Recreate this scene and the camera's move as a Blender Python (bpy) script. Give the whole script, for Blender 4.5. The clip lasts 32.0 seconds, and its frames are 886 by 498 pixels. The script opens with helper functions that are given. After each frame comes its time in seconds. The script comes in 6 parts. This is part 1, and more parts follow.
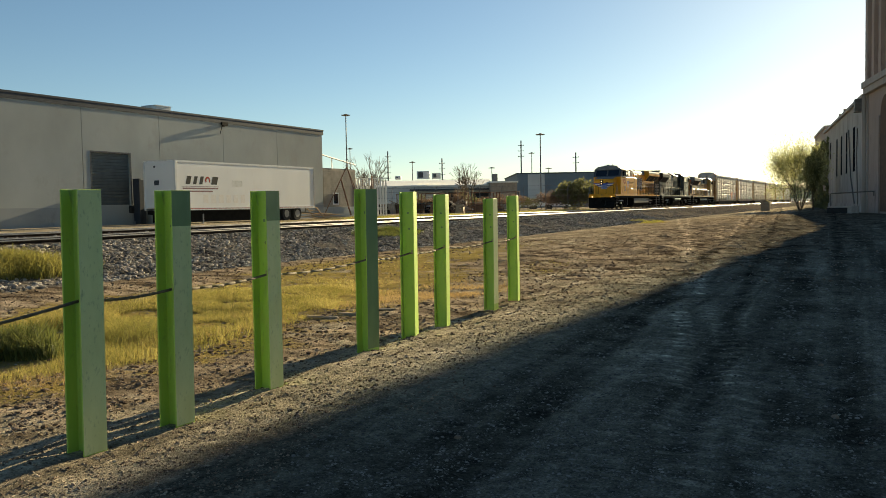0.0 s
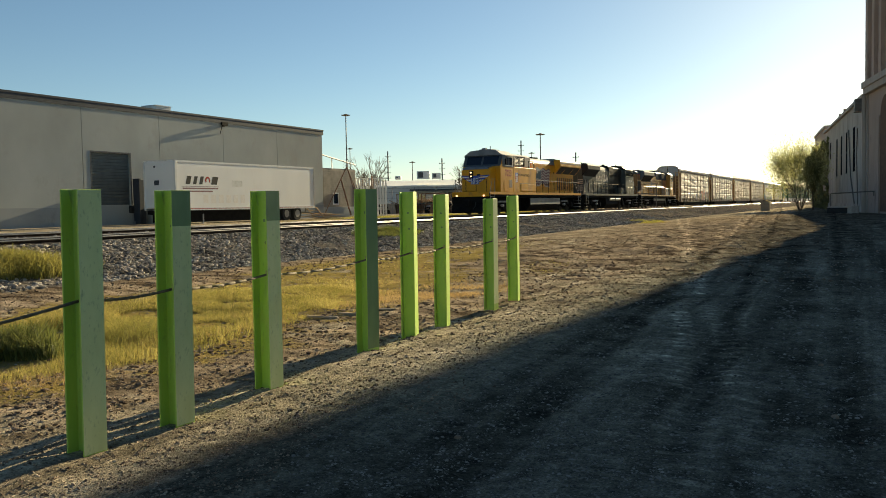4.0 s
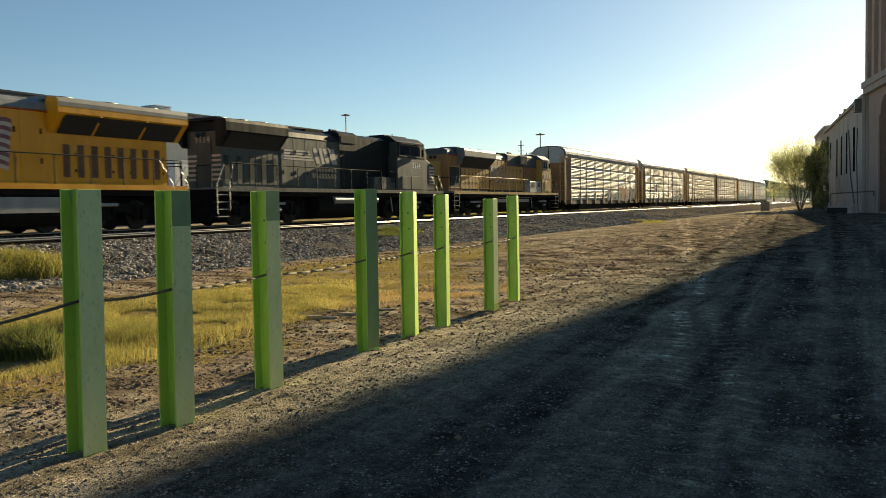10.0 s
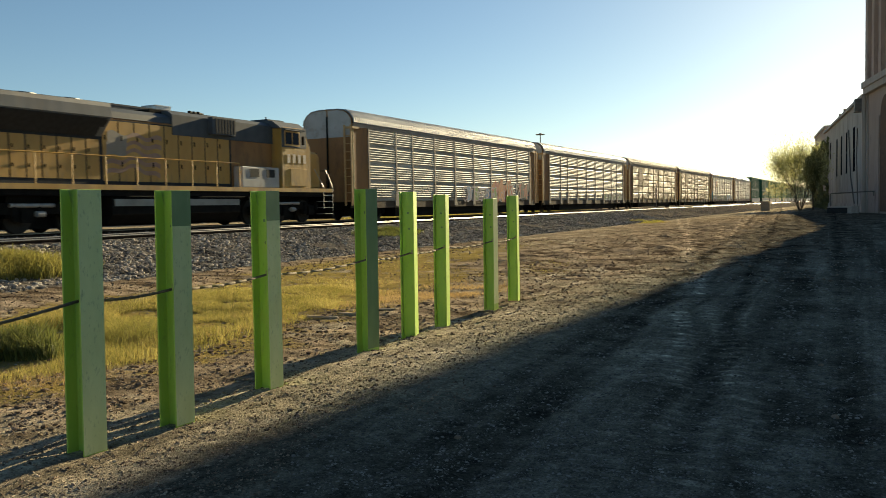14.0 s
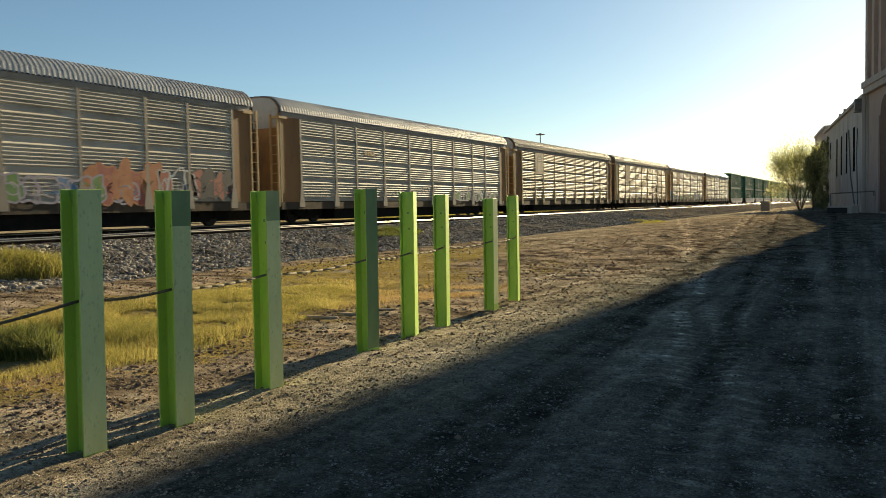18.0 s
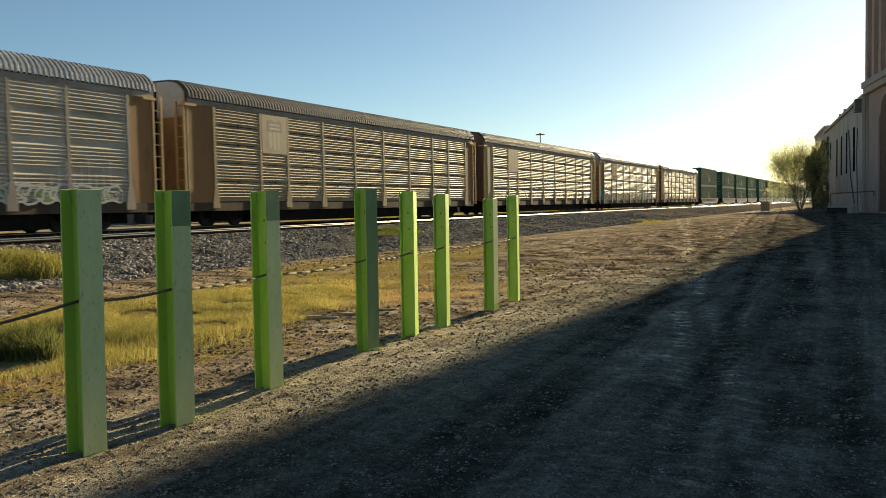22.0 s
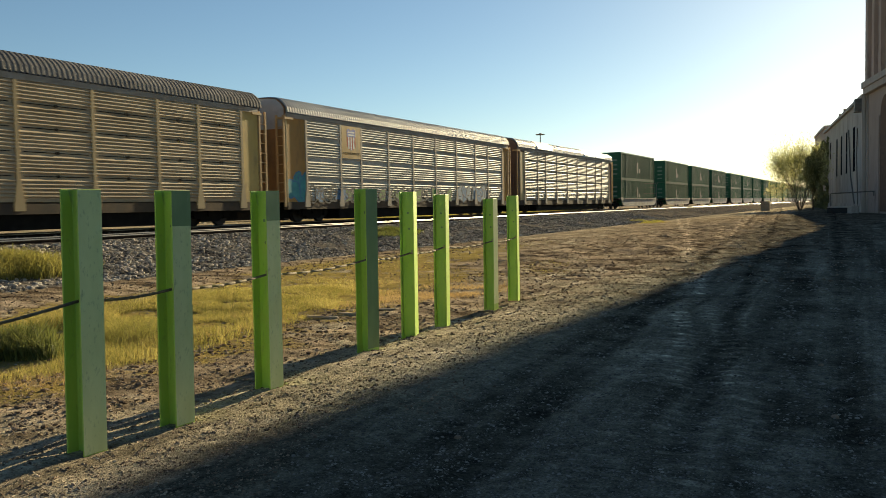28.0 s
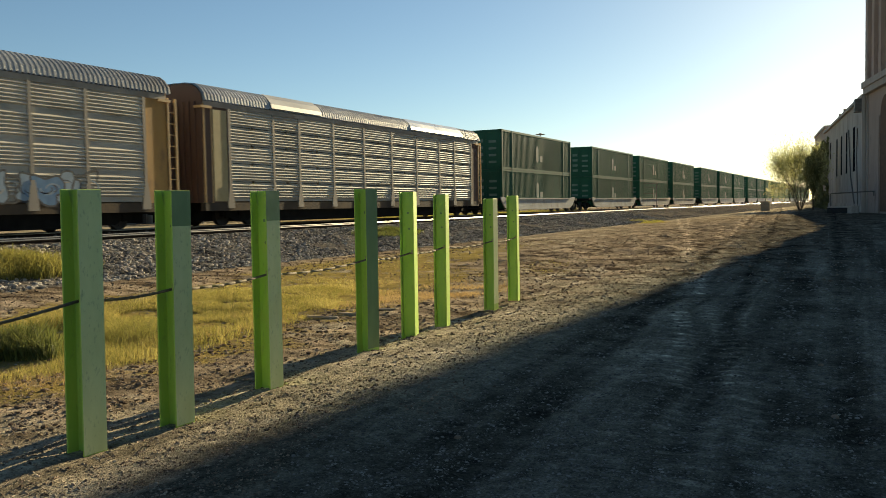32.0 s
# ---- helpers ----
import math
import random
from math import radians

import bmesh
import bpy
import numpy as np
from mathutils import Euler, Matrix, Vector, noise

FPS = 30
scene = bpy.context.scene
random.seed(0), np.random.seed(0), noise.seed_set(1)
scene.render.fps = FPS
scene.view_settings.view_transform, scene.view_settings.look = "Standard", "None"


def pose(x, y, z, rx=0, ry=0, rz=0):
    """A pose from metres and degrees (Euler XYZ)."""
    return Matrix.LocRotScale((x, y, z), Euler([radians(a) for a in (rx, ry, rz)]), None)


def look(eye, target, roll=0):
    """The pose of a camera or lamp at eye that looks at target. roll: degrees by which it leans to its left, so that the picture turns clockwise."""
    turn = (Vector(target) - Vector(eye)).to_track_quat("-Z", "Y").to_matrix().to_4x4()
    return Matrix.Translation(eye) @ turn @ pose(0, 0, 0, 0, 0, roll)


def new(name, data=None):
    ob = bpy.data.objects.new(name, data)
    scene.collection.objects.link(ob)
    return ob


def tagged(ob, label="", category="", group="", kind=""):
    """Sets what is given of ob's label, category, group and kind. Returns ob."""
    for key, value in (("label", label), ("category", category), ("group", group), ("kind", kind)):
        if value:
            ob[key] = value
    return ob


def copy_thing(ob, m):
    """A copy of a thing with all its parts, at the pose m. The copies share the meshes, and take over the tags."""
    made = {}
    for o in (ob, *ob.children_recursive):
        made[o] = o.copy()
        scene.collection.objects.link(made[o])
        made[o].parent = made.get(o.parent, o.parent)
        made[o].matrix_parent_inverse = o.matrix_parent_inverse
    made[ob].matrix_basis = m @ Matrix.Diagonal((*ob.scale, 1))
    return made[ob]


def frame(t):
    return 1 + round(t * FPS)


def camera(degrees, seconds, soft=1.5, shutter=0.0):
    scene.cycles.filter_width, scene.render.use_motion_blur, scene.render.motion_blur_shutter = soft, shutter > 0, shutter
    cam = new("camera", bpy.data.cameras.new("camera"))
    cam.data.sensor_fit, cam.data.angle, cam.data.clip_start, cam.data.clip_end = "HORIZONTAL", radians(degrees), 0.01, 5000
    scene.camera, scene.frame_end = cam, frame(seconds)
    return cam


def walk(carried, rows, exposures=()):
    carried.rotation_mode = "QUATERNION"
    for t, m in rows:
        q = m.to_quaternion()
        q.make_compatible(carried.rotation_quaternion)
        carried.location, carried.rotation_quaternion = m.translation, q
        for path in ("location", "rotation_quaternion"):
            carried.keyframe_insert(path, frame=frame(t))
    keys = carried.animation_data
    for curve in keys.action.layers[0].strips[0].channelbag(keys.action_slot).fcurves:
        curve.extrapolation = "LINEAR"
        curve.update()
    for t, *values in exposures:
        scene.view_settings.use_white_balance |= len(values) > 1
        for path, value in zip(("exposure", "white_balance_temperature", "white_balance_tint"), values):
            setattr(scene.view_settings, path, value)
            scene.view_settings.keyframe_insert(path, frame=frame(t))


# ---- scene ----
EYE = (0.0, 0.0, 1.45)
AIM = (-8.93748, 17.86307, 0.4341)
cam = camera(55.56, 32.0, 0.5, 0.35)
walk(cam, [(0.0, look(EYE, AIM, -1.04)), (32.0, look(EYE, AIM, -1.04))], [(0.0, 1.46, 6750, 0), (32.0, 1.46, 6750, 0)])

# ---- world and sun ----
SUN_EL, SUN_AZ = radians(15.0), radians(2.3)
world = bpy.data.worlds.new("world")
scene.world = world
world.use_nodes = True
wn = world.node_tree.nodes
sky = wn.new("ShaderNodeTexSky")
sky.sky_type, sky.sun_disc = "NISHITA", False
sky.sun_elevation, sky.sun_rotation = SUN_EL, SUN_AZ
sky.air_density, sky.dust_density, sky.ozone_density = 0.86, 0.22, 2.3
sky.altitude = 300
world.node_tree.links.new(sky.outputs[0], wn["Background"].inputs[0])
wn["Background"].inputs[1].default_value = 0.04
sun = new("sun", bpy.data.lights.new("sun", "SUN"))
sun.data.energy, sun.data.angle, sun.data.color = 5.0, radians(0.4), (1.0, 0.8, 0.53)
SUN_DIR = Vector((math.sin(SUN_AZ) * math.cos(SUN_EL), math.cos(SUN_AZ) * math.cos(SUN_EL), math.sin(SUN_EL)))
sun.matrix_world = look((0, 0, 60), Vector((0, 0, 60)) - SUN_DIR)


# ---- materials ----
def mat(name, a, b, scale=4.0, rough=0.8, metal=0.0, bump=0.0, bscale=60.0, dirt=None, dirt_amount=0.0, dirt_scale=1.2,
        stretch=(1, 1, 1), vary=0.0, rvar=0.1, spec=0.5):
    """Two colours mixed by a broad noise, dirt by a second one, fine bump."""
    m = bpy.data.materials.new(name)
    m.use_nodes = True
    nt = m.node_tree
    n, lk = nt.nodes, nt.links.new
    bs = n["Principled BSDF"]
    bs.inputs["Metallic"].default_value = metal
    bs.inputs["Specular IOR Level"].default_value = spec
    tc = n.new("ShaderNodeTexCoord")
    mp = n.new("ShaderNodeMapping")
    mp.inputs["Scale"].default_value = stretch
    lk(tc.outputs["Object"], mp.inputs[0])
    n1 = n.new("ShaderNodeTexNoise")
    n1.inputs["Scale"].default_value, n1.inputs["Detail"].default_value = scale, 6
    lk(mp.outputs[0], n1.inputs["Vector"])
    r1 = n.new("ShaderNodeValToRGB")
    r1.color_ramp.elements[0].position, r1.color_ramp.elements[1].position = 0.32, 0.68
    r1.color_ramp.elements[0].color, r1.color_ramp.elements[1].color = (*a, 1), (*b, 1)
    lk(n1.outputs[0], r1.inputs[0])
    col = r1.outputs[0]
    if dirt:
        n2 = n.new("ShaderNodeTexNoise")
        n2.inputs["Scale"].default_value, n2.inputs["Detail"].default_value = dirt_scale, 8
        n2.inputs["Roughness"].default_value = 0.7
        lk(mp.outputs[0], n2.inputs["Vector"])
        r2 = n.new("ShaderNodeValToRGB")
        lo = 0.62 - 0.3 * dirt_amount
        r2.color_ramp.elements[0].position, r2.color_ramp.elements[1].position = lo, lo + 0.18
        r2.color_ramp.elements[0].color, r2.color_ramp.elements[1].color = (0, 0, 0, 1), (0.85, 0.85, 0.85, 1)
        lk(n2.outputs[0], r2.inputs[0])
        mx = n.new("ShaderNodeMixRGB")
        lk(r2.outputs[0], mx.inputs[0])
        lk(col, mx.inputs[1])
        mx.inputs[2].default_value = (*dirt, 1)
        col = mx.outputs[0]
    if vary:
        oi = n.new("ShaderNodeObjectInfo")
        mr = n.new("ShaderNodeMapRange")
        mr.inputs[3].default_value, mr.inputs[4].default_value = 1 - vary, 1 + vary
        lk(oi.outputs["Random"], mr.inputs[0])
        hs = n.new("ShaderNodeHueSaturation")
        lk(mr.outputs[0], hs.inputs["Value"])
        lk(col, hs.inputs["Color"])
        col = hs.outputs[0]
    lk(col, bs.inputs["Base Color"])
    rr = n.new("ShaderNodeMapRange")
    rr.inputs[3].default_value, rr.inputs[4].default_value = max(0.02, rough - rvar), min(1, rough + rvar)
    lk(n1.outputs[0], rr.inputs[0])
    lk(rr.outputs[0], bs.inputs["Roughness"])
    if bump:
        n3 = n.new("ShaderNodeTexNoise")
        n3.inputs["Scale"].default_value, n3.inputs["Detail"].default_value = bscale, 5
        lk(mp.outputs[0], n3.inputs["Vector"])
        bp = n.new("ShaderNodeBump")
        bp.inputs["Strength"].default_value, bp.inputs["Distance"].default_value = bump, 0.02
        lk(n3.outputs[0], bp.inputs["Height"])
        lk(bp.outputs[0], bs.inputs["Normal"])
    return m


def glass(name, tint, rough=0.05):
    m = mat(name, tint, tint, 3, rough, rvar=0.02)
    m.node_tree.nodes["Principled BSDF"].inputs["Specular IOR Level"].default_value = 0.4
    return m


def glow(name, c, power):
    m = bpy.data.materials.new(name)
    m.use_nodes = True
    bs = m.node_tree.nodes["Principled BSDF"]
    bs.inputs["Base Color"].default_value = (*c, 1)
    bs.inputs["Emission Color"].default_value = (*c, 1)
    bs.inputs["Emission Strength"].default_value = power
    return m


# ---- mesh helpers ----
class Shape:
    """Collects boxes, prisms and tubes as plain vertex and face lists."""

    def __init__(self):
        self.v, self.f = [], []

    def box(self, x0, x1, y0, y1, z0, z1, taper=0.0):
        k = len(self.v)
        t = taper
        self.v += [(x0, y0, z0), (x1, y0, z0), (x1, y1, z0), (x0, y1, z0),
                   (x0 + t, y0 + t, z1), (x1 - t, y0 + t, z1), (x1 - t, y1 - t, z1), (x0 + t, y1 - t, z1)]
        self.f += [tuple(k + i for i in q) for q in ((3, 2, 1, 0), (4, 5, 6, 7), (0, 1, 5, 4), (1, 2, 6, 5), (2, 3, 7, 6), (3, 0, 4, 7))]
        return self

    def prism(self, outline, lo, hi, axis="y"):
        """A closed outline of (a, b) pairs pushed from lo to hi along an axis: y takes (x, z), x takes (y, z), z takes (x, y)."""
        k, n = len(self.v), len(outline)
        for w in (lo, hi):
            for a, b in outline:
                self.v.append({"y": (a, w, b), "x": (w, a, b), "z": (a, b, w)}[axis])
        self.f.append(tuple(k + i for i in range(n)))
        self.f.append(tuple(k + n + i for i in reversed(range(n))))
        for i in range(n):
            j = (i + 1) % n
            self.f.append((k + j, k + i, k + n + i, k + n + j))
        return self

    def tube(self, p, q, r0, r1=None, n=8, caps=True):
        r1 = r0 if r1 is None else r1
        p, q = Vector(p), Vector(q)
        d = (q - p).normalized()
        u = d.orthogonal().normalized()
        w = d.cross(u)
        k = len(self.v)
        for c, r in ((p, r0), (q, r1)):
            for i in range(n):
                a = 2 * math.pi * i / n
                self.v.append(tuple(c + (u * math.cos(a) + w * math.sin(a)) * r))
        for i in range(n):
            j = (i + 1) % n
            self.f.append((k + i, k + j, k + n + j, k + n + i))
        if caps:
            self.f.append(tuple(k + i for i in reversed(range(n))))
            self.f.append(tuple(k + n + i for i in range(n)))
        return self

    def path(self, pts, r, n=6):
        for a, b in zip(pts, pts[1:]):
            self.tube(a, b, r, r, n)
        return self

    def quad(self, a, b, c, d):
        k = len(self.v)
        self.v += [tuple(a), tuple(b), tuple(c), tuple(d)]
        self.f.append((k, k + 1, k + 2, k + 3))
        return self

    def add(self, other, m=None):
        k = len(self.v)
        self.v += [tuple(m @ Vector(p)) for p in other.v] if m else other.v
        self.f += [tuple(k + i for i in q) for q in other.f]
        return self

    def mesh(self, name, material, smooth=False, bevel=0.0, fix=True):
        me = bpy.data.meshes.new(name)
        me.from_pydata(self.v, [], self.f)
        if fix or bevel:
            bm = bmesh.new()
            bm.from_mesh(me)
            if bevel:
                edges = [e for e in bm.edges if len(e.link_faces) == 2 and e.calc_face_angle(0) > 0.5]
                bmesh.ops.bevel(bm, geom=edges, offset=bevel, segments=1, profile=0.7, affect="EDGES")
            bmesh.ops.recalc_face_normals(bm, faces=bm.faces)
            bm.to_mesh(me)
            bm.free()
        if smooth:
            me.polygons.foreach_set("use_smooth", [True] * len(me.polygons))
        if material:
            me.materials.append(material)
        return me


def part(name, shape, material, parent=None, label="", at=None, smooth=False, bevel=0.0):
    """Links one mesh object, under a thing or a part."""
    ob = new(name, shape if isinstance(shape, bpy.types.Mesh) else shape.mesh(name, material, smooth, bevel))
    ob.parent = parent
    if at is not None:
        ob.matrix_basis = at if isinstance(at, Matrix) else Matrix.Translation(at)
    if label:
        tagged(ob, label)
    return ob


def thing(name, at, label, category, group="", kind=""):
    ob = new(name)
    ob.empty_display_size = 0.2
    ob.matrix_basis = at if isinstance(at, Matrix) else Matrix.Translation(at)
    return tagged(ob, label, category, group, kind)


def letters(name, text, size, material, parent, m, label="", thick=0.0005, bold=0.0):
    """Raised lettering, made a mesh."""
    cu = bpy.data.curves.new(name, "FONT")
    cu.body, cu.size, cu.extrude, cu.offset = text, size, thick, bold
    cu.align_x, cu.align_y = "CENTER", "CENTER"
    cu.resolution_u = 2
    tmp = bpy.data.objects.new(name, cu)
    me = bpy.data.meshes.new_from_object(tmp)
    bpy.data.objects.remove(tmp)
    me.materials.clear()
    me.materials.append(material)
    ob = new(name, me)
    ob.parent = parent
    ob.matrix_basis = m
    return tagged(ob, label) if label else ob


# a sign that faces +x, read along +y
FACE_X = Matrix(((0, 0, 1, 0), (1, 0, 0, 0), (0, 1, 0, 0), (0, 0, 0, 1)))
FACE_Y = Matrix(((1, 0, 0, 0), (0, 0, -1, 0), (0, 1, 0, 0), (0, 0, 0, 1)))


M = {}


WHEEL_TRACKS = ((-0.82, -0.112, 0.11, 1.9, True), (-1.61, -0.088, 0.15, 0.38, False), (-0.59, -0.077, 0.14, 0.36, False), (-0.42, -0.082, 0.07, 2.2, True),
                (-0.08, -0.063, 0.28, 0.5, False), (0.82, -0.084, 0.24, 1.7, False), (0.12, -0.03, 0.16, 0.4, False), (-1.15, -0.1, 0.2, 1.7, False),
                (-2.1, -0.07, 0.12, 0.5, False), (0.5, -0.2, 0.11, 2.4, True), (-0.1, -0.18, 0.11, 2.4, True), (1.6, -0.05, 0.3, 0.5, False))


def earth(name, patches):
    """Bare earth: broad stains, clods, grit and turf in the oval patches (x, y, rx, ry)."""
    m = bpy.data.materials.new(name)
    m.use_nodes = True
    n, lk = m.node_tree.nodes, m.node_tree.links.new
    bs = n["Principled BSDF"]
    tc = n.new("ShaderNodeTexCoord")

    def tex(scale, detail=6, rough=0.6):
        t = n.new("ShaderNodeTexNoise")
        t.inputs["Scale"].default_value, t.inputs["Detail"].default_value, t.inputs["Roughness"].default_value = scale, detail, rough
        lk(tc.outputs["Object"], t.inputs["Vector"])
        return t.outputs[0]

    def ramp(src, a, b, ca, cb):
        r = n.new("ShaderNodeValToRGB")
        r.color_ramp.elements[0].position, r.color_ramp.elements[1].position = a, b
        r.color_ramp.elements[0].color, r.color_ramp.elements[1].color = (*ca, 1), (*cb, 1)
        lk(src, r.inputs[0])
        return r.outputs[0]

    def mix(f, a, b, kind="MIX"):
        x = n.new("ShaderNodeMixRGB")
        x.blend_type = kind
        for i, v in enumerate((f, a, b)):
            if isinstance(v, (tuple, float)):
                x.inputs[i].default_value = v if isinstance(v, float) else (*v, 1)
            else:
                lk(v, x.inputs[i])
        return x.outputs[0]

    col = ramp(tex(0.35, 8), 0.35, 0.66, (0.205, 0.18, 0.134), (0.41, 0.367, 0.277))
    mt = n.new("ShaderNodeMapping")
    mt.inputs["Scale"].default_value = (2.6, 0.07, 1)
    mt.inputs["Rotation"].default_value = (0, 0, radians(2))
    lk(tc.outputs["Object"], mt.inputs[0])
    tracks = n.new("ShaderNodeTexNoise")
    tracks.inputs["Scale"].default_value, tracks.inputs["Detail"].default_value, tracks.inputs["Roughness"].default_value = 1.0, 7, 0.65
    lk(mt.outputs[0], tracks.inputs["Vector"])
    col = mix(ramp(tex(0.22, 4), 0.36, 0.62, (0.15, 0.15, 0.15), (0.8, 0.8, 0.8)), col, ramp(tracks.outputs[0], 0.42, 0.6, (0.45, 0.44, 0.43), (1.6, 1.58, 1.56)), "MULTIPLY")
    col = mix(0.75, col, ramp(tex(7, 12, 0.8), 0.36, 0.66, (0.36, 0.34, 0.32), (1.8, 1.75, 1.7)), "MULTIPLY")
    vo = n.new("ShaderNodeTexVoronoi")
    vo.inputs["Scale"].default_value = 75
    lk(tc.outputs["Object"], vo.inputs["Vector"])
    col = mix(0.55, col, ramp(vo.outputs["Color"], 0.15, 0.9, (0.45, 0.43, 0.42), (1.6, 1.56, 1.52)), "MULTIPLY")
    turf = ramp(tex(6, 10, 0.75), 0.35, 0.65, (0.14, 0.11, 0.035), (0.36, 0.27, 0.09))
    mc = n.new("ShaderNodeMapping")
    mc.inputs["Scale"].default_value = (0.7, 1.9, 1)
    lk(tc.outputs["Object"], mc.inputs[0])
    furrow = n.new("ShaderNodeTexNoise")
    furrow.inputs["Scale"].default_value, furrow.inputs["Detail"].default_value, furrow.inputs["Roughness"].default_value = 1.0, 9, 0.72
    lk(mc.outputs[0], furrow.inputs["Vector"])
    churned = ramp(furrow.outputs[0], 0.4, 0.64, (0.058, 0.042, 0.028), (0.42, 0.33, 0.23))
    for x, y, rx, ry, what in patches:
        mp = n.new("ShaderNodeMapping")
        mp.vector_type = "TEXTURE"
        mp.inputs["Location"].default_value, mp.inputs["Scale"].default_value = (x, y, 0), (rx * 2, ry * 2, 1000)
        lk(tc.outputs["Object"], mp.inputs[0])
        gr = n.new("ShaderNodeTexGradient")
        gr.gradient_type = "SPHERICAL"
        lk(mp.outputs[0], gr.inputs[0])
        ma = n.new("ShaderNodeMath")
        ma.operation = "MULTIPLY"
        lk(gr.outputs[1], ma.inputs[0])
        lk(ramp(tex(1.3, 9, 0.7), 0.32, 0.62, (0.3, 0.3, 0.3), (1.7, 1.7, 1.7)), ma.inputs[1])
        col = mix(ramp(ma.outputs[0], 0.4, 0.62, (0, 0, 0), (0.9, 0.9, 0.9)), col, turf if what else churned)
    # wheel tracks: x = a + b y, half width, tone, whether the tread shows
    sx = n.new("ShaderNodeSeparateXYZ")
    lk(tc.outputs["Object"], sx.inputs[0])

    def calc(op, *vals):
        q = n.new("ShaderNodeMath")
        q.operation = op
        for i, v in enumerate(vals):
            if isinstance(v, (int, float)):
                q.inputs[i].default_value = v
            else:
                lk(v, q.inputs[i])
        return q.outputs[0]

    sway = calc("MULTIPLY", calc("SUBTRACT", tex(0.35, 2), 0.5), 0.5)
    blot = ramp(tex(1.1, 8, 0.7), 0.38, 0.6, (0, 0, 0), (1, 1, 1))
    tread = ramp(calc("SINE", calc("ADD", calc("MULTIPLY", sx.outputs[1], 24.0), calc("MULTIPLY", tex(3.0, 2), 6.0))), 0.35, 0.75, (0.25, 0.25, 0.25), (1, 1, 1))
    # darker, bluer tone along the road: the building's shade put into the colour
    shade_lane = n.new("ShaderNodeMapRange")
    shade_lane.interpolation_type = "SMOOTHSTEP"
    shade_lane.inputs[1].default_value, shade_lane.inputs[2].default_value = -0.8, 0.8
    lk(calc("ADD", calc("ADD", sx.outputs[0], calc("MULTIPLY", sx.outputs[1], 0.035)), calc("ADD", calc("MULTIPLY", calc("SUBTRACT", tex(0.9, 6, 0.7), 0.5), 3.0), 3.4)), shade_lane.inputs[0])
    col = mix(shade_lane.outputs[0], col, mix(1.0, col, (0.49, 0.54, 0.58), "MULTIPLY"))
    for a, b, half, tone, treads in WHEEL_TRACKS:
        u = calc("ABSOLUTE", calc("SUBTRACT", calc("ADD", sx.outputs[0], sway), calc("ADD", calc("MULTIPLY", sx.outputs[1], b), a)))
        near = n.new("ShaderNodeMapRange")
        near.interpolation_type = "SMOOTHSTEP"
        near.inputs[1].default_value, near.inputs[2].default_value = half * 1.5, half * 0.5
        lk(u, near.inputs[0])
        f = calc("MULTIPLY", near.outputs[0], blot)
        if treads:
            f = calc("MULTIPLY", f, tread)
        col = mix(f, col, mix(1.0, col, (tone, tone, tone), "MULTIPLY"))
    lk(col, bs.inputs["Base Color"])
    bs.inputs["Roughness"].default_value = 0.95
    bs.inputs["Specular IOR Level"].default_value = 0.0
    h = mix(0.45, tex(11, 12, 0.75), tex(32, 8, 0.75))
    bp = n.new("ShaderNodeBump")
    bp.inputs["Strength"].default_value, bp.inputs["Distance"].default_value = 1.0, 0.042
    lk(h, bp.inputs["Height"])
    lk(bp.outputs[0], bs.inputs["Normal"])
    return m


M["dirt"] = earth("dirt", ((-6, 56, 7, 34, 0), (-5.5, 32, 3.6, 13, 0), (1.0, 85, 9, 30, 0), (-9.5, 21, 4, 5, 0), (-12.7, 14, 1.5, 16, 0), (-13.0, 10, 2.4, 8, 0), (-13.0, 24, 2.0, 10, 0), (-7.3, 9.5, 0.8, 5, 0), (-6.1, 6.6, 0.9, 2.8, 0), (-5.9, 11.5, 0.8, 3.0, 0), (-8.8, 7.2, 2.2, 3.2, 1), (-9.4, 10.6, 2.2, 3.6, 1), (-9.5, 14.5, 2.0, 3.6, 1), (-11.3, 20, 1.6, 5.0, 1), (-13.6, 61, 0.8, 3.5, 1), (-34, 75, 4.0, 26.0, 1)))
M["ballast"] = mat("ballast", (0.06, 0.052, 0.044), (0.2, 0.178, 0.15), 9, 0.95, 0, 1.0, 30, (0.05, 0.04, 0.035), 0.4, 0.8, spec=0.0)
M["stone"] = mat("stone", (0.1, 0.088, 0.073), (0.47, 0.415, 0.345), 3, 0.9, 0, 0.3, 40, spec=0.0)
M["pebble"] = mat("pebble", (0.17, 0.142, 0.104), (0.32, 0.27, 0.205), 5, 0.92, 0, 0.3, 80, spec=0.0)
# darkened copy of the pebble colour, with the road's shade in it
M["roadstone"] = mat("road_stone_in_shade", (0.12, 0.112, 0.097), (0.27, 0.25, 0.22), 5, 0.92, 0, 0.3, 80, spec=0.0)
M["clod"] = mat("clod", (0.12, 0.088, 0.062), (0.27, 0.2, 0.145), 5, 0.95, 0, 0.3, 80, spec=0.0)
M["grass"] = mat("grass", (0.27, 0.235, 0.055), (0.5, 0.41, 0.14), 1.3, 0.85)
M["tallgrass"] = mat("tall_grass", (0.16, 0.155, 0.035), (0.34, 0.3, 0.08), 1.3, 0.85)
M["straw"] = mat("straw", (0.34, 0.23, 0.1), (0.46, 0.33, 0.15), 1.0, 0.9)
M["weed"] = mat("weed", (0.07, 0.085, 0.02), (0.17, 0.18, 0.05), 2.0, 0.8)
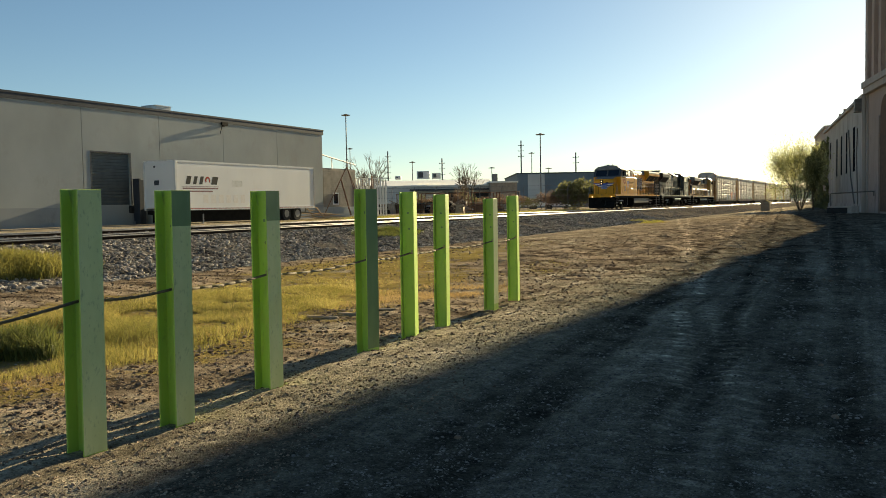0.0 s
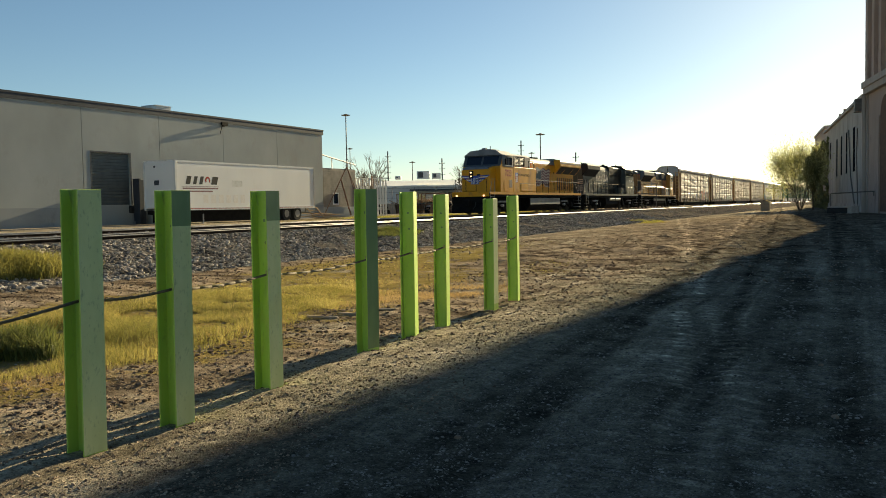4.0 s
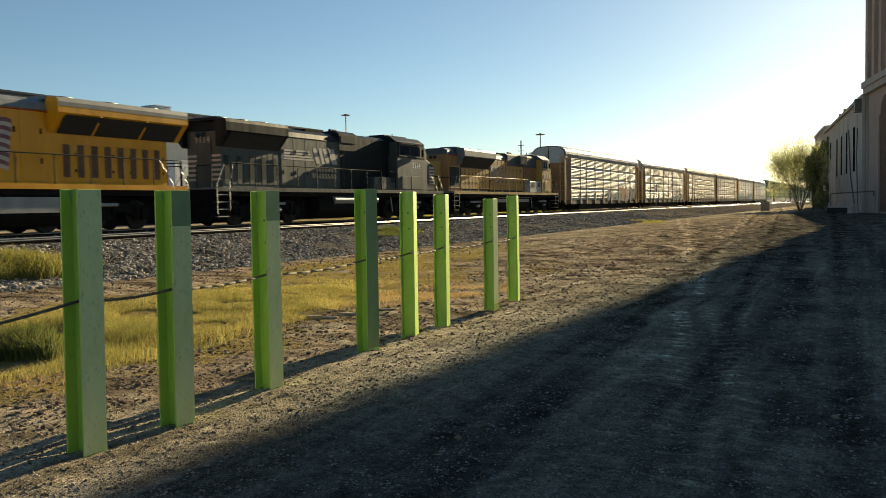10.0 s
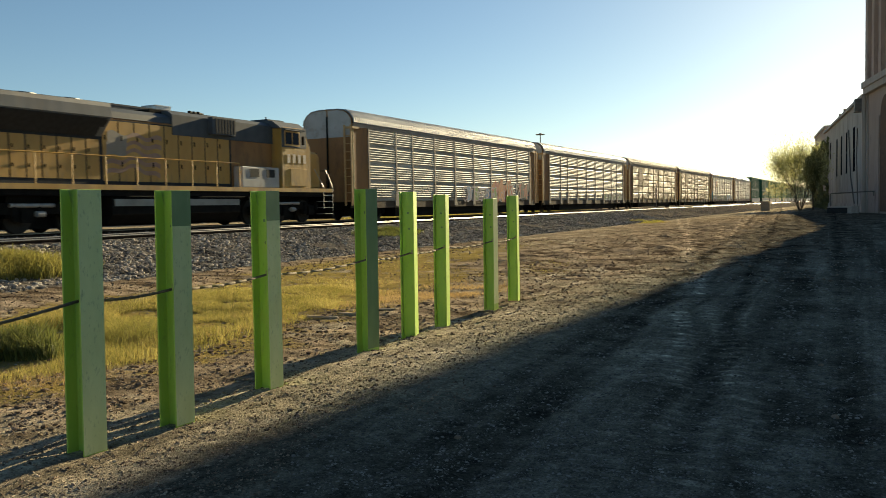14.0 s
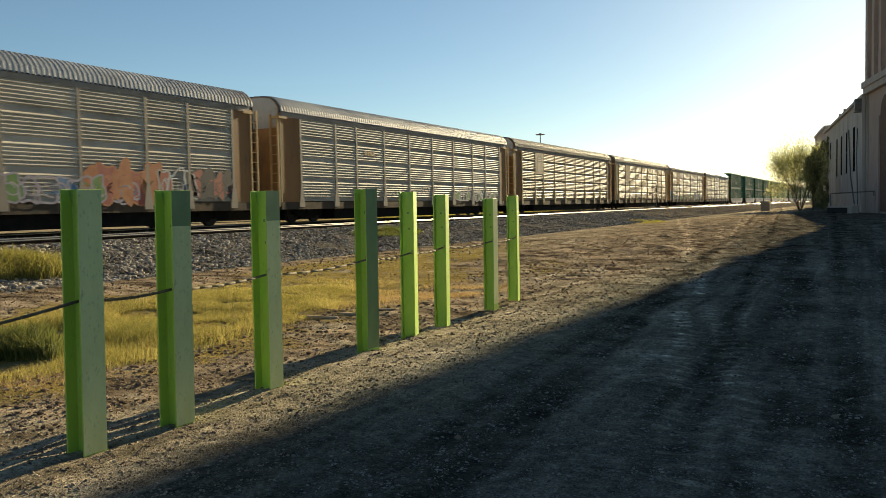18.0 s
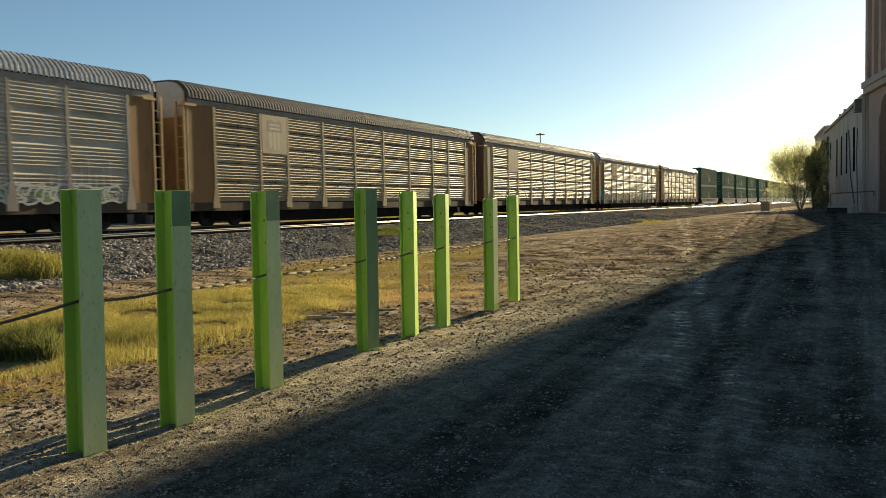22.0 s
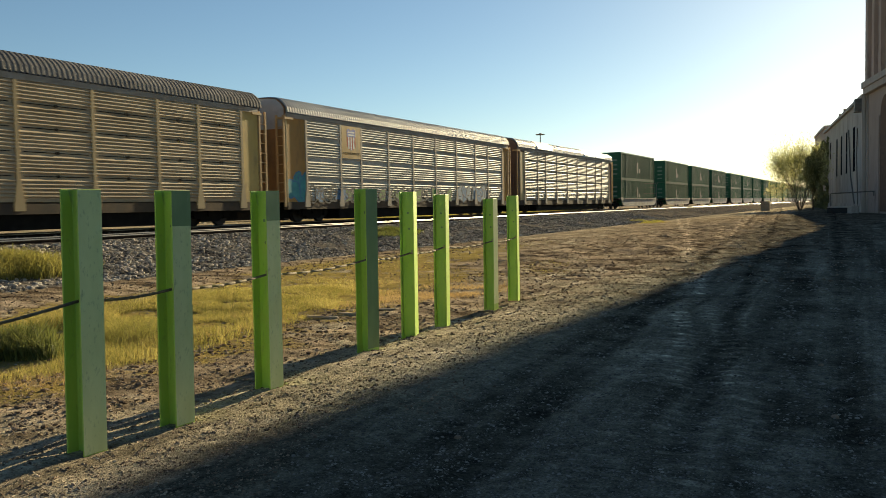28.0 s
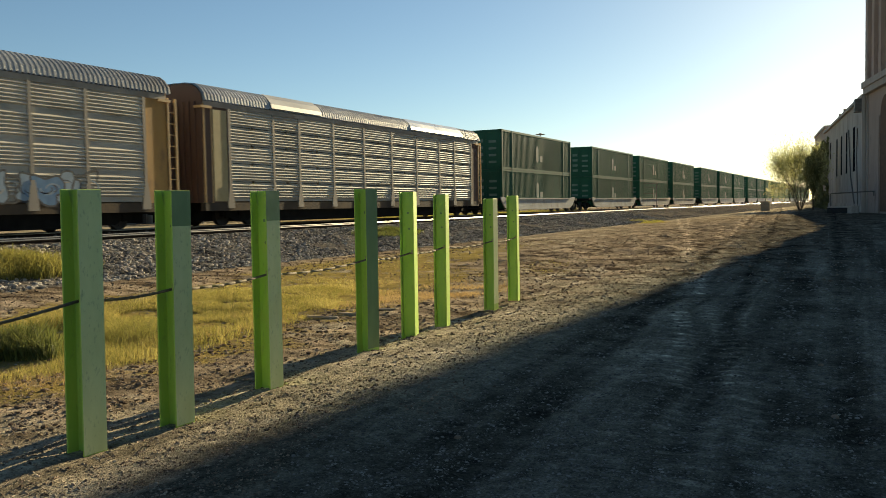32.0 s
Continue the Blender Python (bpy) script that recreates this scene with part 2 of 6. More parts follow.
# green with the flange's skylit tone mixed into the colour, plus worn specks
M["skylit"] = mat("skylit_green_paint", (0.55, 0.58, 0.24), (0.68, 0.7, 0.33), 5, 0.5, 0, 0.07, 26, (0.2, 0.25, 0.12), 0.2, 34, (1, 1, 0.5), 0.06)
M["lime"] = mat("lime_paint", (0.36, 0.53, 0.07), (0.44, 0.6, 0.11), 6, 0.42, 0, 0.15, 40, (0.16, 0.21, 0.08), 0.2, 16, (1, 1, 0.3), 0.06)
M["dark_green"] = mat("dark_green_paint", (0.14, 0.21, 0.075), (0.2, 0.28, 0.105), 8, 0.45, 0, 0.05, 30, (0.22, 0.28, 0.15), 0.15, 24, (1, 1, 0.4))
M["rope"] = mat("rope", (0.1, 0.082, 0.056), (0.17, 0.138, 0.09), 40, 0.9, 0, 0.6, 200)
M["rail"] = mat("rail_steel", (0.28, 0.26, 0.23), (0.36, 0.335, 0.3), 3, 0.34, 1.0)
M["opening"] = mat("dark_opening", (0.012, 0.012, 0.013), (0.03, 0.03, 0.032), 3, 0.9, spec=0.0)
M["rail_rust"] = mat("rail_rust", (0.022, 0.016, 0.012), (0.045, 0.03, 0.022), 5, 0.95, spec=0.1)
M["tie"] = mat("tie_wood", (0.05, 0.038, 0.028), (0.11, 0.085, 0.065), 5, 0.95, 0, 0.8, 30)
M["yellow"] = mat("armour_yellow", (0.66, 0.28, 0.006), (0.78, 0.36, 0.012), 1.2, 0.38, 0, 0.5, 1.5, (0.4, 0.19, 0.04), 0.25, 1.1, (1, 1, 0.4), spec=0.32)
M["tan"] = mat("faded_yellow", (0.44, 0.245, 0.05), (0.55, 0.335, 0.09), 1.2, 0.42, 0, 0.5, 1.6, (0.2, 0.14, 0.09), 0.42, 1.0, (1, 1, 0.4), spec=0.45)
M["roofgrey"] = mat("roof_grey", (0.14, 0.15, 0.16), (0.22, 0.225, 0.23), 1.5, 0.5, 0, 0.3, 1.5, (0.09, 0.087, 0.083), 0.25, spec=0.4)
M["silver"] = mat("silver_grey", (0.14, 0.14, 0.138), (0.22, 0.22, 0.212), 1.2, 0.55, 0.0, 0.3, 1.5, (0.2, 0.18, 0.15), 0.3, 0.9, (1, 1, 0.4))
M["black"] = mat("black_paint", (0.006, 0.008, 0.009), (0.016, 0.018, 0.02), 1.5, 0.4, 0, 0.6, 1.6, (0.06, 0.064, 0.064), 0.14, 1.4, (1, 1, 0.3), spec=0.1)
M["dusty"] = mat("dusty_black", (0.036, 0.042, 0.037), (0.066, 0.075, 0.065), 1.2, 0.4, 0, 0.5, 1.6, (0.17, 0.165, 0.14), 0.2, 0.8, (1, 1, 0.25), spec=0.45)
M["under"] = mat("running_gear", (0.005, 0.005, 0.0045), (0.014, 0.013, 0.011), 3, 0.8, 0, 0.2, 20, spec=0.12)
M["wheel"] = mat("wheel_steel", (0.02, 0.017, 0.014), (0.045, 0.037, 0.03), 4, 0.7, 0.2)
M["tankgrey"] = mat("tank_grey", (0.24, 0.24, 0.22), (0.33, 0.33, 0.3), 1.5, 0.5, 0, 0, 20, (0.14, 0.12, 0.1), 0.25)
M["white"] = mat("white_paint", (0.7, 0.7, 0.68), (0.78, 0.78, 0.76), 1.5, 0.45, 0, 0, 20, (0.5, 0.47, 0.42), 0.15)
M["slate"] = mat("slate_grey", (0.055, 0.065, 0.075), (0.085, 0.095, 0.105), 2, 0.55, spec=0.25)
M["red"] = mat("red_paint", (0.34, 0.025, 0.012), (0.4, 0.035, 0.018), 3, 0.6, spec=0.15)
M["flagred"] = mat("flag_red", (0.15, 0.05, 0.06), (0.22, 0.08, 0.08), 3, 0.5)
M["faintred"] = mat("faint_red", (0.3, 0.18, 0.13), (0.36, 0.23, 0.16), 3, 0.6)
M["faintblue"] = mat("faint_blue", (0.24, 0.21, 0.17), (0.3, 0.26, 0.21), 3, 0.6)
M["flagwhite"] = mat("flag_white", (0.42, 0.35, 0.29), (0.54, 0.47, 0.4), 3, 0.5)
M["flagblue"] = mat("flag_blue", (0.04, 0.07, 0.09), (0.1, 0.13, 0.13), 3, 0.5)
M["blue"] = mat("blue_paint", (0.03, 0.06, 0.32), (0.04, 0.08, 0.38), 3, 0.45)
M["glass"] = glass("dark_glass", (0.012, 0.02, 0.035))
M["grille"] = mat("grille", (0.012, 0.012, 0.012), (0.03, 0.03, 0.03), 6, 0.8)
M["steelbar"] = mat("steel_bar", (0.3, 0.29, 0.27), (0.42, 0.41, 0.38), 5, 0.5, 0.3)
M["lamp"] = glow("headlamp", (1.0, 0.6, 0.3), 0.9)
M["galv"] = mat("galvanised_side", (0.37, 0.335, 0.27), (0.58, 0.525, 0.435), 0.8, 0.62, 0.0, 0.08, 20, (0.2, 0.165, 0.12), 0.24, 0.9, (1, 0.5, 1.6), 0.12, spec=0.22)
M["galvdark"] = mat("dull_brown_side", (0.36, 0.275, 0.17), (0.54, 0.43, 0.29), 0.8, 0.62, 0.0, 0.08, 20, (0.17, 0.125, 0.085), 0.3, 0.9, (1, 0.5, 1.6), 0.12, spec=0.22)
M["galvroof"] = mat("galvanised_roof", (0.3, 0.3, 0.3), (0.43, 0.43, 0.425), 0.6, 0.5, 0.3, 0.05, 20, (0.2, 0.17, 0.14), 0.3, 0.4, (1, 0.4, 1), 0.15)
M["darkroof"] = mat("sooty_roof", (0.11, 0.1, 0.09), (0.19, 0.175, 0.16), 0.6, 0.7, 0.05, 0.05, 20, (0.08, 0.07, 0.06), 0.35, 0.4, (1, 0.4, 1), 0.15)
M["newroof"] = mat("bright_roof_sheet", (0.6, 0.6, 0.58), (0.7, 0.7, 0.68), 1, 0.3, 0.6)
M["orange"] = mat("orange_end", (0.28, 0.135, 0.04), (0.36, 0.18, 0.06), 1.0, 0.6, 0, 0.1, 20, (0.16, 0.08, 0.035), 0.35, 1.2, (1, 1, 0.4), 0.1)
M["gold"] = mat("gold_end", (0.5, 0.34, 0.09), (0.6, 0.43, 0.14), 1.0, 0.6, 0, 0.1, 20, (0.3, 0.2, 0.08), 0.35, 1.2, (1, 1, 0.4))
M["amber"] = mat("amber_end", (0.42, 0.22, 0.05), (0.52, 0.29, 0.08), 1.0, 0.6, 0, 0.1, 20, (0.2, 0.11, 0.05), 0.35, 1.2, (1, 1, 0.4))
M["brown"] = mat("brown_end", (0.1, 0.055, 0.035), (0.15, 0.085, 0.055), 1.0, 0.7, 0, 0.1, 20, (0.09, 0.05, 0.035), 0.3, 1.2, (1, 1, 0.4))
M["postpaint"] = mat("post_paint", (0.33, 0.24, 0.11), (0.42, 0.31, 0.16), 1.4, 0.6, 0, 0.1, 20, (0.22, 0.17, 0.11), 0.4, 1.0, (1, 1, 0.4), 0.1)
M["greypost"] = mat("bare_post", (0.26, 0.22, 0.17), (0.36, 0.31, 0.25), 1.4, 0.6, 0.1, 0.1, 20, (0.2, 0.15, 0.1), 0.35, 1.0, (1, 1, 0.4), 0.1)
M["sill"] = mat("rusty_sill", (0.05, 0.036, 0.022), (0.13, 0.085, 0.045), 1.0, 0.8, 0, 0.2, 20, (0.06, 0.045, 0.035), 0.4, 1.5)
M["ladder"] = mat("ladder_yellow", (0.5, 0.3, 0.12), (0.6, 0.4, 0.18), 3, 0.6)
M["pad"] = mat("end_pad", (0.42, 0.33, 0.16), (0.52, 0.42, 0.22), 2, 0.7, 0, 0, 20, (0.4, 0.3, 0.15), 0.3)
M["board"] = mat("pale_board", (0.45, 0.34, 0.2), (0.53, 0.42, 0.27), 2, 0.6)
M["contgreen"] = mat("container_green", (0.014, 0.08, 0.045), (0.022, 0.108, 0.062), 0.8, 0.5, 0, 0.05, 20, (0.05, 0.09, 0.06), 0.2, 0.7, (1, 1, 0.4), 0.15, spec=0.22)
M["contmark"] = mat("container_mark", (0.1, 0.17, 0.13), (0.15, 0.23, 0.18), 2, 0.6)
M["well"] = mat("well_grey", (0.38, 0.37, 0.34), (0.5, 0.49, 0.46), 1, 0.6, 0, 0, 20, (0.28, 0.22, 0.16), 0.35)
M["concrete"] = mat("tilt_up_concrete", (0.305, 0.327, 0.315), (0.4, 0.42, 0.405), 0.3, 0.9, 0, 0.1, 12, (0.3, 0.3, 0.275), 0.3, 0.45, (1, 1, 0.7))
M["plinth"] = mat("painted_plinth", (0.24, 0.262, 0.27), (0.3, 0.32, 0.325), 0.5, 0.85, 0, 0.05, 12, (0.18, 0.19, 0.19), 0.3, 0.6)
M["coping"] = mat("dark_coping", (0.045, 0.052, 0.064), (0.07, 0.078, 0.09), 2, 0.6, 0.0, spec=0.2)
M["door"] = mat("roller_door", (0.1, 0.115, 0.11), (0.14, 0.155, 0.15), 2, 0.5, 0.3)
M["trailer"] = mat("trailer_white", (0.84, 0.83, 0.8), (0.9, 0.89, 0.86), 0.6, 0.4, 0, 0, 20, (0.7, 0.66, 0.58), 0.12, 0.7, (1, 1, 0.25))
M["rubber"] = mat("rubber", (0.02, 0.02, 0.02), (0.035, 0.035, 0.033), 8, 0.85)
M["siding"] = mat("lap_siding", (0.24, 0.21, 0.17), (0.33, 0.29, 0.24), 1.5, 0.85, 0, 0.2, 20, (0.18, 0.15, 0.12), 0.3)
M["sheet"] = mat("white_sheet", (0.66, 0.66, 0.63), (0.75, 0.75, 0.72), 1.5, 0.6, 0, 0, 20, (0.4, 0.35, 0.3), 0.2)
M["rust"] = mat("rusty_iron", (0.11, 0.06, 0.035), (0.19, 0.1, 0.06), 2, 0.9, 0, 0.2, 20)
M["wood"] = mat("weathered_wood", (0.3, 0.22, 0.14), (0.42, 0.33, 0.22), 3, 0.85, 0, 0.2, 30)
M["farwall"] = mat("pale_grey_wall", (0.5, 0.5, 0.48), (0.62, 0.61, 0.58), 0.2, 0.85)
M["bluewall"] = mat("blue_grey_sheeting", (0.13, 0.17, 0.2), (0.18, 0.22, 0.25), 0.3, 0.7)
M["pole"] = mat("pole_grey", (0.16, 0.15, 0.14), (0.22, 0.21, 0.2), 2, 0.7)
M["bark"] = mat("bark", (0.09, 0.065, 0.045), (0.17, 0.13, 0.09), 6, 0.95, 0, 0.5, 30)
M["leaf"] = mat("spring_leaf", (0.37, 0.37, 0.15), (0.52, 0.51, 0.25), 0.8, 0.7)
M["bushleaf"] = mat("olive_leaf", (0.13, 0.135, 0.05), (0.24, 0.23, 0.1), 0.8, 0.8)
M["brushleaf"] = mat("dry_brush", (0.16, 0.1, 0.065), (0.28, 0.19, 0.12), 0.8, 0.9)
M["stucco"] = mat("old_stucco", (0.4, 0.335, 0.28), (0.53, 0.465, 0.4), 0.35, 0.92, 0, 0.25, 10, (0.2, 0.16, 0.135), 0.3, 0.5, (1, 1, 0.35))
M["brick"] = mat("brown_render", (0.38, 0.28, 0.22), (0.48, 0.365, 0.295), 0.5, 0.92, 0, 0.25, 10, (0.17, 0.12, 0.1), 0.3, 0.5, (1, 1, 0.35))
M["pipe"] = mat("pipe", (0.1, 0.085, 0.07), (0.16, 0.14, 0.12), 4, 0.7)
M["glilac"] = mat("spray_lilac", (0.36, 0.31, 0.36), (0.46, 0.4, 0.44), 3, 0.6)
M["gblue"] = mat("spray_blue", (0.06, 0.16, 0.3), (0.11, 0.24, 0.4), 3, 0.6)
M["ggreen"] = mat("spray_green", (0.1, 0.22, 0.05), (0.17, 0.3, 0.09), 3, 0.6)
M["gorange"] = mat("spray_orange", (0.45, 0.14, 0.05), (0.55, 0.24, 0.1), 3, 0.6)
M["gred"] = mat("spray_red", (0.36, 0.08, 0.05), (0.45, 0.14, 0.1), 3, 0.6)
M["gteal"] = mat("spray_teal", (0.05, 0.25, 0.27), (0.1, 0.36, 0.36), 3, 0.6)
M["gsky"] = mat("spray_pale_blue", (0.2, 0.28, 0.35), (0.3, 0.38, 0.45), 3, 0.6)
M["gwhite"] = mat("spray_white", (0.5, 0.5, 0.47), (0.6, 0.6, 0.57), 3, 0.6)
M["gblack"] = mat("spray_black", (0.03, 0.03, 0.035), (0.06, 0.06, 0.06), 3, 0.6)
M["ghost"] = mat("ghost_print", (0.78, 0.73, 0.66), (0.86, 0.83, 0.78), 6, 0.5)
M["paleprint"] = mat("worn_print", (0.62, 0.5, 0.36), (0.68, 0.58, 0.45), 4, 0.6)
for k in ("leaf", "bushleaf", "brushleaf", "grass", "tallgrass", "straw", "weed"):
    bs = M[k].node_tree.nodes["Principled BSDF"]
    bs.inputs["Subsurface Weight"].default_value = 0.0
    tr = M[k].node_tree.nodes.new("ShaderNodeBsdfTranslucent")
    ad = M[k].node_tree.nodes.new("ShaderNodeMixShader")
    ad.inputs[0].default_value = 0.7 if k == "leaf" else 0.45
    src = bs.inputs["Base Color"].links[0].from_socket
    M[k].node_tree.links.new(src, tr.inputs[0])
    M[k].node_tree.links.new(bs.outputs[0], ad.inputs[1])
    M[k].node_tree.links.new(tr.outputs[0], ad.inputs[2])
    M[k].node_tree.links.new(ad.outputs[0], M[k].node_tree.nodes["Material Output"].inputs[0])


# ---- ground, ballast, tracks ----
TRACK, NEAR_TRACK, RAIL = -25.0, -19.4, 0.81
BED = 0.63
rng = np.random.default_rng(7)


def bank(x):
    """Height of the made ground across the tracks."""
    return float(np.interp(x, [-60, -29.5, -28.2, -17.6, -14.7, -13.0], [0.62, 0.62, BED - 0.03, BED - 0.03, 0.02, 0.0]))


def relief(x, y):
    """The lie of the open ground: ruts, hummocks, churned earth farther off."""
    if x < -14.5 or y < -30 or y > 400 or x > 60:
        return 0.0
    v = Vector((x, y, 0))
    h = 0.035 * noise.noise(v * 0.55) + 0.02 * noise.noise(v * 1.7) + 0.014 * noise.noise(v * 3.6) + 0.009 * noise.noise(v * 8.3)
    for c, w, d in ((-2.1, 0.2, 0.05), (-1.61, 0.16, 0.06), (-0.59, 0.16, 0.07), (-0.08, 0.25, 0.07), (0.45, 0.22, 0.05), (1.6, 0.3, 0.06)):
        off = x - c + 0.08 * y + 0.12 * noise.noise(Vector((0, y * 0.09, c)))
        h -= d * math.exp(-(off / w) ** 2) * (0.5 + noise.noise(Vector((c, y * 0.3, 3))))
    churn = max(0.0, min(1.0, (y - 14) / 12)) * max(0.0, min(1.0, (x + 12) / 5)) * max(0, min(1, (120 - y) / 50)) * max(0.1, min(1.0, (1.0 - x) / 4))
    h += churn * (0.05 * noise.noise(Vector((x * 3.4, y * 2.6, 8))) + 0.12 * noise.noise(Vector((x * 0.35, y * 0.16, 5))) + 0.1 * noise.noise(Vector((x * 0.9, y * 0.4, 9))) + 0.08 * noise.noise(Vector((x * 1.6, y * 2.2, 7))))
    r1 = 1 - 4.5 * abs(noise.noise(Vector((x * 0.28, y * 0.3, 21))))
    r2 = 1 - 4.0 * abs(noise.noise(Vector((x * 0.7, y * 0.6, 31))))
    h += churn * (0.1 + 0.9 * max(0.0, min(1.0, (y - 34) / 16))) * (0.17 * max(0.0, r1) + 0.1 * max(0.0, r2)) * max(0.0, 0.45 + 1.2 * noise.noise(Vector((x * 0.12, y * 0.07, 41))))
    fall = max(0.0, min(1.0, (-4.38 - x) / 0.8))
    h -= 0.16 * fall * fall * (3 - 2 * fall) * max(0.0, min(1.0, (x + 13.0) / 4)) * max(0.0, min(1.0, (22 - y) / 8))
    edge = max(0.0, 1 - abs(x + 13.5) / 1.5)
    return h * (1 - edge)


def level(x, y):
    return bank(x) + relief(x, y)


xs = [-2600, -900, -300, -120, -60, -44, -36, -31, -29.5, -28.2, -26, -22, -19, -17.6, -16.6, -15.6] + list(np.arange(-14.7, -8, 0.2)) + \
     list(np.arange(-8, 3.2, 0.1)) + list(np.arange(3.4, 9, 0.5)) + [10, 14, 20, 30, 60, 200, 900, 2600]
ys = [-2600, -600, -100, -20, -5] + list(np.arange(-1, 2.4, 0.4)) + list(np.arange(2.4, 12, 0.09)) + list(np.arange(12, 24, 0.2)) + \
     list(np.arange(24, 60, 0.22)) + list(np.arange(60, 130, 0.9)) + list(np.arange(130, 160, 4)) + [180, 220, 300, 400, 600, 1000, 2600]
gs = Shape()
gs.v = [(x, y, level(x, y)) for y in ys for x in xs]
nx = len(xs)
gs.f = [(j * nx + i, j * nx + i + 1, (j + 1) * nx + i + 1, (j + 1) * nx + i) for j in range(len(ys) - 1) for i in range(nx - 1)]
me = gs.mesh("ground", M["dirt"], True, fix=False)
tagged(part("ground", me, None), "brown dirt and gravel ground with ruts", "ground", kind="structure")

bed = Shape()
prof = [(-29.6, 0.6), (-28.4, BED + 0.02), (-26.6, BED + 0.05), (-23.4, BED + 0.05), (-22.2, BED + 0.02), (-21.0, BED + 0.05), (-17.9, BED + 0.05), (-17.3, BED - 0.04),
        (-16.4, 0.42), (-15.4, 0.2), (-14.3, 0.035), (-13.6, -0.03)]
by = [-340, -200, -60, -20] + list(np.arange(0, 60, 0.5)) + list(np.arange(60, 200, 4)) + [260, 400, 700, 1100]
for y in by:
    for x, z in prof:
        k = 0.05 if 0 < y < 100 and x > -17.5 else 0.0
        bed.v.append((x + 3 * k * noise.noise(Vector((x, y * 0.6, 2))), y, z + k * noise.noise(Vector((x * 1.3, y * 0.9, 1)))))
n = len(prof)
bed.f = [(j * n + i, j * n + i + 1, (j + 1) * n + i + 1, (j + 1) * n + i) for j in range(len(by) - 1) for i in range(n - 1)]
ballast = tagged(part("ballast_bed", bed.mesh("ballast_bed", M["ballast"], True, fix=False), None), "dark grey crushed stone bed under the tracks", "ballast", kind="structure")

ICO = [(-.53, 0, .85), (.53, 0, .85), (-.53, 0, -.85), (.53, 0, -.85), (0, .85, .53), (0, .85, -.53), (0, -.85, .53), (0, -.85, -.53),
       (.85, .53, 0), (-.85, .53, 0), (.85, -.53, 0), (-.85, -.53, 0)]
ICOF = [(0, 1, 4), (0, 4, 9), (9, 4, 5), (4, 8, 5), (4, 1, 8), (8, 1, 10), (8, 10, 3), (5, 8, 3), (5, 3, 2), (2, 3, 7), (7, 3, 10), (7, 10, 6),
        (7, 6, 11), (11, 6, 0), (0, 6, 1), (6, 10, 1), (9, 11, 0), (9, 2, 11), (9, 5, 2), (7, 11, 2)]


OCT = [(1, 0, 0), (0, 1, 0), (-1, 0, 0), (0, -1, 0), (0, 0, 1), (0, 0, -1)]
OCTF = [(0, 1, 4), (1, 2, 4), (2, 3, 4), (3, 0, 4), (1, 0, 5), (2, 1, 5), (3, 2, 5), (0, 3, 5)]


def stones(name, places, lo, hi, material, label, flat=0.7, verts=ICO, faces=ICOF):
    """Many loose stones in one mesh: places are x, y, z."""
    p = np.array(places)
    n = len(p)
    base = np.array(verts, float)
    size = np.array(lo) if hi is None else lo + (hi - lo) * rng.random(n) ** 3
    v = base[None] * (1 + 0.35 * (rng.random((n, len(verts), 1)) - 0.5)) * size[:, None, None]
    v = v * np.stack([0.7 + 0.6 * rng.random(n), 0.7 + 0.6 * rng.random(n), np.full(n, flat)], 1)[:, None]
    a = rng.random(n) * 6.28
    c, s = np.cos(a)[:, None], np.sin(a)[:, None]
    v = np.stack([v[..., 0] * c - v[..., 1] * s, v[..., 0] * s + v[..., 1] * c, v[..., 2]], -1) + p[:, None] + np.array([0, 0, 1.0]) * (size * 0.15)[:, None, None]
    f = (np.array(faces)[None] + (np.arange(n) * len(verts))[:, None, None]).reshape(-1, 3)
    me = bpy.data.meshes.new(name)
    me.from_pydata(v.reshape(-1, 3).tolist(), [], f.tolist())
    me.materials.append(material)
    return tagged(part(name, me, None), label, "stones", kind="stuff")


def island(m, amount=0.45):
    """Each loose piece gets its own lightness."""
    n, lk = m.node_tree.nodes, m.node_tree.links.new
    g, mr, hs = n.new("ShaderNodeNewGeometry"), n.new("ShaderNodeMapRange"), n.new("ShaderNodeHueSaturation")
    mr.inputs[3].default_value, mr.inputs[4].default_value = 1 - amount, 1 + amount
    lk(g.outputs["Random Per Island"], mr.inputs[0])
    lk(mr.outputs[0], hs.inputs["Value"])
    for node in ("Principled BSDF", "Translucent BSDF"):
        if node in n and n[node].inputs[0].links:
            lk(n[node].inputs[0].links[0].from_socket, hs.inputs["Color"])
            lk(hs.outputs[0], n[node].inputs[0])


for k, a in (("stone", 0.6), ("pebble", 0.5), ("roadstone", 0.5), ("grass", 0.5), ("straw", 0.3), ("tallgrass", 0.5), ("clod", 0.5), ("weed", 0.4), ("leaf", 0.35), ("bushleaf", 0.35)):
    island(M[k], a)


def on_bed(x):
    return float(np.interp(x, [q[0] for q in prof], [q[1] for q in prof]))


pts = []
for i in range(25000):
    y = 8 + 62 * rng.random() ** 1.7
    x = -14.0 - 4.0 * rng.random()
    pts.append((x, y, on_bed(x)))
for i in range(2500):
    y = 8 + 40 * rng.random()
    x = -22.6 - 5.5 * rng.random() if i % 2 else -20.9 - 1.8 * rng.random()
    pts.append((x, y, on_bed(x)))
for i in range(5000):
    y = 55 + 80 * rng.random() ** 1.3
    x = -14.0 - 4.0 * rng.random()
    pts.append((x, y, on_bed(x)))
stones("ballast_stones", pts, 0.022, 0.07, M["stone"], "dark crushed stones on the track embankment")
pts = []
sizes = []
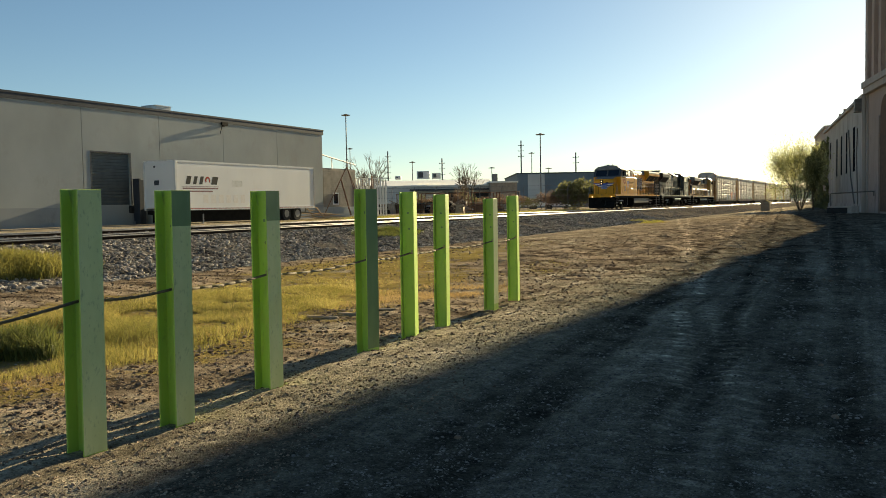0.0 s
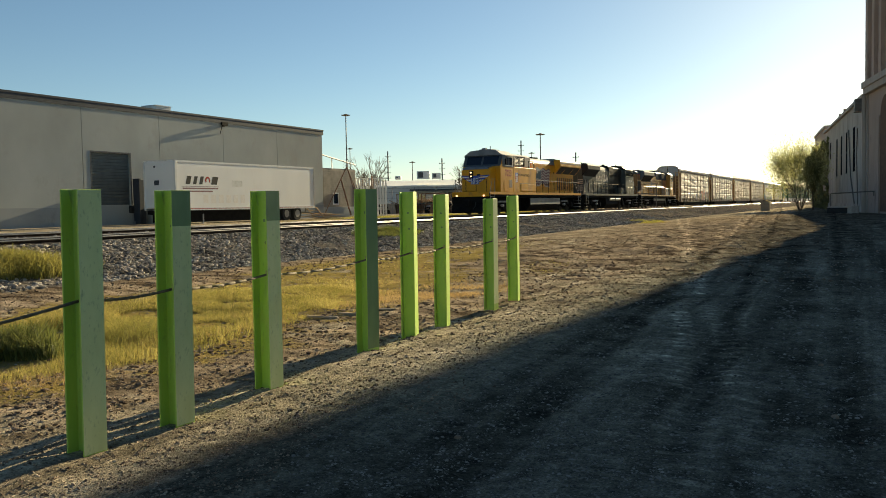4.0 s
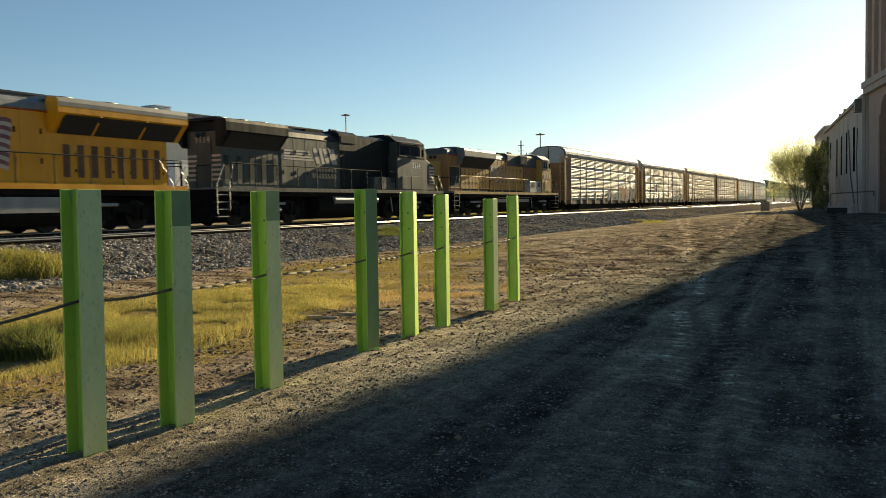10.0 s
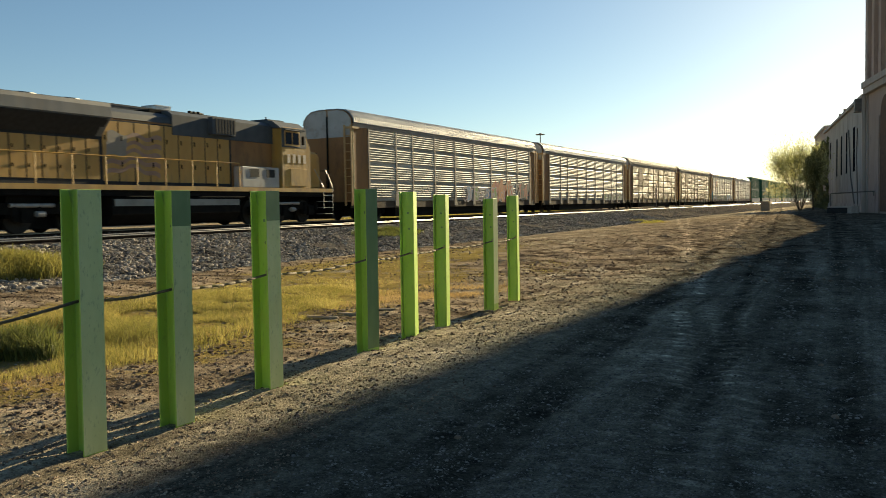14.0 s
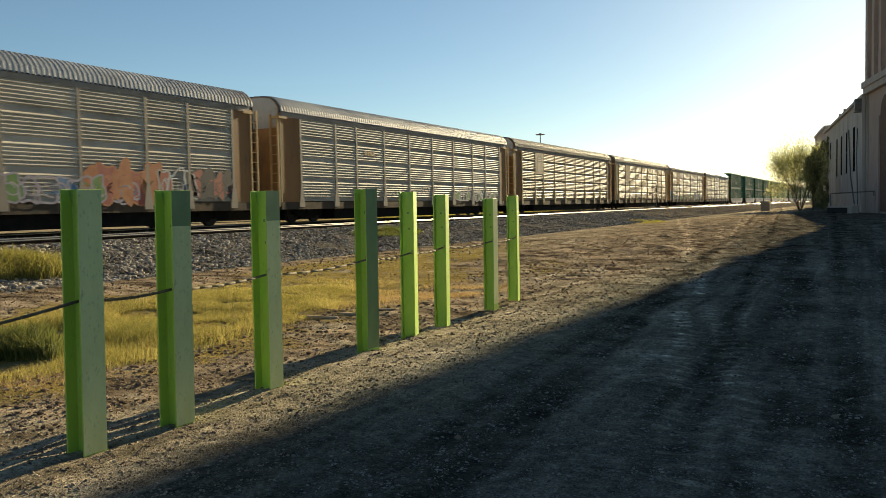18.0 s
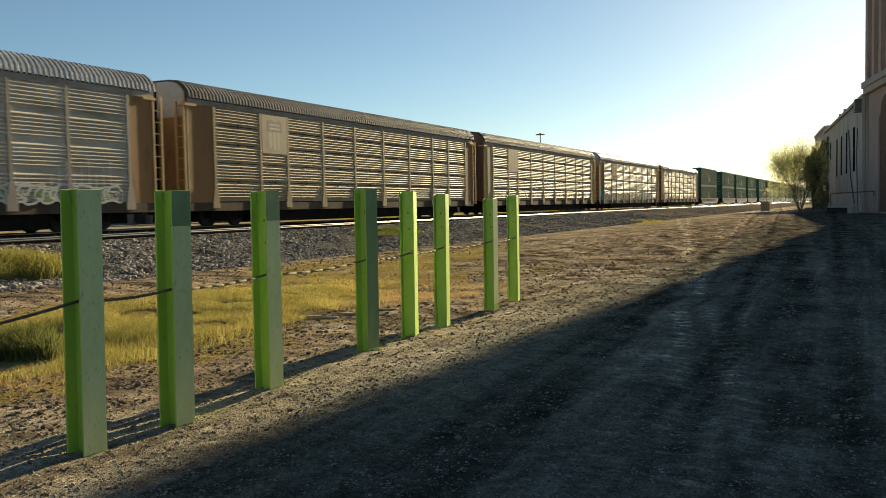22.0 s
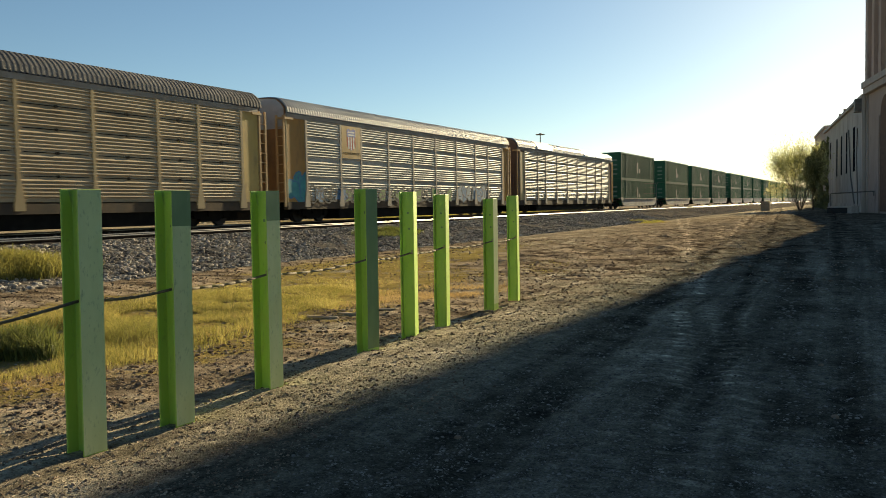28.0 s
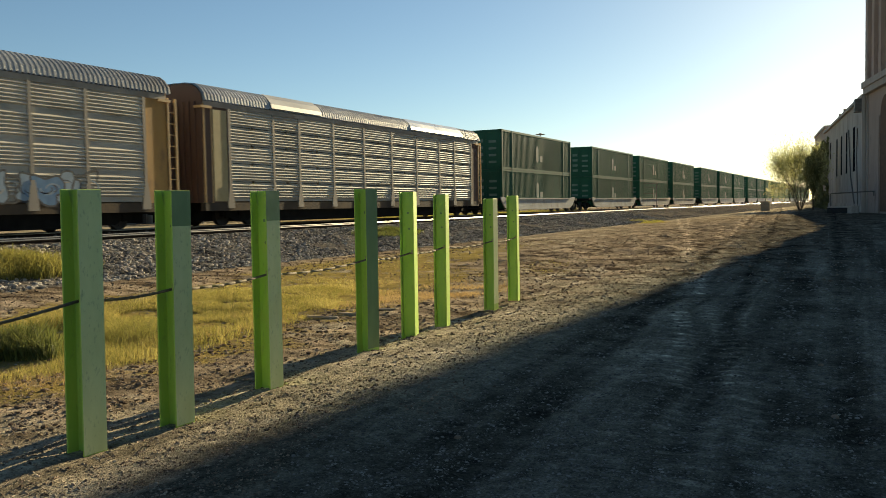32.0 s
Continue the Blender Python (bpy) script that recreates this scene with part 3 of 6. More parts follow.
for i in range(100000):
    far = 1 / (1 / 2.4 - rng.random() * (1 / 2.4 - 1 / 38.0))
    way = radians(-4 + 64 * rng.random())
    x, y = -far * math.sin(way), far * math.cos(way)
    if x < -13.6:
        continue
    pts.append((x, y, level(x, y)))
    sizes.append(min(0.03, max(0.003, (0.0009 + 0.003 * rng.random() ** 4) * (1.2 + far) * 0.6)))
# stones inside the painted shade of the road take the darker copy
shade_lane = [p[0] + 0.035 * p[1] + 2.9 > 0.8 * noise.noise(Vector((p[0] * 0.9, p[1] * 0.9, 2))) for p in pts]
road = [(p, z) for p, z, k in zip(pts, sizes, shade_lane) if k]
both = [(p, z) for p, z, k in zip(pts, sizes, shade_lane) if not k]
stones("road_gravel", [p for p, z in road], [z for p, z in road], None, M["roadstone"], "gravel pressed into the road, coloured dark for the shade there", 0.5, OCT, OCTF)
pts, sizes = [p for p, z in both], [z for p, z in both]
stones("gravel", pts[::2], sizes[::2], None, M["pebble"], "loose pale gravel scattered over the dirt", 0.6, OCT, OCTF)
stones("grit", pts[1::2], sizes[1::2], None, M["clod"], "dark grit scattered over the dirt", 0.6, OCT, OCTF)
pts = []
for i in range(90):
    y = 3 + 34 * rng.random() ** 1.3
    x = -0.33 * y + (rng.random() - 0.4) * (4 + 0.5 * y)
    pts.append((max(-13.5, min(3.5, x)), y, level(max(-13.5, min(3.5, x)), y)))
stones("rubble", pts, 0.012, 0.035, M["clod"], "fist-sized stones and lumps of earth on the dirt")
pts = []
for i in range(7600):
    y = 16 + 74 * rng.random() ** 1.3
    x = -9 + 10 * rng.random() - 0.02 * y
    if i % 4 == 0:
        x, y = -11.2 - 2.6 * rng.random(), 7 + 26 * rng.random()
    elif i % 4 == 1:
        x, y = -5.3 - 2.6 * rng.random(), 4 + 16 * rng.random() ** 1.4
    pts.append((x, y, level(x, y) + 0.01))
stones("earth_clods", pts, 0.008, 0.036, M["clod"], "brown lumps of churned earth", 0.5)

for i, c in enumerate((TRACK, NEAR_TRACK)):
    tr = tagged(thing("railway_track", (c, 0, 0), "steel rails on wooden ties in dark ballast", "railway track", "railway tracks"), kind="structure")
    for s in (-0.7175, 0.7175):
        r = part("rail", Shape().box(s - 0.014, s + 0.014, -340, 1100, BED + 0.07, RAIL - 0.05).box(s - 0.035, s + 0.035, -340, 1100, RAIL - 0.055, RAIL - 0.032).box(s - 0.07, s + 0.07, -340, 1100, BED + 0.05, BED + 0.075), M["rail_rust"], tr)
        head = [(s - 0.036, RAIL - 0.03), (s + 0.036, RAIL - 0.03), (s + 0.036, RAIL - 0.016), (s + 0.031, RAIL - 0.006), (s + 0.02, RAIL), (s - 0.02, RAIL), (s - 0.031, RAIL - 0.006), (s - 0.036, RAIL - 0.016)]
        part("rail_head", Shape().prism(head, -340, 1100), M["rail"], r, "polished rail head")
    tie = Shape().box(-1.3, 1.3, -0.11, 0.11, BED - 0.08, BED + 0.075).mesh("tie", M["tie"])
    for k in range(130):
        part("tie", tie, None, tr, at=(0.04 * (rng.random() - 0.5), 6 + 0.53 * k, 0))


# ---- grass and weeds ----
def blades(name, places, height, width, material, label, lean=0.5):
    """Tufts: each place is x, y, z, scale."""
    p = np.array(places)
    n = len(p)
    a = rng.random(n) * 6.28
    h = height * p[:, 3] * (0.5 + rng.random(n))
    side = np.stack([np.cos(a), np.sin(a), 0 * a], 1) * (width * (0.6 + 0.8 * rng.random(n)))[:, None]
    b = rng.random(n) * 6.28
    tilt = lean * rng.random(n) * h
    tip = np.stack([np.cos(b) * tilt, np.sin(b) * tilt, h], 1)
    mid = tip * np.array([0.35, 0.35, 0.6])
    o = p[:, :3] - np.array([0, 0, 0.01])
    v = np.stack([o - side, o + side, o + mid + side * 0.7, o + mid - side * 0.7, o + tip], 1)
    f4 = (np.array([(0, 1, 2, 3)])[None] + (np.arange(n) * 5)[:, None, None]).reshape(-1, 4).tolist()
    f3 = (np.array([(3, 2, 4)])[None] + (np.arange(n) * 5)[:, None, None]).reshape(-1, 3).tolist()
    me = bpy.data.meshes.new(name)
    me.from_pydata(v.reshape(-1, 3).tolist(), [], f4 + f3)
    me.materials.append(material)
    return tagged(part(name, me, None), label, "grass", kind="stuff")


def patch(cx, cy, rx, ry, n, scale=1.0, turn=0.0, thin=0.0):
    """Places in a ragged oval."""
    out = []
    c, s = math.cos(radians(turn)), math.sin(radians(turn))
    while len(out) < n:
        u, w = rng.normal(0, 0.5), rng.normal(0, 0.5)
        if u * u + w * w > 1.2:
            continue
        x, y = cx + u * rx * c - w * ry * s, cy + u * rx * s + w * ry * c
        q = noise.noise(Vector((x * 0.8, y * 0.8, 4)))
        if q < thin - 0.25:
            continue
        z = max(level(x, y), on_bed(x) if x < -13.6 else -9)
        out.append((x, y, z, scale * (0.7 + 0.9 * max(0, q + 0.3))))
    return out


meadow = patch(-8.6, 6.9, 1.7, 2.2, 34000, 1.0) + patch(-9.2, 9.6, 1.9, 2.6, 36000, 0.95) + patch(-9.6, 12.6, 1.7, 2.6, 26000, 0.8) + \
    patch(-8.6, 11.0, 1.6, 2.4, 3000, 0.6, 0, 0.1)
blades("meadow_grass", meadow, 0.08, 0.0024, M["grass"], "yellow-green dry grass in a rough strip", 1.5)
dry = patch(-8.1, 13.6, 1.3, 2.6, 5000, 0.9) + patch(-7.4, 12.6, 0.9, 1.5, 2400, 0.8) + patch(-8.9, 8.2, 1.6, 3.4, 9000, 1.2, 0, 0.15) + patch(-6.6, 14.2, 0.7, 1.6, 2600, 1.2, 0, 0.1) + patch(-7.2, 5.4, 0.9, 1.0, 1200, 0.7) + patch(-9.6, 17.5, 1.6, 3.0, 1800, 0.6, 0, 0.1)
blades("straw_grass", dry, 0.06, 0.0024, M["straw"], "dry straw-coloured grass tufts", 1.5)
blades("olive_grass", patch(-8.6, 7.2, 1.8, 2.4, 7000, 1.2) + patch(-9.3, 10.6, 1.9, 3.0, 7000, 1.1) + patch(-8.9, 6.6, 1.5, 2.0, 9000, 1.3, 0, 0.18), 0.1, 0.003, M["tallgrass"], "olive blades among the dry grass", 1.2)
weeds = patch(-8.7, 6.1, 0.8, 0.6, 4500, 1.1)
blades("green_weeds", weeds, 0.24, 0.006, M["weed"], "dark green leafy weeds in the grass", 0.9)
clump = patch(-15.6, 11.9, 0.8, 1.5, 9000, 1.4)
blades("grass_clump", clump, 0.19, 0.006, M["tallgrass"], "tall olive grass clump beside the ballast", 1.2)
blades("grass_tuft", patch(-16.5, 28.4, 0.55, 2.4, 5000, 0.9), 0.15, 0.008, M["weed"], "olive tuft growing on the ballast slope", 0.8)
blades("grass_tuft", patch(-14.2, 62.0, 0.9, 3.2, 2500, 1.0), 0.07, 0.014, M["tallgrass"], "olive tuft growing beside the track", 0.8)
blades("thin_grass", patch(-11.2, 19.5, 1.6, 4.0, 1600, 0.5, 0, 0.15) + patch(-7.0, 19.0, 1.2, 2.2, 900, 0.4) + patch(-11.5, 27, 1.4, 5, 1200, 0.5),
       0.05, 0.006, M["grass"], "thin yellow-green grass on bare earth", 0.7)
blades("yard_grass", patch(-35, 66, 3.2, 12, 3500, 1.4) + patch(-33, 92, 2.5, 16, 3500, 1.8) + patch(-36, 60, 3, 6, 1500, 1.2), 0.09, 0.014, M["tallgrass"], "short olive grass beyond the tracks", 0.7)


# ---- green posts and their rope ----
def h_section(h=1.68, d=0.165, b=0.165, tf=0.013, tw=0.011):
    """An H-section upright: flanges face x, the web spans them."""
    x, y = d / 2, b / 2
    o = [(-x, -y), (-x + tf, -y), (-x + tf, -tw / 2), (x - tf, -tw / 2), (x - tf, -y), (x, -y), (x, y), (x - tf, y), (x - tf, tw / 2), (-x + tf, tw / 2), (-x + tf, y), (-x, y)]
    return Shape().prism(o, -0.1, h, "z")


POSTS = ((-4.23, 3.55, 1.59, -4, 1.2), (-4.215, 4.29, 1.59, -3, 0.9), (-4.355, 5.47, 1.60, -2, 0.3), (-4.545, 7.32, 1.64, -12, 0.4),
         (-4.655, 8.42, 1.62, 15, 0.2), (-4.84, 9.62, 1.60, 11, 0.3), (-4.93, 11.42, 1.55, 0, 0.2), (-5.06, 12.66, 1.60, 10, -0.2))
hooks = []
for i, (x, y, h, turn, lean) in enumerate(POSTS):
    z = level(x, y)
    t = thing("steel_post", pose(x, y, 0, 0, lean, turn), "lime green painted steel H-section post in the dirt", "post", "row of green posts")
    part("section", h_section(h), M["lime"], t, bevel=0.003)
    for bx, bz in ((0.0, h - 0.24), (0.01, h - 0.42)):
        part("bolt_hole", Shape().tube((bx, -0.012, bz), (bx, -0.004, bz), 0.013, n=8), M["dark_green"], t, "dull green bolt head")
    part("rope_hook", Shape().tube((0.05, -0.005, 0.92), (0.05, -0.06, 0.925), 0.011, n=6).tube((0.05, -0.055, 0.92), (0.05, -0.055, 0.96), 0.009, n=6), M["wood"], t, "rusted hook on the web")
    # plate that gives these flanges the tone skylight lends them
    if i in (0, 1, 2, 6):
        part("flange_coat", Shape().box(0.0828, 0.0842, -0.0805, 0.0805, 0.0, h - (0.24 if i in (1, 2) else 0.002)), M["skylit"], t, "worn green flange paint, toned pale as in skylight")
    if i in (1, 2):
        part("paint_band", Shape().box(0.083, 0.0845, -0.082, 0.082, h - 0.24, h - 0.001), M["dark_green"], t, "dark green paint, as the flange turned from the sun looks band")
    # this flange faces away from the sun; its shade is painted on
    if i == 3:
        part("paint_band", Shape().box(0.083, 0.0845, -0.082, 0.082, 0.02, h - 0.001), M["dark_green"], t, "dark green paint, as the flange turned from the sun looks")
    hooks.append(Vector((x + 0.05, y - 0.06, 0.925)))
rope = Shape()
ends = [Vector((-4.25, 2.0, 0.8))] + hooks
for a, b in zip(ends, ends[1:]):
    sag = 0.012 + 0.012 * (b - a).length
    line = [a.lerp(b, k / 8) - Vector((0, 0, sag * 4 * (k / 8) * (1 - k / 8))) for k in range(9)]
    rope.path(line, 0.0095, 6)
rope.path([Vector((-4.25, 2.0, 0.8)), Vector((-4.3, 1.6, 0.3)), Vector((-4.32, 1.45, 0.0))], 0.0095, 6)
part_rope = tagged(part("rope", rope, M["rope"], smooth=True), "old twisted rope strung between green posts", "rope")
for x, y, l, a in ((-7.1, 10.2, 0.7, 20), (-6.6, 11.1, 0.6, 35), (-6.9, 10.6, 0.5, 12), (-9.0, 19.2, 0.9, 80), (-8.6, 20.4, 0.8, 60)):
    tagged(part("broken_plank", Shape().box(-l / 3, l / 3, -0.028, 0.028, 0, 0.03, 0.006), M["wood"], at=pose(x, y, level(x, y) + 0.005, 0, 2, a), bevel=0.004),
           "weathered scrap of plank lying on the dirt", "plank", "scattered planks")


# ---- concrete warehouse beyond the tracks ----
YARD = 0.62
w = thing("warehouse", (-43, 0, YARD), "grey tilt-up concrete warehouse with a dark roof edge", "warehouse")
TOP = 8.3 - YARD
joints = [-21.0, -14.6, -8.2, -1.8, 4.6, 11.0, 17.4, 23.8, 30.2, 36.62, 43.0, 49.42, 55.9, 62.35]
door = (37.25, 40.35, 1.3, 4.6)
for a, b in zip(joints, joints[1:]):
    g = 0.018
    if a < 38 < b:
        part("wall_panel", Shape().box(-0.3, 0, a + g, door[0], 0, TOP), M["concrete"], w)
        part("wall_panel", Shape().box(-0.3, 0, door[1], b - g, 0, TOP), M["concrete"], w)
        part("dock_wall", Shape().box(-0.3, 0, door[0], door[1], 0, door[2]), M["concrete"], w)
        part("lintel", Shape().box(-0.3, 0, door[0], door[1], door[3], TOP), M["concrete"], w)
    else:
        part("wall_panel", Shape().box(-0.3, 0, a + g, b - g, 0, TOP), M["concrete"], w)
part("inner_wall", Shape().box(-36, -0.32, -21, 62.2, 0, TOP - 0.1), M["concrete"], w)
# second box: dark strip that paints in the overhang's shadow on the wall
part("roof_edge", Shape().box(-36.2, 0.05, -21.2, 62.55, TOP - 0.02, TOP + 0.1).box(0.0, 0.035, -21.2, 62.5, TOP - 0.34, TOP - 0.02), M["coping"], w, "dark metal roof edge, its strip deepened for the shadow below")
part("plinth", Shape().box(0.003, 0.03, -21, 37.2, 0.0, 1.15).box(0.003, 0.03, 40.4, 62.3, 0.0, 1.15), M["plinth"], w, "painted plinth along the wall foot")
d = part("roller_door", Shape().box(-0.2, -0.16, door[0], door[1], door[2], door[3]), M["door"], w, "closed grey steel roller door")
for k in range(16):
    z = door[2] + 0.03 + k * 0.205
    part("slat", Shape().prism([(-0.16, z), (-0.135, z + 0.03), (-0.135, z + 0.16), (-0.16, z + 0.19)], door[0] + 0.03, door[1] - 0.03), M["door"], d)
part("door_frame", Shape().box(0.003, 0.012, door[0] - 0.09, door[0], door[2], door[3]).box(0.003, 0.012, door[1], door[1] + 0.09, door[2], door[3]).box(0.003, 0.012, door[0] - 0.09, door[1] + 0.09, door[3], door[3] + 0.09), M["coping"], w, "dark steel door frame")
for y in (door[0] - 0.1, door[1] - 0.25):
    part("dock_bumper", Shape().box(0.035, 0.12, y, y + 0.35, 0.75, 1.25), M["rubber"], w, "black rubber dock bumper")
part("dock_stair", Shape().box(0.03, 1.3, 41.6, 43.6, 0, 1.2).box(0.03, 1.3, 43.6, 44.0, 0, 0.8).box(0.03, 1.3, 44.0, 44.4, 0, 0.4), M["concrete"], w)
fl = part("flood_lamp", Shape().box(0.0, 0.12, 49.3, 49.5, TOP - 0.6, TOP - 0.3).box(0.08, 0.25, 49.1, 49.75, TOP - 0.52, TOP - 0.27, 0.02), M["under"], w, "dark wall-mounted flood lamp")
part("bracket", Shape().path([(0.02, 49.1, TOP - 1.15), (0.2, 49.1, TOP - 0.6)], 0.025), M["under"], fl)
part("dock_shelter", Shape().box(0.035, 0.6, 40.5, 40.62, 0.2, 3.0).box(0.035, 0.5, 40.62, 41.1, 0.0, 2.9), M["coping"], w, "dark dock shelter panel beside the door")
part("roof_unit", Shape().box(-3.3, -2.0, 44.75, 46.2, TOP - 0.1, TOP + 0.66).box(-3.35, -1.95, 44.7, 46.25, TOP + 0.66, TOP + 0.72), M["sheet"], w, "pale box of a rooftop air unit")

# ---- parked semi-trailer ----
t = thing("semi_trailer", (-39.0, 38.9, YARD), "white box semi-trailer parked beside the warehouse", "trailer")
TL, FLOOR, TT = 14.5, 1.0, 3.95
part("box", Shape().box(-1.3, 1.3, 0, TL, FLOOR, TT), M["trailer"], t, bevel=0.02)
for s in (-1, 1):
    part("top_rail", Shape().box(s * 1.3 - 0.012, s * 1.3 + 0.016, 0, TL, TT - 0.1, TT + 0.015), M["white"], t)
    part("bottom_rail", Shape().box(s * 1.3 - 0.02, s * 1.3 + 0.02, 0, TL, FLOOR - 0.13, FLOOR + 0.05), M["white"], t)
    part("rail_rivets", Shape().box(s * 1.323 - 0.001, s * 1.323 + 0.001, 0.2, TL - 0.2, FLOOR - 0.05, FLOOR - 0.02), M["red"], t, "red and white marker tape")
for k in range(1, 12):
    part("panel_seam", Shape().box(1.3002, 1.3008, k * 1.2, k * 1.2 + 0.025, FLOOR + 0.06, TT - 0.1), M["trailer"], t)
part("corner_post", Shape().box(1.2, 1.325, -0.03, 0.12, FLOOR - 0.1, TT), M["white"], t)
part("corner_post", Shape().box(-1.325, -1.2, -0.03, 0.12, FLOOR - 0.1, TT), M["white"], t)
part("rear_frame", Shape().box(-1.32, 1.32, TL, TL + 0.06, FLOOR - 0.1, TT + 0.01), M["steelbar"], t)
sign = part("sign", Shape().box(1.301, 1.303, 0.5, 3.9, 2.35, 2.37), M["flagred"], t, "red line under the painted sign")
for y0, y1, z0, z1 in ((0.85, 1.4, 2.5, 3.0), (1.5, 1.95, 2.5, 3.0), (2.05, 2.5, 2.5, 3.0), (3.15, 3.85, 2.5, 3.0)):
    q = Shape().prism([(y0, z0), (y1 - 0.16, z0), (y1, z1), (y0 + 0.16, z1)], 1.301, 1.303, "x")
    part("sign_mark", q, M["grille"], sign, "dark painted mark")
part("sign_mark", Shape().prism([(2.6 + 0.24 + 0.24 * math.cos(a), 2.75 + 0.25 * math.sin(a)) for a in np.arange(-0.6, 3.75, 0.36)] + [(2.84 + 0.12 * math.cos(a), 2.75 + 0.13 * math.sin(a)) for a in np.arange(3.7, -0.6, -0.4)], 1.301, 1.303, "x"), M["red"], sign, "red painted arch")
part("sign_line", Shape().box(1.301, 1.303, 0.6, 3.8, 2.2, 2.28), M["flagred"], sign)
part("sign_line", Shape().box(1.301, 1.303, 1.1, 3.3, 2.02, 2.1), M["flagred"], sign)
part("small_sign", Shape().box(1.301, 1.303, 5.2, 6.2, 2.4, 2.8), M["sheet"], t)
for k in range(6):
    part("worn_letter", Shape().box(1.301, 1.302, 2.4 + 0.72 * k, 2.85 + 0.72 * k, 1.3, 1.85), M["ghost"], t, "faded ghost of removed lettering")
part("front_plate", Shape().box(-0.45, -0.05, -0.012, -0.004, 2.45, 2.75), M["coping"], t, "dark blue marks on the nose")
part("front_light", Shape().tube((-0.4, -0.03, 3.6), (-0.4, 0, 3.6), 0.06), M["under"], t)
for s in (-1.05, 1.05):
    leg = part("landing_leg", Shape().box(s - 0.06, s + 0.06, 2.5, 2.62, 0.06, FLOOR).box(s - 0.15, s + 0.15, 2.42, 2.7, 0, 0.05), M["steelbar"], t, "steel landing leg")
part("leg_brace", Shape().path([(-1.05, 2.56, 0.4), (1.05, 2.56, 0.85)], 0.03), M["steelbar"], t)
for yy in (11.3, 12.6):
    for s in (-1, 1):
        for q in (0.98, 0.66):
            whl = part("wheel", Shape().tube((s * (q - 0.13), yy, 0.5), (s * (q + 0.13), yy, 0.5), 0.5, n=22), M["rubber"], t, "black trailer tyre")
            part("rim", Shape().tube((s * (q + 0.11), yy, 0.5), (s * (q + 0.135), yy, 0.5), 0.28, n=16), M["steelbar"], whl)
part("bogie", Shape().box(-0.5, 0.5, 10.6, 13.3, 0.55, FLOOR), M["under"], t)
# the lower black block stands in for shade under the trailer
part("underframe", Shape().box(-1.2, 1.2, 0.1, 10.4, 0.62, FLOOR - 0.14).box(-1.1, 1.1, 0.4, 10.2, 0.12, 0.62), M["under"], t, "black frame, and a filler block for the shade beneath it")
part("underride_bar", Shape().box(-1.1, 1.1, TL - 0.1, TL, 0.5, 0.6).box(-0.6, -0.5, TL - 0.1, TL, 0.5, FLOOR).box(0.5, 0.6, TL - 0.1, TL, 0.5, FLOOR), M["steelbar"], t)

# ---- annex, fence and yard beyond the warehouse ----
a = thing("annex", (-43.2, 62.5, YARD), "weathered lap-sided annex with a small window", "shed")
part("body", Shape().box(-5, 0, 0.2, 5.5, 0, 4.45), M["siding"], a)
for k in range(22):
    part("siding_board", Shape().prism([(0.004, 0.2 + k * 0.19), (0.03, 0.2 + k * 0.19), (0.004, 0.2 + k * 0.19 + 0.19)], 0.2, 5.5), M["siding"], a)
part("plinth", Shape().box(-5, 0.06, 0.15, 5.55, 0, 0.95), M["concrete"], a)
wf = part("window", Shape().box(0.03, 0.06, 1.6, 2.5, 1.15, 2.25), M["white"], a, "small white-framed window")
part("pane", Shape().box(0.06, 0.066, 1.7, 2.4, 1.25, 2.15), M["glass"], wf)
part("roof_frame", Shape().path([(0.0, 0.1, 5.6), (0.0, 5.5, 4.9)], 0.07).path([(0, 1.6, 5.4), (0, 1.6, 4.4)], 0.05).path([(0, 4.2, 5.05), (0, 4.2, 4.4)], 0.05), M["sheet"], a, "pale steel frame over the annex")
tp = thing("steel_tripod", (-39.6, 61.0, YARD), "rusty steel tripod derrick standing in the yard", "derrick")
for e in ((-1.9, -1.0, 0.0), (1.4, 0.8, 0.0), (0.3, 1.9, 0.0)):
    part("leg", Shape().tube(e, (0, 0, 4.35), 0.04), M["rust"], tp)
part("boom", Shape().tube((-0.8, 0.3, 3.3), (0.2, 0.2, 0.2), 0.07), M["rust"], tp)
cf = thing("sheet_fence", (-44.9, 69.5, YARD), "pale slatted metal fence around the yard", "fence")
dirv = Vector((2.75, 1.3, 0)).normalized()
for k in range(14):
    p0 = dirv * 0.27 * k
    m = Matrix.Translation(p0) @ Matrix.Rotation(math.atan2(dirv.y, dirv.x), 4, "Z")
    part("slat", Shape().prism([(0, 0), (0.08, -0.03), (0.16, 0), (0.16, 0.02), (0, 0.02)], 0.02, 3.7 - 0.012 * k, "z"), M["sheet"], cf, at=m)
turned = Matrix.Rotation(math.atan2(dirv.y, dirv.x), 4, "Z")
part("rail", Shape().box(-0.05, 3.8, 0.03, 0.09, 3.6, 3.72).box(-0.05, 3.8, 0.03, 0.09, 1.2, 1.3), M["sheet"], cf, at=turned)
for k in range(2):
    p0 = dirv * 2.3 * k
    part("post", Shape().tube((p0.x, p0.y - 0.1, 0), (p0.x, p0.y - 0.1, 3.9), 0.06), M["rust"], cf)
for k in range(9):
    x, y = -38.9 + 2.2 * rng.random(), 54.6 + 1.4 * rng.random()
    tagged(part("loose_plank", Shape().box(-1.2, 1.2, -0.08, 0.08, 0, 0.04), M["wood"], at=pose(x, y, YARD + 0.02 + 0.05 * k, 0, 2 * (rng.random() - 0.5), 40 * rng.random() + 10)), "pale timber plank stacked in the yard", "plank", "timber pile")
st = thing("wooden_steps", (-38.3, 53.9, YARD), "rough wooden steps beside the trailer", "steps")
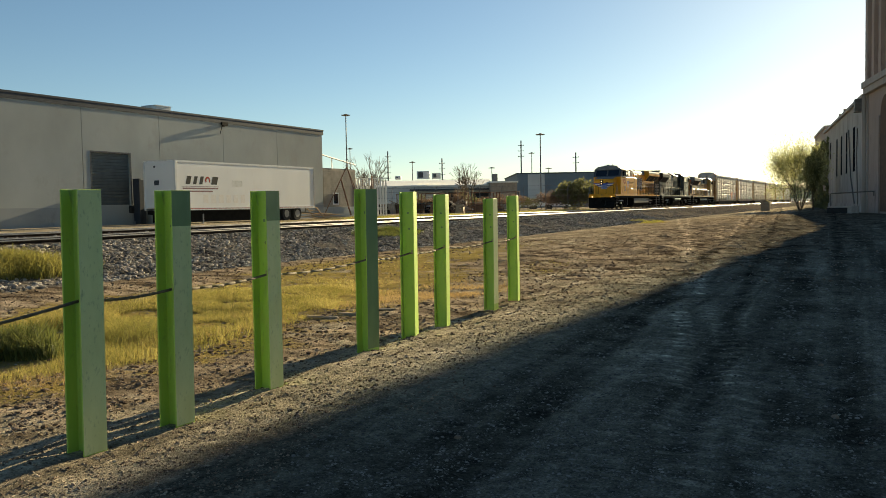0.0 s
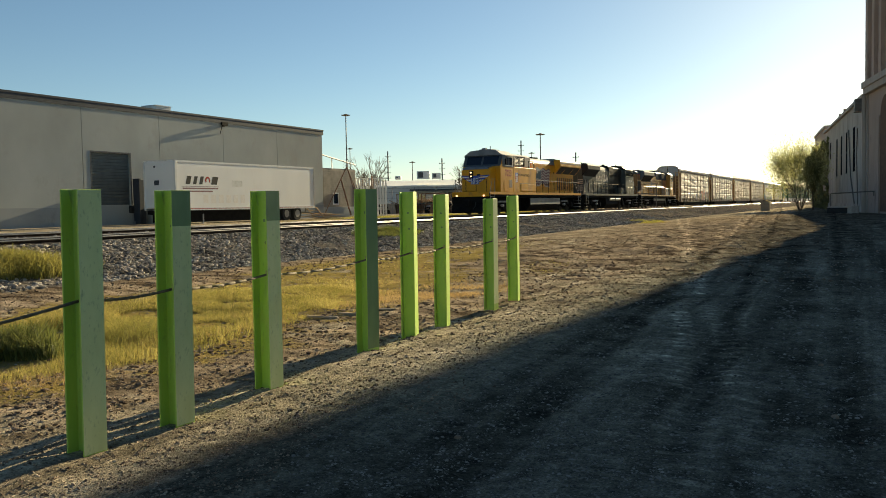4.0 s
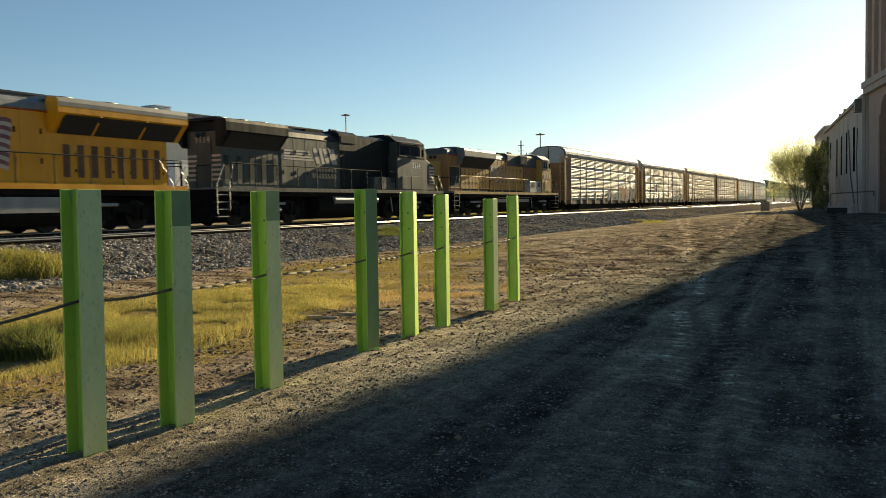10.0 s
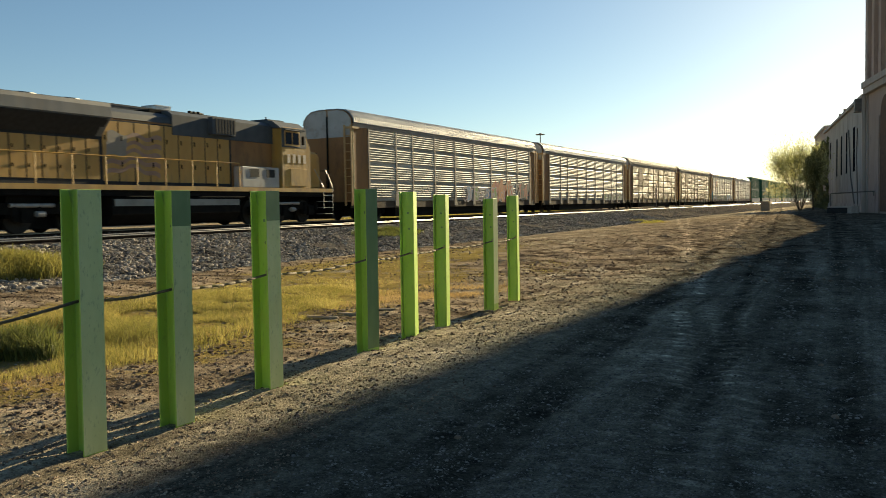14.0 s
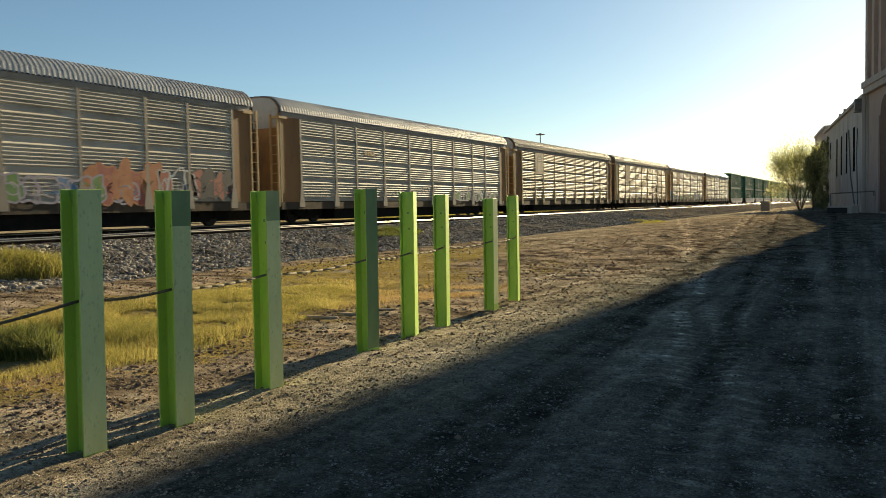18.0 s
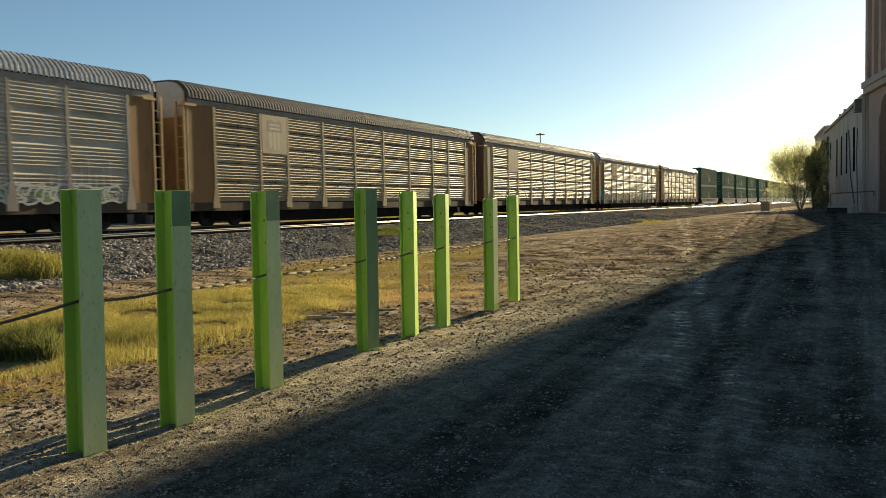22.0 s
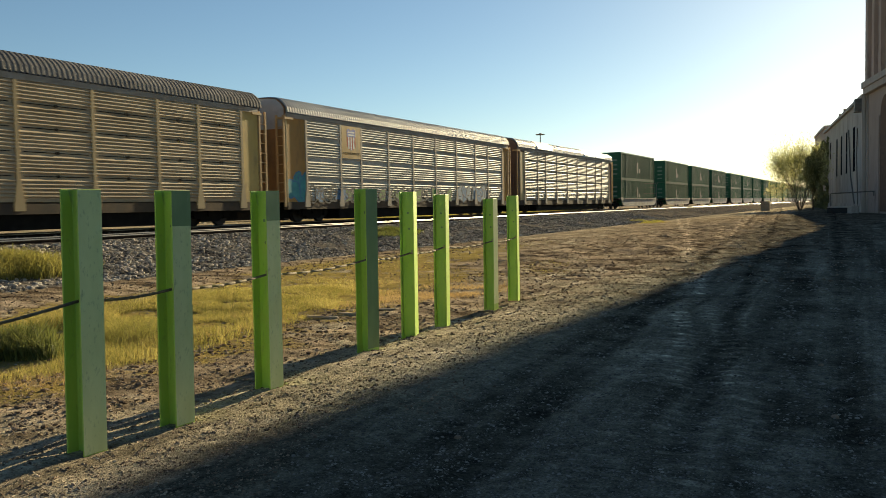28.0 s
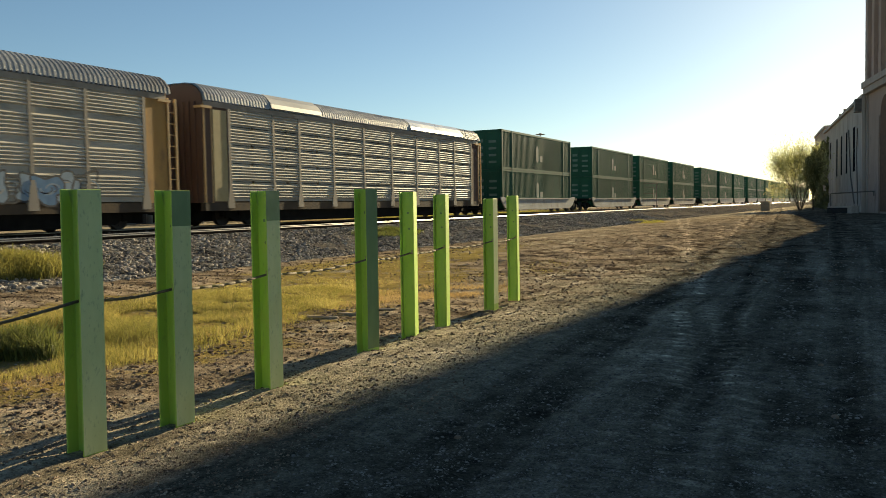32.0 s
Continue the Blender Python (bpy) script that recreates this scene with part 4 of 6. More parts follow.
for k in range(4):
    part("tread", Shape().box(-0.5, 0.5, 0.25 * k, 0.25 * k + 0.28, 0.9 - 0.22 * k, 0.94 - 0.22 * k), M["wood"], st)
for s in (-0.45, 0.45):
    part("stringer", Shape().path([(s, 0, 0.9), (s, 1.05, 0.05)], 0.05, 4), M["wood"], st)

# scrap piles and racks
for i in range(26):
    x, y = -55 + 14 * rng.random(), 90 + 9 * rng.random()
    s = Shape()
    for k in range(7):
        p = Vector((rng.normal(0, 0.7), rng.normal(0, 0.7), 0.02 + 1.3 * rng.random()))
        q = p + Vector((rng.normal(0, 1.0), rng.normal(0, 1.0), rng.normal(0, 0.5)))
        p.z, q.z = max(0.05, p.z), max(0.05, q.z)
        s.tube(p, q, 0.05 + 0.07 * rng.random(), n=5)
    s.box(-0.8, 0.8, -0.5, 0.5, 0, 0.5 + 0.9 * rng.random(), 0.12)
    tagged(part("scrap_pile", s, M[("rust", "siding", "wood", "under", "bark", "rust")[i % 6]], at=pose(x, y, YARD, 0, 0, 360 * rng.random())), "heap of rusty scrap and timber in the yard", "scrap pile", "scrap heaps")
for i in range(5):
    r = thing("storage_rack", (-53.0 + 3.0 * i, 93.0 + 1.0 * i, YARD), "rusty steel storage rack in the scrap yard", "rack", "storage racks")
    for x in (0, 2.6):
        for y in (0, 1.0):
            part("upright", Shape().box(x, x + 0.1, y, y + 0.1, 0, 2.5), M["rust"], r)
    for z in (1.0, 2.4):
        part("shelf", Shape().box(-0.05, 2.75, -0.05, 1.15, z, z + 0.1), M["rust"], r)
for i in range(15):
    x, y = -56 + 2.4 * i, 86.5 + 1.15 * i
    p = thing("fence_post", (x, y, YARD), "thin steel post of a wire fence", "fence post", "wire fence posts")
    part("post", Shape().tube((0, 0, 0), (0, 0, 2.9), 0.045), M["pole"], p)
    part("arm", Shape().tube((0, 0, 2.85), (0.3, -0.3, 3.2), 0.03), M["pole"], p)
wires = Shape()
for z in (0.5, 1.2, 1.9, 2.6, 3.1):
    wires.tube((-56, 86.5, YARD + z), (-22.4, 102.6, YARD + z), 0.02, n=4)
tagged(part("fence_wire", wires, M["pole"]), "strands of wire along the yard fence", "wire", kind="stuff")


def hall(name, x0, y0, x1, y1, depth, z0, z1, wall, label, bays=6):
    """A long low building whose front runs from (x0, y0) to (x1, y1)."""
    l = math.hypot(x1 - x0, y1 - y0)
    b = thing(name, Matrix.Translation((x0, y0, z0)) @ Matrix.Rotation(math.atan2(y1 - y0, x1 - x0), 4, "Z"), label, "building")
    part("wall", Shape().box(0, l, 0, depth, 0, z1 - z0 - 0.15), wall, b)
    part("roof", Shape().box(-0.25, l + 0.25, -0.3, depth + 0.2, z1 - z0 - 0.15, z1 - z0 + 0.15), M["coping"] if wall is M["bluewall"] else M["sheet"], b)
    for k in range(1, bays):
        part("pilaster", Shape().box(l * k / bays - 0.12, l * k / bays + 0.12, -0.1, -0.004, 0, z1 - z0 - 0.2), wall, b)
    return b, l


b, l = hall("low_depot", -92, 144.5, -67, 157, 20, YARD, 5.5, M["farwall"], "long pale grey flat-roofed depot beyond the yard")
part("pitched_roof", Shape().prism([(-0.4, 5.05), (20, 6.75), (20, 4.9), (-0.4, 4.9)], -0.3, l + 0.3, "x"), M["sheet"], b, "low-pitched pale metal roof")
part("opening", Shape().box(l * 0.62, l * 0.97, -0.06, -0.003, 0.3, 3.6), M["grille"], b, "dark open loading bays")
part("canopy", Shape().box(l * 0.4, l * 0.99, -2.2, -0.01, 4.0, 4.3), M["coping"], b)
for x, ww, hh in ((12.5, 2.6, 1.6), (15.6, 1.8, 1.2), (8.0, 1.2, 0.7)):
    u = part("roof_unit", Shape().box(x, x + ww, 3, 5.5, 6.5, 6.5 + hh), M["sheet"], b, "pale rooftop air unit")
    part("vent", Shape().box(x + 0.3, x + ww * 0.5, 2.96, 2.99, 6.75, 6.3 + hh), M["slate"], u)
b, l = hall("grey_store", -65.4, 152, -60.8, 154.4, 9, YARD, 6.0, M["siding"], "small grey storage building", 2)
part("roof_hatch", Shape().box(0.4, 1.5, 1, 2, 5.4, 7.0), M["pole"], b)
b, l = hall("big_warehouse", -84.8, 215.6, -50, 233, 45, YARD, 10.0, M["bluewall"], "large blue-grey metal clad warehouse", 12)
part("pale_panel", Shape().box(2.9, 7.5, -0.16, -0.11, 0.5, 9.1), M["farwall"], b, "pale cladding panel")
for i, (x, y, z) in enumerate(((-54.0, 141.0, 180), (-51.6, 142.4, 170), (-49.0, 143.6, 175))):
    v = thing("parked_pickup", pose(x, y, YARD, 0, 0, 25), "white pickup truck parked in the yard", "pickup truck", "parked pickups")
    part("body", Shape().prism([(-2.6, 0.5), (2.6, 0.5), (2.6, 1.0), (1.5, 1.15), (1.0, 1.75), (-0.6, 1.75), (-0.8, 1.15), (-2.6, 1.15)], -0.9, 0.9, "y"), M["white"], v)
    part("side_window", Shape().prism([(1.2, 1.2), (0.9, 1.65), (-0.5, 1.65), (-0.6, 1.2)], -0.91, -0.902, "y"), M["glass"], v)
    for q in (-1.7, 1.7):
        for s in (-0.85, 0.85):
            part("wheel", Shape().tube((q, s - 0.1, 0.36), (q, s + 0.1, 0.36), 0.36, n=12), M["rubber"], v)


def mast(x, y, z, r=0.22):
    m = thing("light_mast", (x, y, YARD), "tall slender yard light mast", "light mast", "light masts")
    part("shaft", Shape().tube((0, 0, 0), (0, 0, z - YARD - 0.5), r, r * 0.55), M["pole"], m)
    part("lamp_ring", Shape().tube((0, 0, z - YARD - 0.45), (0, 0, z - YARD - 0.25), 1.0, 1.2, 12), M["pole"], m)
    part("lamp_cap", Shape().tube((0, 0, z - YARD - 0.25), (0, 0, z - YARD), 0.7, 0.2, 10), M["pole"], m)


def utility(x, y, z, arms=2):
    m = thing("utility_pole", (x, y, YARD), "dark wooden utility pole with crossarms", "utility pole", "utility poles")
    part("pole", Shape().tube((0, 0, 0), (0, 0, z - YARD), 0.24, 0.17), M["pole"], m)
    for k in range(arms):
        h = z - YARD - 1.4 - 1.5 * k
        part("crossarm", Shape().box(-0.9, 0.9, -0.06, 0.06, h, h + 0.12), M["pole"], m)
        part("insulator", Shape().tube((0.8, 0, h), (0.8, 0, h + 0.3), 0.05).tube((-0.8, 0, h), (-0.8, 0, h + 0.3), 0.05), M["sheet"], m)


for x, y, z in ((-115.8, 178.5, 24.9), (-72.3, 199.9, 19.2), (-106, 283.9, 20.1), (-164, 255, 22.8), (-144, 264.6, 17.6), (-118.7, 277.3, 15.1), (-100.5, 286.3, 14.5)):
    mast(x, y, z)
for x, y, z, k in ((-83.9, 216.5, 19.0, 3), (-70.5, 223.1, 15.5, 2), (-116.5, 200.1, 16.7, 5), (-103.2, 206.6, 14.5, 4)):
    utility(x, y, z, k)
cab = thing("relay_cabinet", (-12.4, 127, 0.0), "grey steel relay cabinet beside the track", "cabinet")
part("body", Shape().box(-0.6, 0.6, -0.45, 0.45, -0.2, 1.25), M["siding"], cab, bevel=0.03)
part("lid", Shape().box(-0.66, 0.66, -0.5, 0.5, 1.25, 1.33), M["siding"], cab)


# ---- trees and shrubs ----
def tree(name, at, label, height, spread, leaves, leaf, size, seed, bare=False, squat=False, stems=5):
    r = random.Random(seed)
    t = thing(name, at, label, "shrub" if squat else "tree")
    wood, tips = Shape(), []

    def grow(p, d, l, rad, depth):
        q = p + d * l
        wood.tube(p, q, rad, rad * 0.68, 5, False)
        tips.append(q)
        tips.append(p.lerp(q, 0.5))
        if depth == 0:
            return
        for _ in range(3 if depth > 1 else 4):
            k = 0.3 if bare and not squat else 0.5
            e = (d + Vector((r.gauss(0, k), r.gauss(0, k), r.gauss(0.12, 0.3)))).normalized()
            grow(q, e, l * r.uniform(0.6, 0.85), rad * 0.6, depth - 1)

    for k in range(stems):
        a = 6.28 * k / stems + r.random()
        d = Vector((math.cos(a) * spread, math.sin(a) * spread, 1.0)).normalized()
        grow(Vector((0.15 * math.cos(a), 0.15 * math.sin(a), -0.1)), d, height * 0.34 * r.uniform(0.8, 1.1), height * (0.016 if stems < 8 else 0.008), 3 if not bare else 4)
    part("trunk", wood, M["bark"], t)
    if leaves:
        n = leaves
        c = np.array([tuple(tips[r.randrange(len(tips))]) for _ in range(n)])
        c = c + rng.normal(0, height * (0.055 if stems < 10 else 0.075), (n, 3))
        c = c[c[:, 2] > 0.05]
        n = len(c)
        u, w = rng.normal(0, 1, (n, 3)), rng.normal(0, 1, (n, 3))
        u /= np.linalg.norm(u, axis=1)[:, None]
        w -= u * (u * w).sum(1)[:, None]
        w /= np.linalg.norm(w, axis=1)[:, None]
        k = size * (0.5 + rng.random(n))[:, None]
        v = np.stack([c - u * k, c + w * k * 0.45, c + u * k, c - w * k * 0.45], 1).reshape(-1, 3)
        f = (np.arange(n * 4).reshape(-1, 4)).tolist()
        me = bpy.data.meshes.new("crown")
        me.from_pydata(v.tolist(), [], f)
        me.materials.append(leaf)
        part("crown", me, None, t)
    return t


tree("bare_tree", (-63.5, 103, YARD), "leafless grey tree in the yard", 7.4, 0.25, 0, None, 0, 3, True)
tree("bare_tree", (-54.7, 118.3, YARD), "leafless spreading tree in the yard", 6.6, 0.22, 0, None, 0, 5, True)
tree("round_shrub", (-33.6, 106.3, YARD), "large round olive-green shrub beside the track", 4.3, 0.75, 9000, M["bushleaf"], 0.16, 11, False, True, 9)
tree("wall_tree", Matrix.Translation((-7.7, 124.0, 0.0)) @ Matrix.Diagonal((0.62, 0.62, 1.06, 1)), "yellow-green spring tree beside the old building", 9.6, 0.7, 30000, M["leaf"], 0.1, 21, False, False, 11)
# added dark leaves that imitate the shaded half of the tree above
tree("wall_shrub", Matrix.Translation((-6.0, 122.5, 0.0)) @ Matrix.Diagonal((0.34, 0.34, 1.1, 1)), "dark foliage in place of the wall tree's shaded side", 7.4, 0.14, 11000, M["bushleaf"], 0.22, 23, False, True, 6)
for i in range(16):
    x, y = -52 + 1.6 * i + rng.normal(0, 0.4), 97 + 0.85 * i + rng.normal(0, 1.0)
    if x > -27:
        continue
    tree("dry_brush", (x, y, YARD), "dry brown brush along the yard fence", 1.9 + 1.2 * rng.random(), 0.7, 1500, M["brushleaf"] if i % 4 else M["bushleaf"], 0.07, 40 + i, True, True, 4)

# ---- old masonry buildings beside the road ----
BX, BY, BA = 0.1, 95.8, math.atan2(0.994, -0.11)
lowb = thing("old_mill", Matrix.Translation((BX, BY, 0)) @ Matrix.Rotation(BA, 4, "Z"), "old stuccoed mill building with tall narrow windows", "building")
# local x runs along the wall, local +y looks to the road
WIN = ((2.2, 0.95), (10.0, 1.2), (18.0, 1.0), (24.3, 1.05), (30.5, 0.95), (40.3, 1.0))
cuts = [0.0]
for c, hw in WIN:
    cuts += [c - hw, c + hw]
cuts.append(50.0)
ROOF = 11.7


for x0, x1 in zip(cuts[::2], cuts[1::2]):
    part("wall_bay", Shape().box(x0, x1, -0.5, 0, 0, ROOF), M["stucco"], lowb)
for c, hw in WIN:
    lo, hi = (7.2, 9.7) if c > 40 else (4.5, 9.5)
    part("spandrel", Shape().box(c - hw, c + hw, -0.5, 0, 0, lo), M["stucco"], lowb)
    part("lintel", Shape().box(c - hw, c + hw, -0.5, 0, hi, ROOF), M["stucco"], lowb)
for c, hw in WIN:
    lo, hi = (7.2, 9.7) if c > 40 else (4.5, 9.5)
    wi = part("window", Shape().box(c - hw, c + hw, -0.06, -0.02, lo, hi), M["opening"], lowb, "tall dark narrow window")
    part("frame", Shape().box(c - hw, c - hw + 0.05, -0.02, -0.012, lo, hi).box(c + hw - 0.05, c + hw, -0.02, -0.012, lo, hi).box(c - hw, c + hw, -0.02, -0.012, (lo + hi) / 2, (lo + hi) / 2 + 0.06), M["pole"], wi)
    part("sill", Shape().box(c - hw - 0.1, c + hw + 0.1, -0.1, 0.05, lo - 0.15, lo), M["stucco"], wi)
part("roof", Shape().box(-0.2, 50.3, -28, 0.35, ROOF, ROOF + 0.3), M["stucco"], lowb)
part("back_wall", Shape().box(0, 50, -28, -27.5, 0, ROOF), M["stucco"], lowb)
part("end_wall", Shape().box(49.5, 50, -27.5, -0.5, 0, ROOF).box(0, 0.5, -27.5, -0.5, 0, ROOF), M["stucco"], lowb)
part("tall_bay", Shape().box(50.02, 74, -26, 0.0, 0, 12.6), M["brick"], lowb, "plain windowless bay of brown render")
part("parapet", Shape().box(50, 74.2, -26.2, 0.2, 12.6, 13.0), M["stucco"], lowb)
for c in (27.0, 33.4):
    part("roof_pipe", Shape().tube((c, -0.6, ROOF + 0.2), (c, -0.6, ROOF + 1.5), 0.14), M["pipe"], lowb)
part("drain_pipe", Shape().path([(0.7, 0.12, 10.9), (0.7, 0.12, 0.1)], 0.11).path([(5.5, 0.12, 9.0), (6.2, 0.12, 6.0), (4.6, 0.12, 0.2)], 0.06).path([(14.5, 0.12, 9.5), (12.0, 0.12, 4.0), (7.2, 0.12, 0.2)], 0.07), M["pipe"], lowb, "dark bent pipes down the wall")
part("plinth", Shape().box(0, 49.9, 0.004, 0.14, 0, 0.9), M["stucco"], lowb)
part("pilaster", Shape().box(-0.1, 0.45, 0.002, 0.3, 0, ROOF), M["stucco"], lowb)
part("hood", Shape().box(0.2, 1.6, 0.0, 0.9, ROOF - 1.4, ROOF - 0.1), M["pipe"], lowb, "rusty duct hood under the roof edge")
# creeper on the far end of the mill
n = 5200
along, up = 42 + 30 * rng.random(n), 10.5 * rng.random(n) ** 1.5
keep = np.array([noise.noise(Vector((a * 0.4, z * 0.5, 6))) > -0.12 for a, z in zip(along, up)])
along, up = along[keep], up[keep]
n = len(along)
c = np.stack([along, 0.06 + 0.25 * rng.random(n), up + 0.1], 1)
u = rng.normal(0, 0.13, (n, 3))
w = rng.normal(0, 0.13, (n, 3))
ivy = bpy.data.meshes.new("creeper")
ivy.from_pydata(np.stack([c - u, c + w, c + u, c - w], 1).reshape(-1, 3).tolist(), [], np.arange(n * 4).reshape(-1, 4).tolist())
ivy.materials.append(M["bushleaf"])
tagged(part("creeper", ivy, None, at=lowb.matrix_basis.copy()), "dull green creeper clinging to the old wall", "creeper", kind="stuff")
tank = thing("concrete_trough", (-1.0, 92.5, 0.0), "low concrete trough with an iron rail beside the wall", "trough")
part("trough", Shape().box(-2.2, 0.6, -0.6, 0.6, 0, 0.75), M["stucco"], tank, bevel=0.05)
part("hollow", Shape().box(-2.21, -0.4, -0.61, -0.5, 0.05, 0.6), M["grille"], tank)
part("iron_rail", Shape().path([(-1.9, -0.5, 0.0), (-1.9, -0.5, 2.0), (1.9, -0.5, 2.15), (1.9, -0.5, 1.7)], 0.06), M["pipe"], tank)

tower = thing("old_tower", Matrix.Translation((BX + 0.25, BY - 0.3, 0)) @ Matrix.Rotation(math.atan2(-15.5, 3.2), 4, "Z"), "tall brown masonry tower building with pilasters", "building")
TH = 31.0
part("wall", Shape().box(0.02, 16, 0.02, 26, 0, TH), M["brick"], tower)
for k in range(6):
    part("pilaster", Shape().box(0.3 + 2.7 * k, 1.3 + 2.7 * k, -0.35, 0.015, 13.2, TH - 1), M["brick"], tower)
part("cornice", Shape().box(-0.1, 16.1, -0.45, 0.0, 11.9, 12.5).box(-0.2, 16.2, -0.6, 0.0, 12.5, 13.1), M["stucco"], tower, "projecting stone band")
part("top_cornice", Shape().box(-0.3, 16.3, -0.7, 26.3, TH, TH + 0.8), M["stucco"], tower)
arch = [(5.2, 0.2), (5.2, 9.3)] + [(7.0 - 1.8 * math.cos(q), 9.3 + 1.8 * math.sin(q)) for q in np.arange(0.2, 3.1, 0.3)] + [(8.8, 9.3), (8.8, 0.2)]
part("blind_arch", Shape().prism(arch, -0.012, 0.012, "y"), M["rust"], tower, "dark blind arch")
part("arch_surround", Shape().box(4.7, 5.15, -0.15, 0.012, 0, 9.3).box(8.85, 9.3, -0.15, 0.012, 0, 9.3), M["brick"], tower)
part("corner_quoin", Shape().box(-0.05, 0.25, -0.12, 0.0, 0, 11.9), M["stucco"], tower)


# ---- the train ----
TIMES = list(range(0, 33, 2))
SPEEDS = [8.434, 8.424, 8.429, 8.54, 8.50, 8.36, 8.65, 8.762, 8.669, 8.645, 8.545, 8.489, 8.466, 8.47, 8.48, 8.48, 8.48]
FACE_NX = Matrix(((0, 0, -1, 0), (-1, 0, 0, 0), (0, 1, 0, 0), (0, 0, 0, 1)))
train, wheels = [], {}


def run(t):
    """How far the train has come since the start."""
    n = max(1, int(round(t * 20)))
    return sum(float(np.interp((i + 0.5) * t / n, TIMES, SPEEDS)) for i in range(n)) * t / n


def wheelset(r):
    s = Shape().tube((-0.75, 0, 0), (0.75, 0, 0), 0.08, n=8)
    for k in (-1, 1):
        s.tube((k * 0.68, 0, 0), (k * 0.80, 0, 0), r, n=20)
        s.tube((k * 0.655, 0, 0), (k * 0.68, 0, 0), r + 0.03, n=20)
        for i in range(5):
            a = 6.283 * i / 5
            s.tube((k * 0.80, 0.55 * r * math.cos(a), 0.55 * r * math.sin(a)), (k * 0.82, 0.55 * r * math.cos(a), 0.55 * r * math.sin(a)), 0.06, n=5)
    return s.mesh("wheelset", M["wheel"])


WS = {0.42: wheelset(0.42), 0.53: wheelset(0.53)}


def truck(parent, y, axles, r, frame_shape):
    """A truck: side frames, bolster and turning wheelsets."""
    t = part("truck", frame_shape, None, parent, at=(0, y, 0))
    for a in axles:
        w = new("wheelset", WS[r])
        w.parent = t
        w.matrix_parent_inverse = Matrix.Translation((0, a, r))
        wheels.setdefault(r, []).append(w)
    return t


def freight_frame():
    s = Shape()
    for k in (-1, 1):
        o = [(-1.15, 0.55), (-1.15, 0.38), (-0.75, 0.36), (-0.45, 0.18), (0.45, 0.18), (0.75, 0.36), (1.15, 0.38), (1.15, 0.55), (0.55, 0.68), (-0.55, 0.68)]
        s.prism(o, k * 1.0 - 0.09, k * 1.0 + 0.09, "x")
        for q in (-0.88, 0.88):
            s.box(k * 1.1 - 0.05, k * 1.1 + 0.05, q - 0.14, q + 0.14, 0.3, 0.56)
        for q in (-0.15, 0.0, 0.15):
            s.tube((k * 1.02, q, 0.24), (k * 1.02, q, 0.52), 0.06, n=8)
    s.box(-1.15, 1.15, -0.2, 0.2, 0.4, 0.72)
    return s.mesh("truck_frame", M["under"])


def loco_frame():
    s = Shape()
    for k in (-1, 1):
        o = [(-2.45, 0.75), (-2.4, 0.42), (-1.5, 0.4), (-1.25, 0.62), (-0.6, 0.62), (-0.4, 0.4), (0.4, 0.4), (0.6, 0.62), (1.25, 0.62), (1.5, 0.4), (2.4, 0.42), (2.45, 0.75), (1.2, 0.98), (-1.2, 0.98)]
        s.prism(o, k * 1.1 - 0.09, k * 1.1 + 0.09, "x")
        for q in (-1.95, 0.0, 1.95):
            s.box(k * 1.2 - 0.07, k * 1.2 + 0.07, q - 0.2, q + 0.2, 0.35, 0.75)
            s.tube((k * 1.22, q - 0.45, 0.55), (k * 1.22, q - 0.45, 0.95), 0.09, n=8)
            s.tube((k * 1.22, q + 0.45, 0.55), (k * 1.22, q + 0.45, 0.95), 0.09, n=8)
    s.box(-1.1, 1.1, -0.6, 0.6, 0.5, 1.2)
    return s.mesh("loco_truck_frame", M["under"])


FRAME, LFRAME = freight_frame(), loco_frame()


def coupler(parent, y, d):
    s = Shape().box(-0.14, 0.14, min(y, y + d * 0.75), max(y, y + d * 0.75), 0.72, 0.98).box(-0.2, 0.2, min(y, y - d * 0.12), max(y, y - d * 0.12) + 0.12, 0.66, 1.04)
    part("coupler", s, M["under"], parent, bevel=0.02)


def railing(parent, x, y0, y1, z0, z1, gap, material, r=0.022):
    part("handrail", Shape().tube((x, y0, z1), (x, y1, z1), r, n=6), material, parent)
    me = Shape().tube((0, 0, 0), (0, 0, z1 - z0), r, n=6).mesh("stanchion", material)
    n = max(1, round((y1 - y0) / gap))
    for k in range(n + 1):
        part("stanchion", me, None, parent, at=(x, y0 + (y1 - y0) * k / n, z0))


def doors(parent, x, y0, y1, n, z0, z1, material, handle=True):
    """A row of hood doors, proud of the hood side."""
    w = (y1 - y0) / n
    d = 1 if x > 0 else -1
    s = Shape().box(0, 0.014 * d, 0.03, w - 0.03, z0, z1)
    me = s.mesh("hood_door", material, bevel=0.004)
    latch = Shape().box(0.015 * d, 0.03 * d, w * 0.78, w * 0.86, z0 + (z1 - z0) * 0.25, z0 + (z1 - z0) * 0.33).box(0.015 * d, 0.03 * d, w * 0.78, w * 0.86, z0 + (z1 - z0) * 0.68, z0 + (z1 - z0) * 0.76).mesh("latch", M["under"])
    for k in range(n):
        o = part("hood_door", me, None, parent, at=(x, y0 + w * k, 0))
        if handle:
            part("latch", latch, None, o)


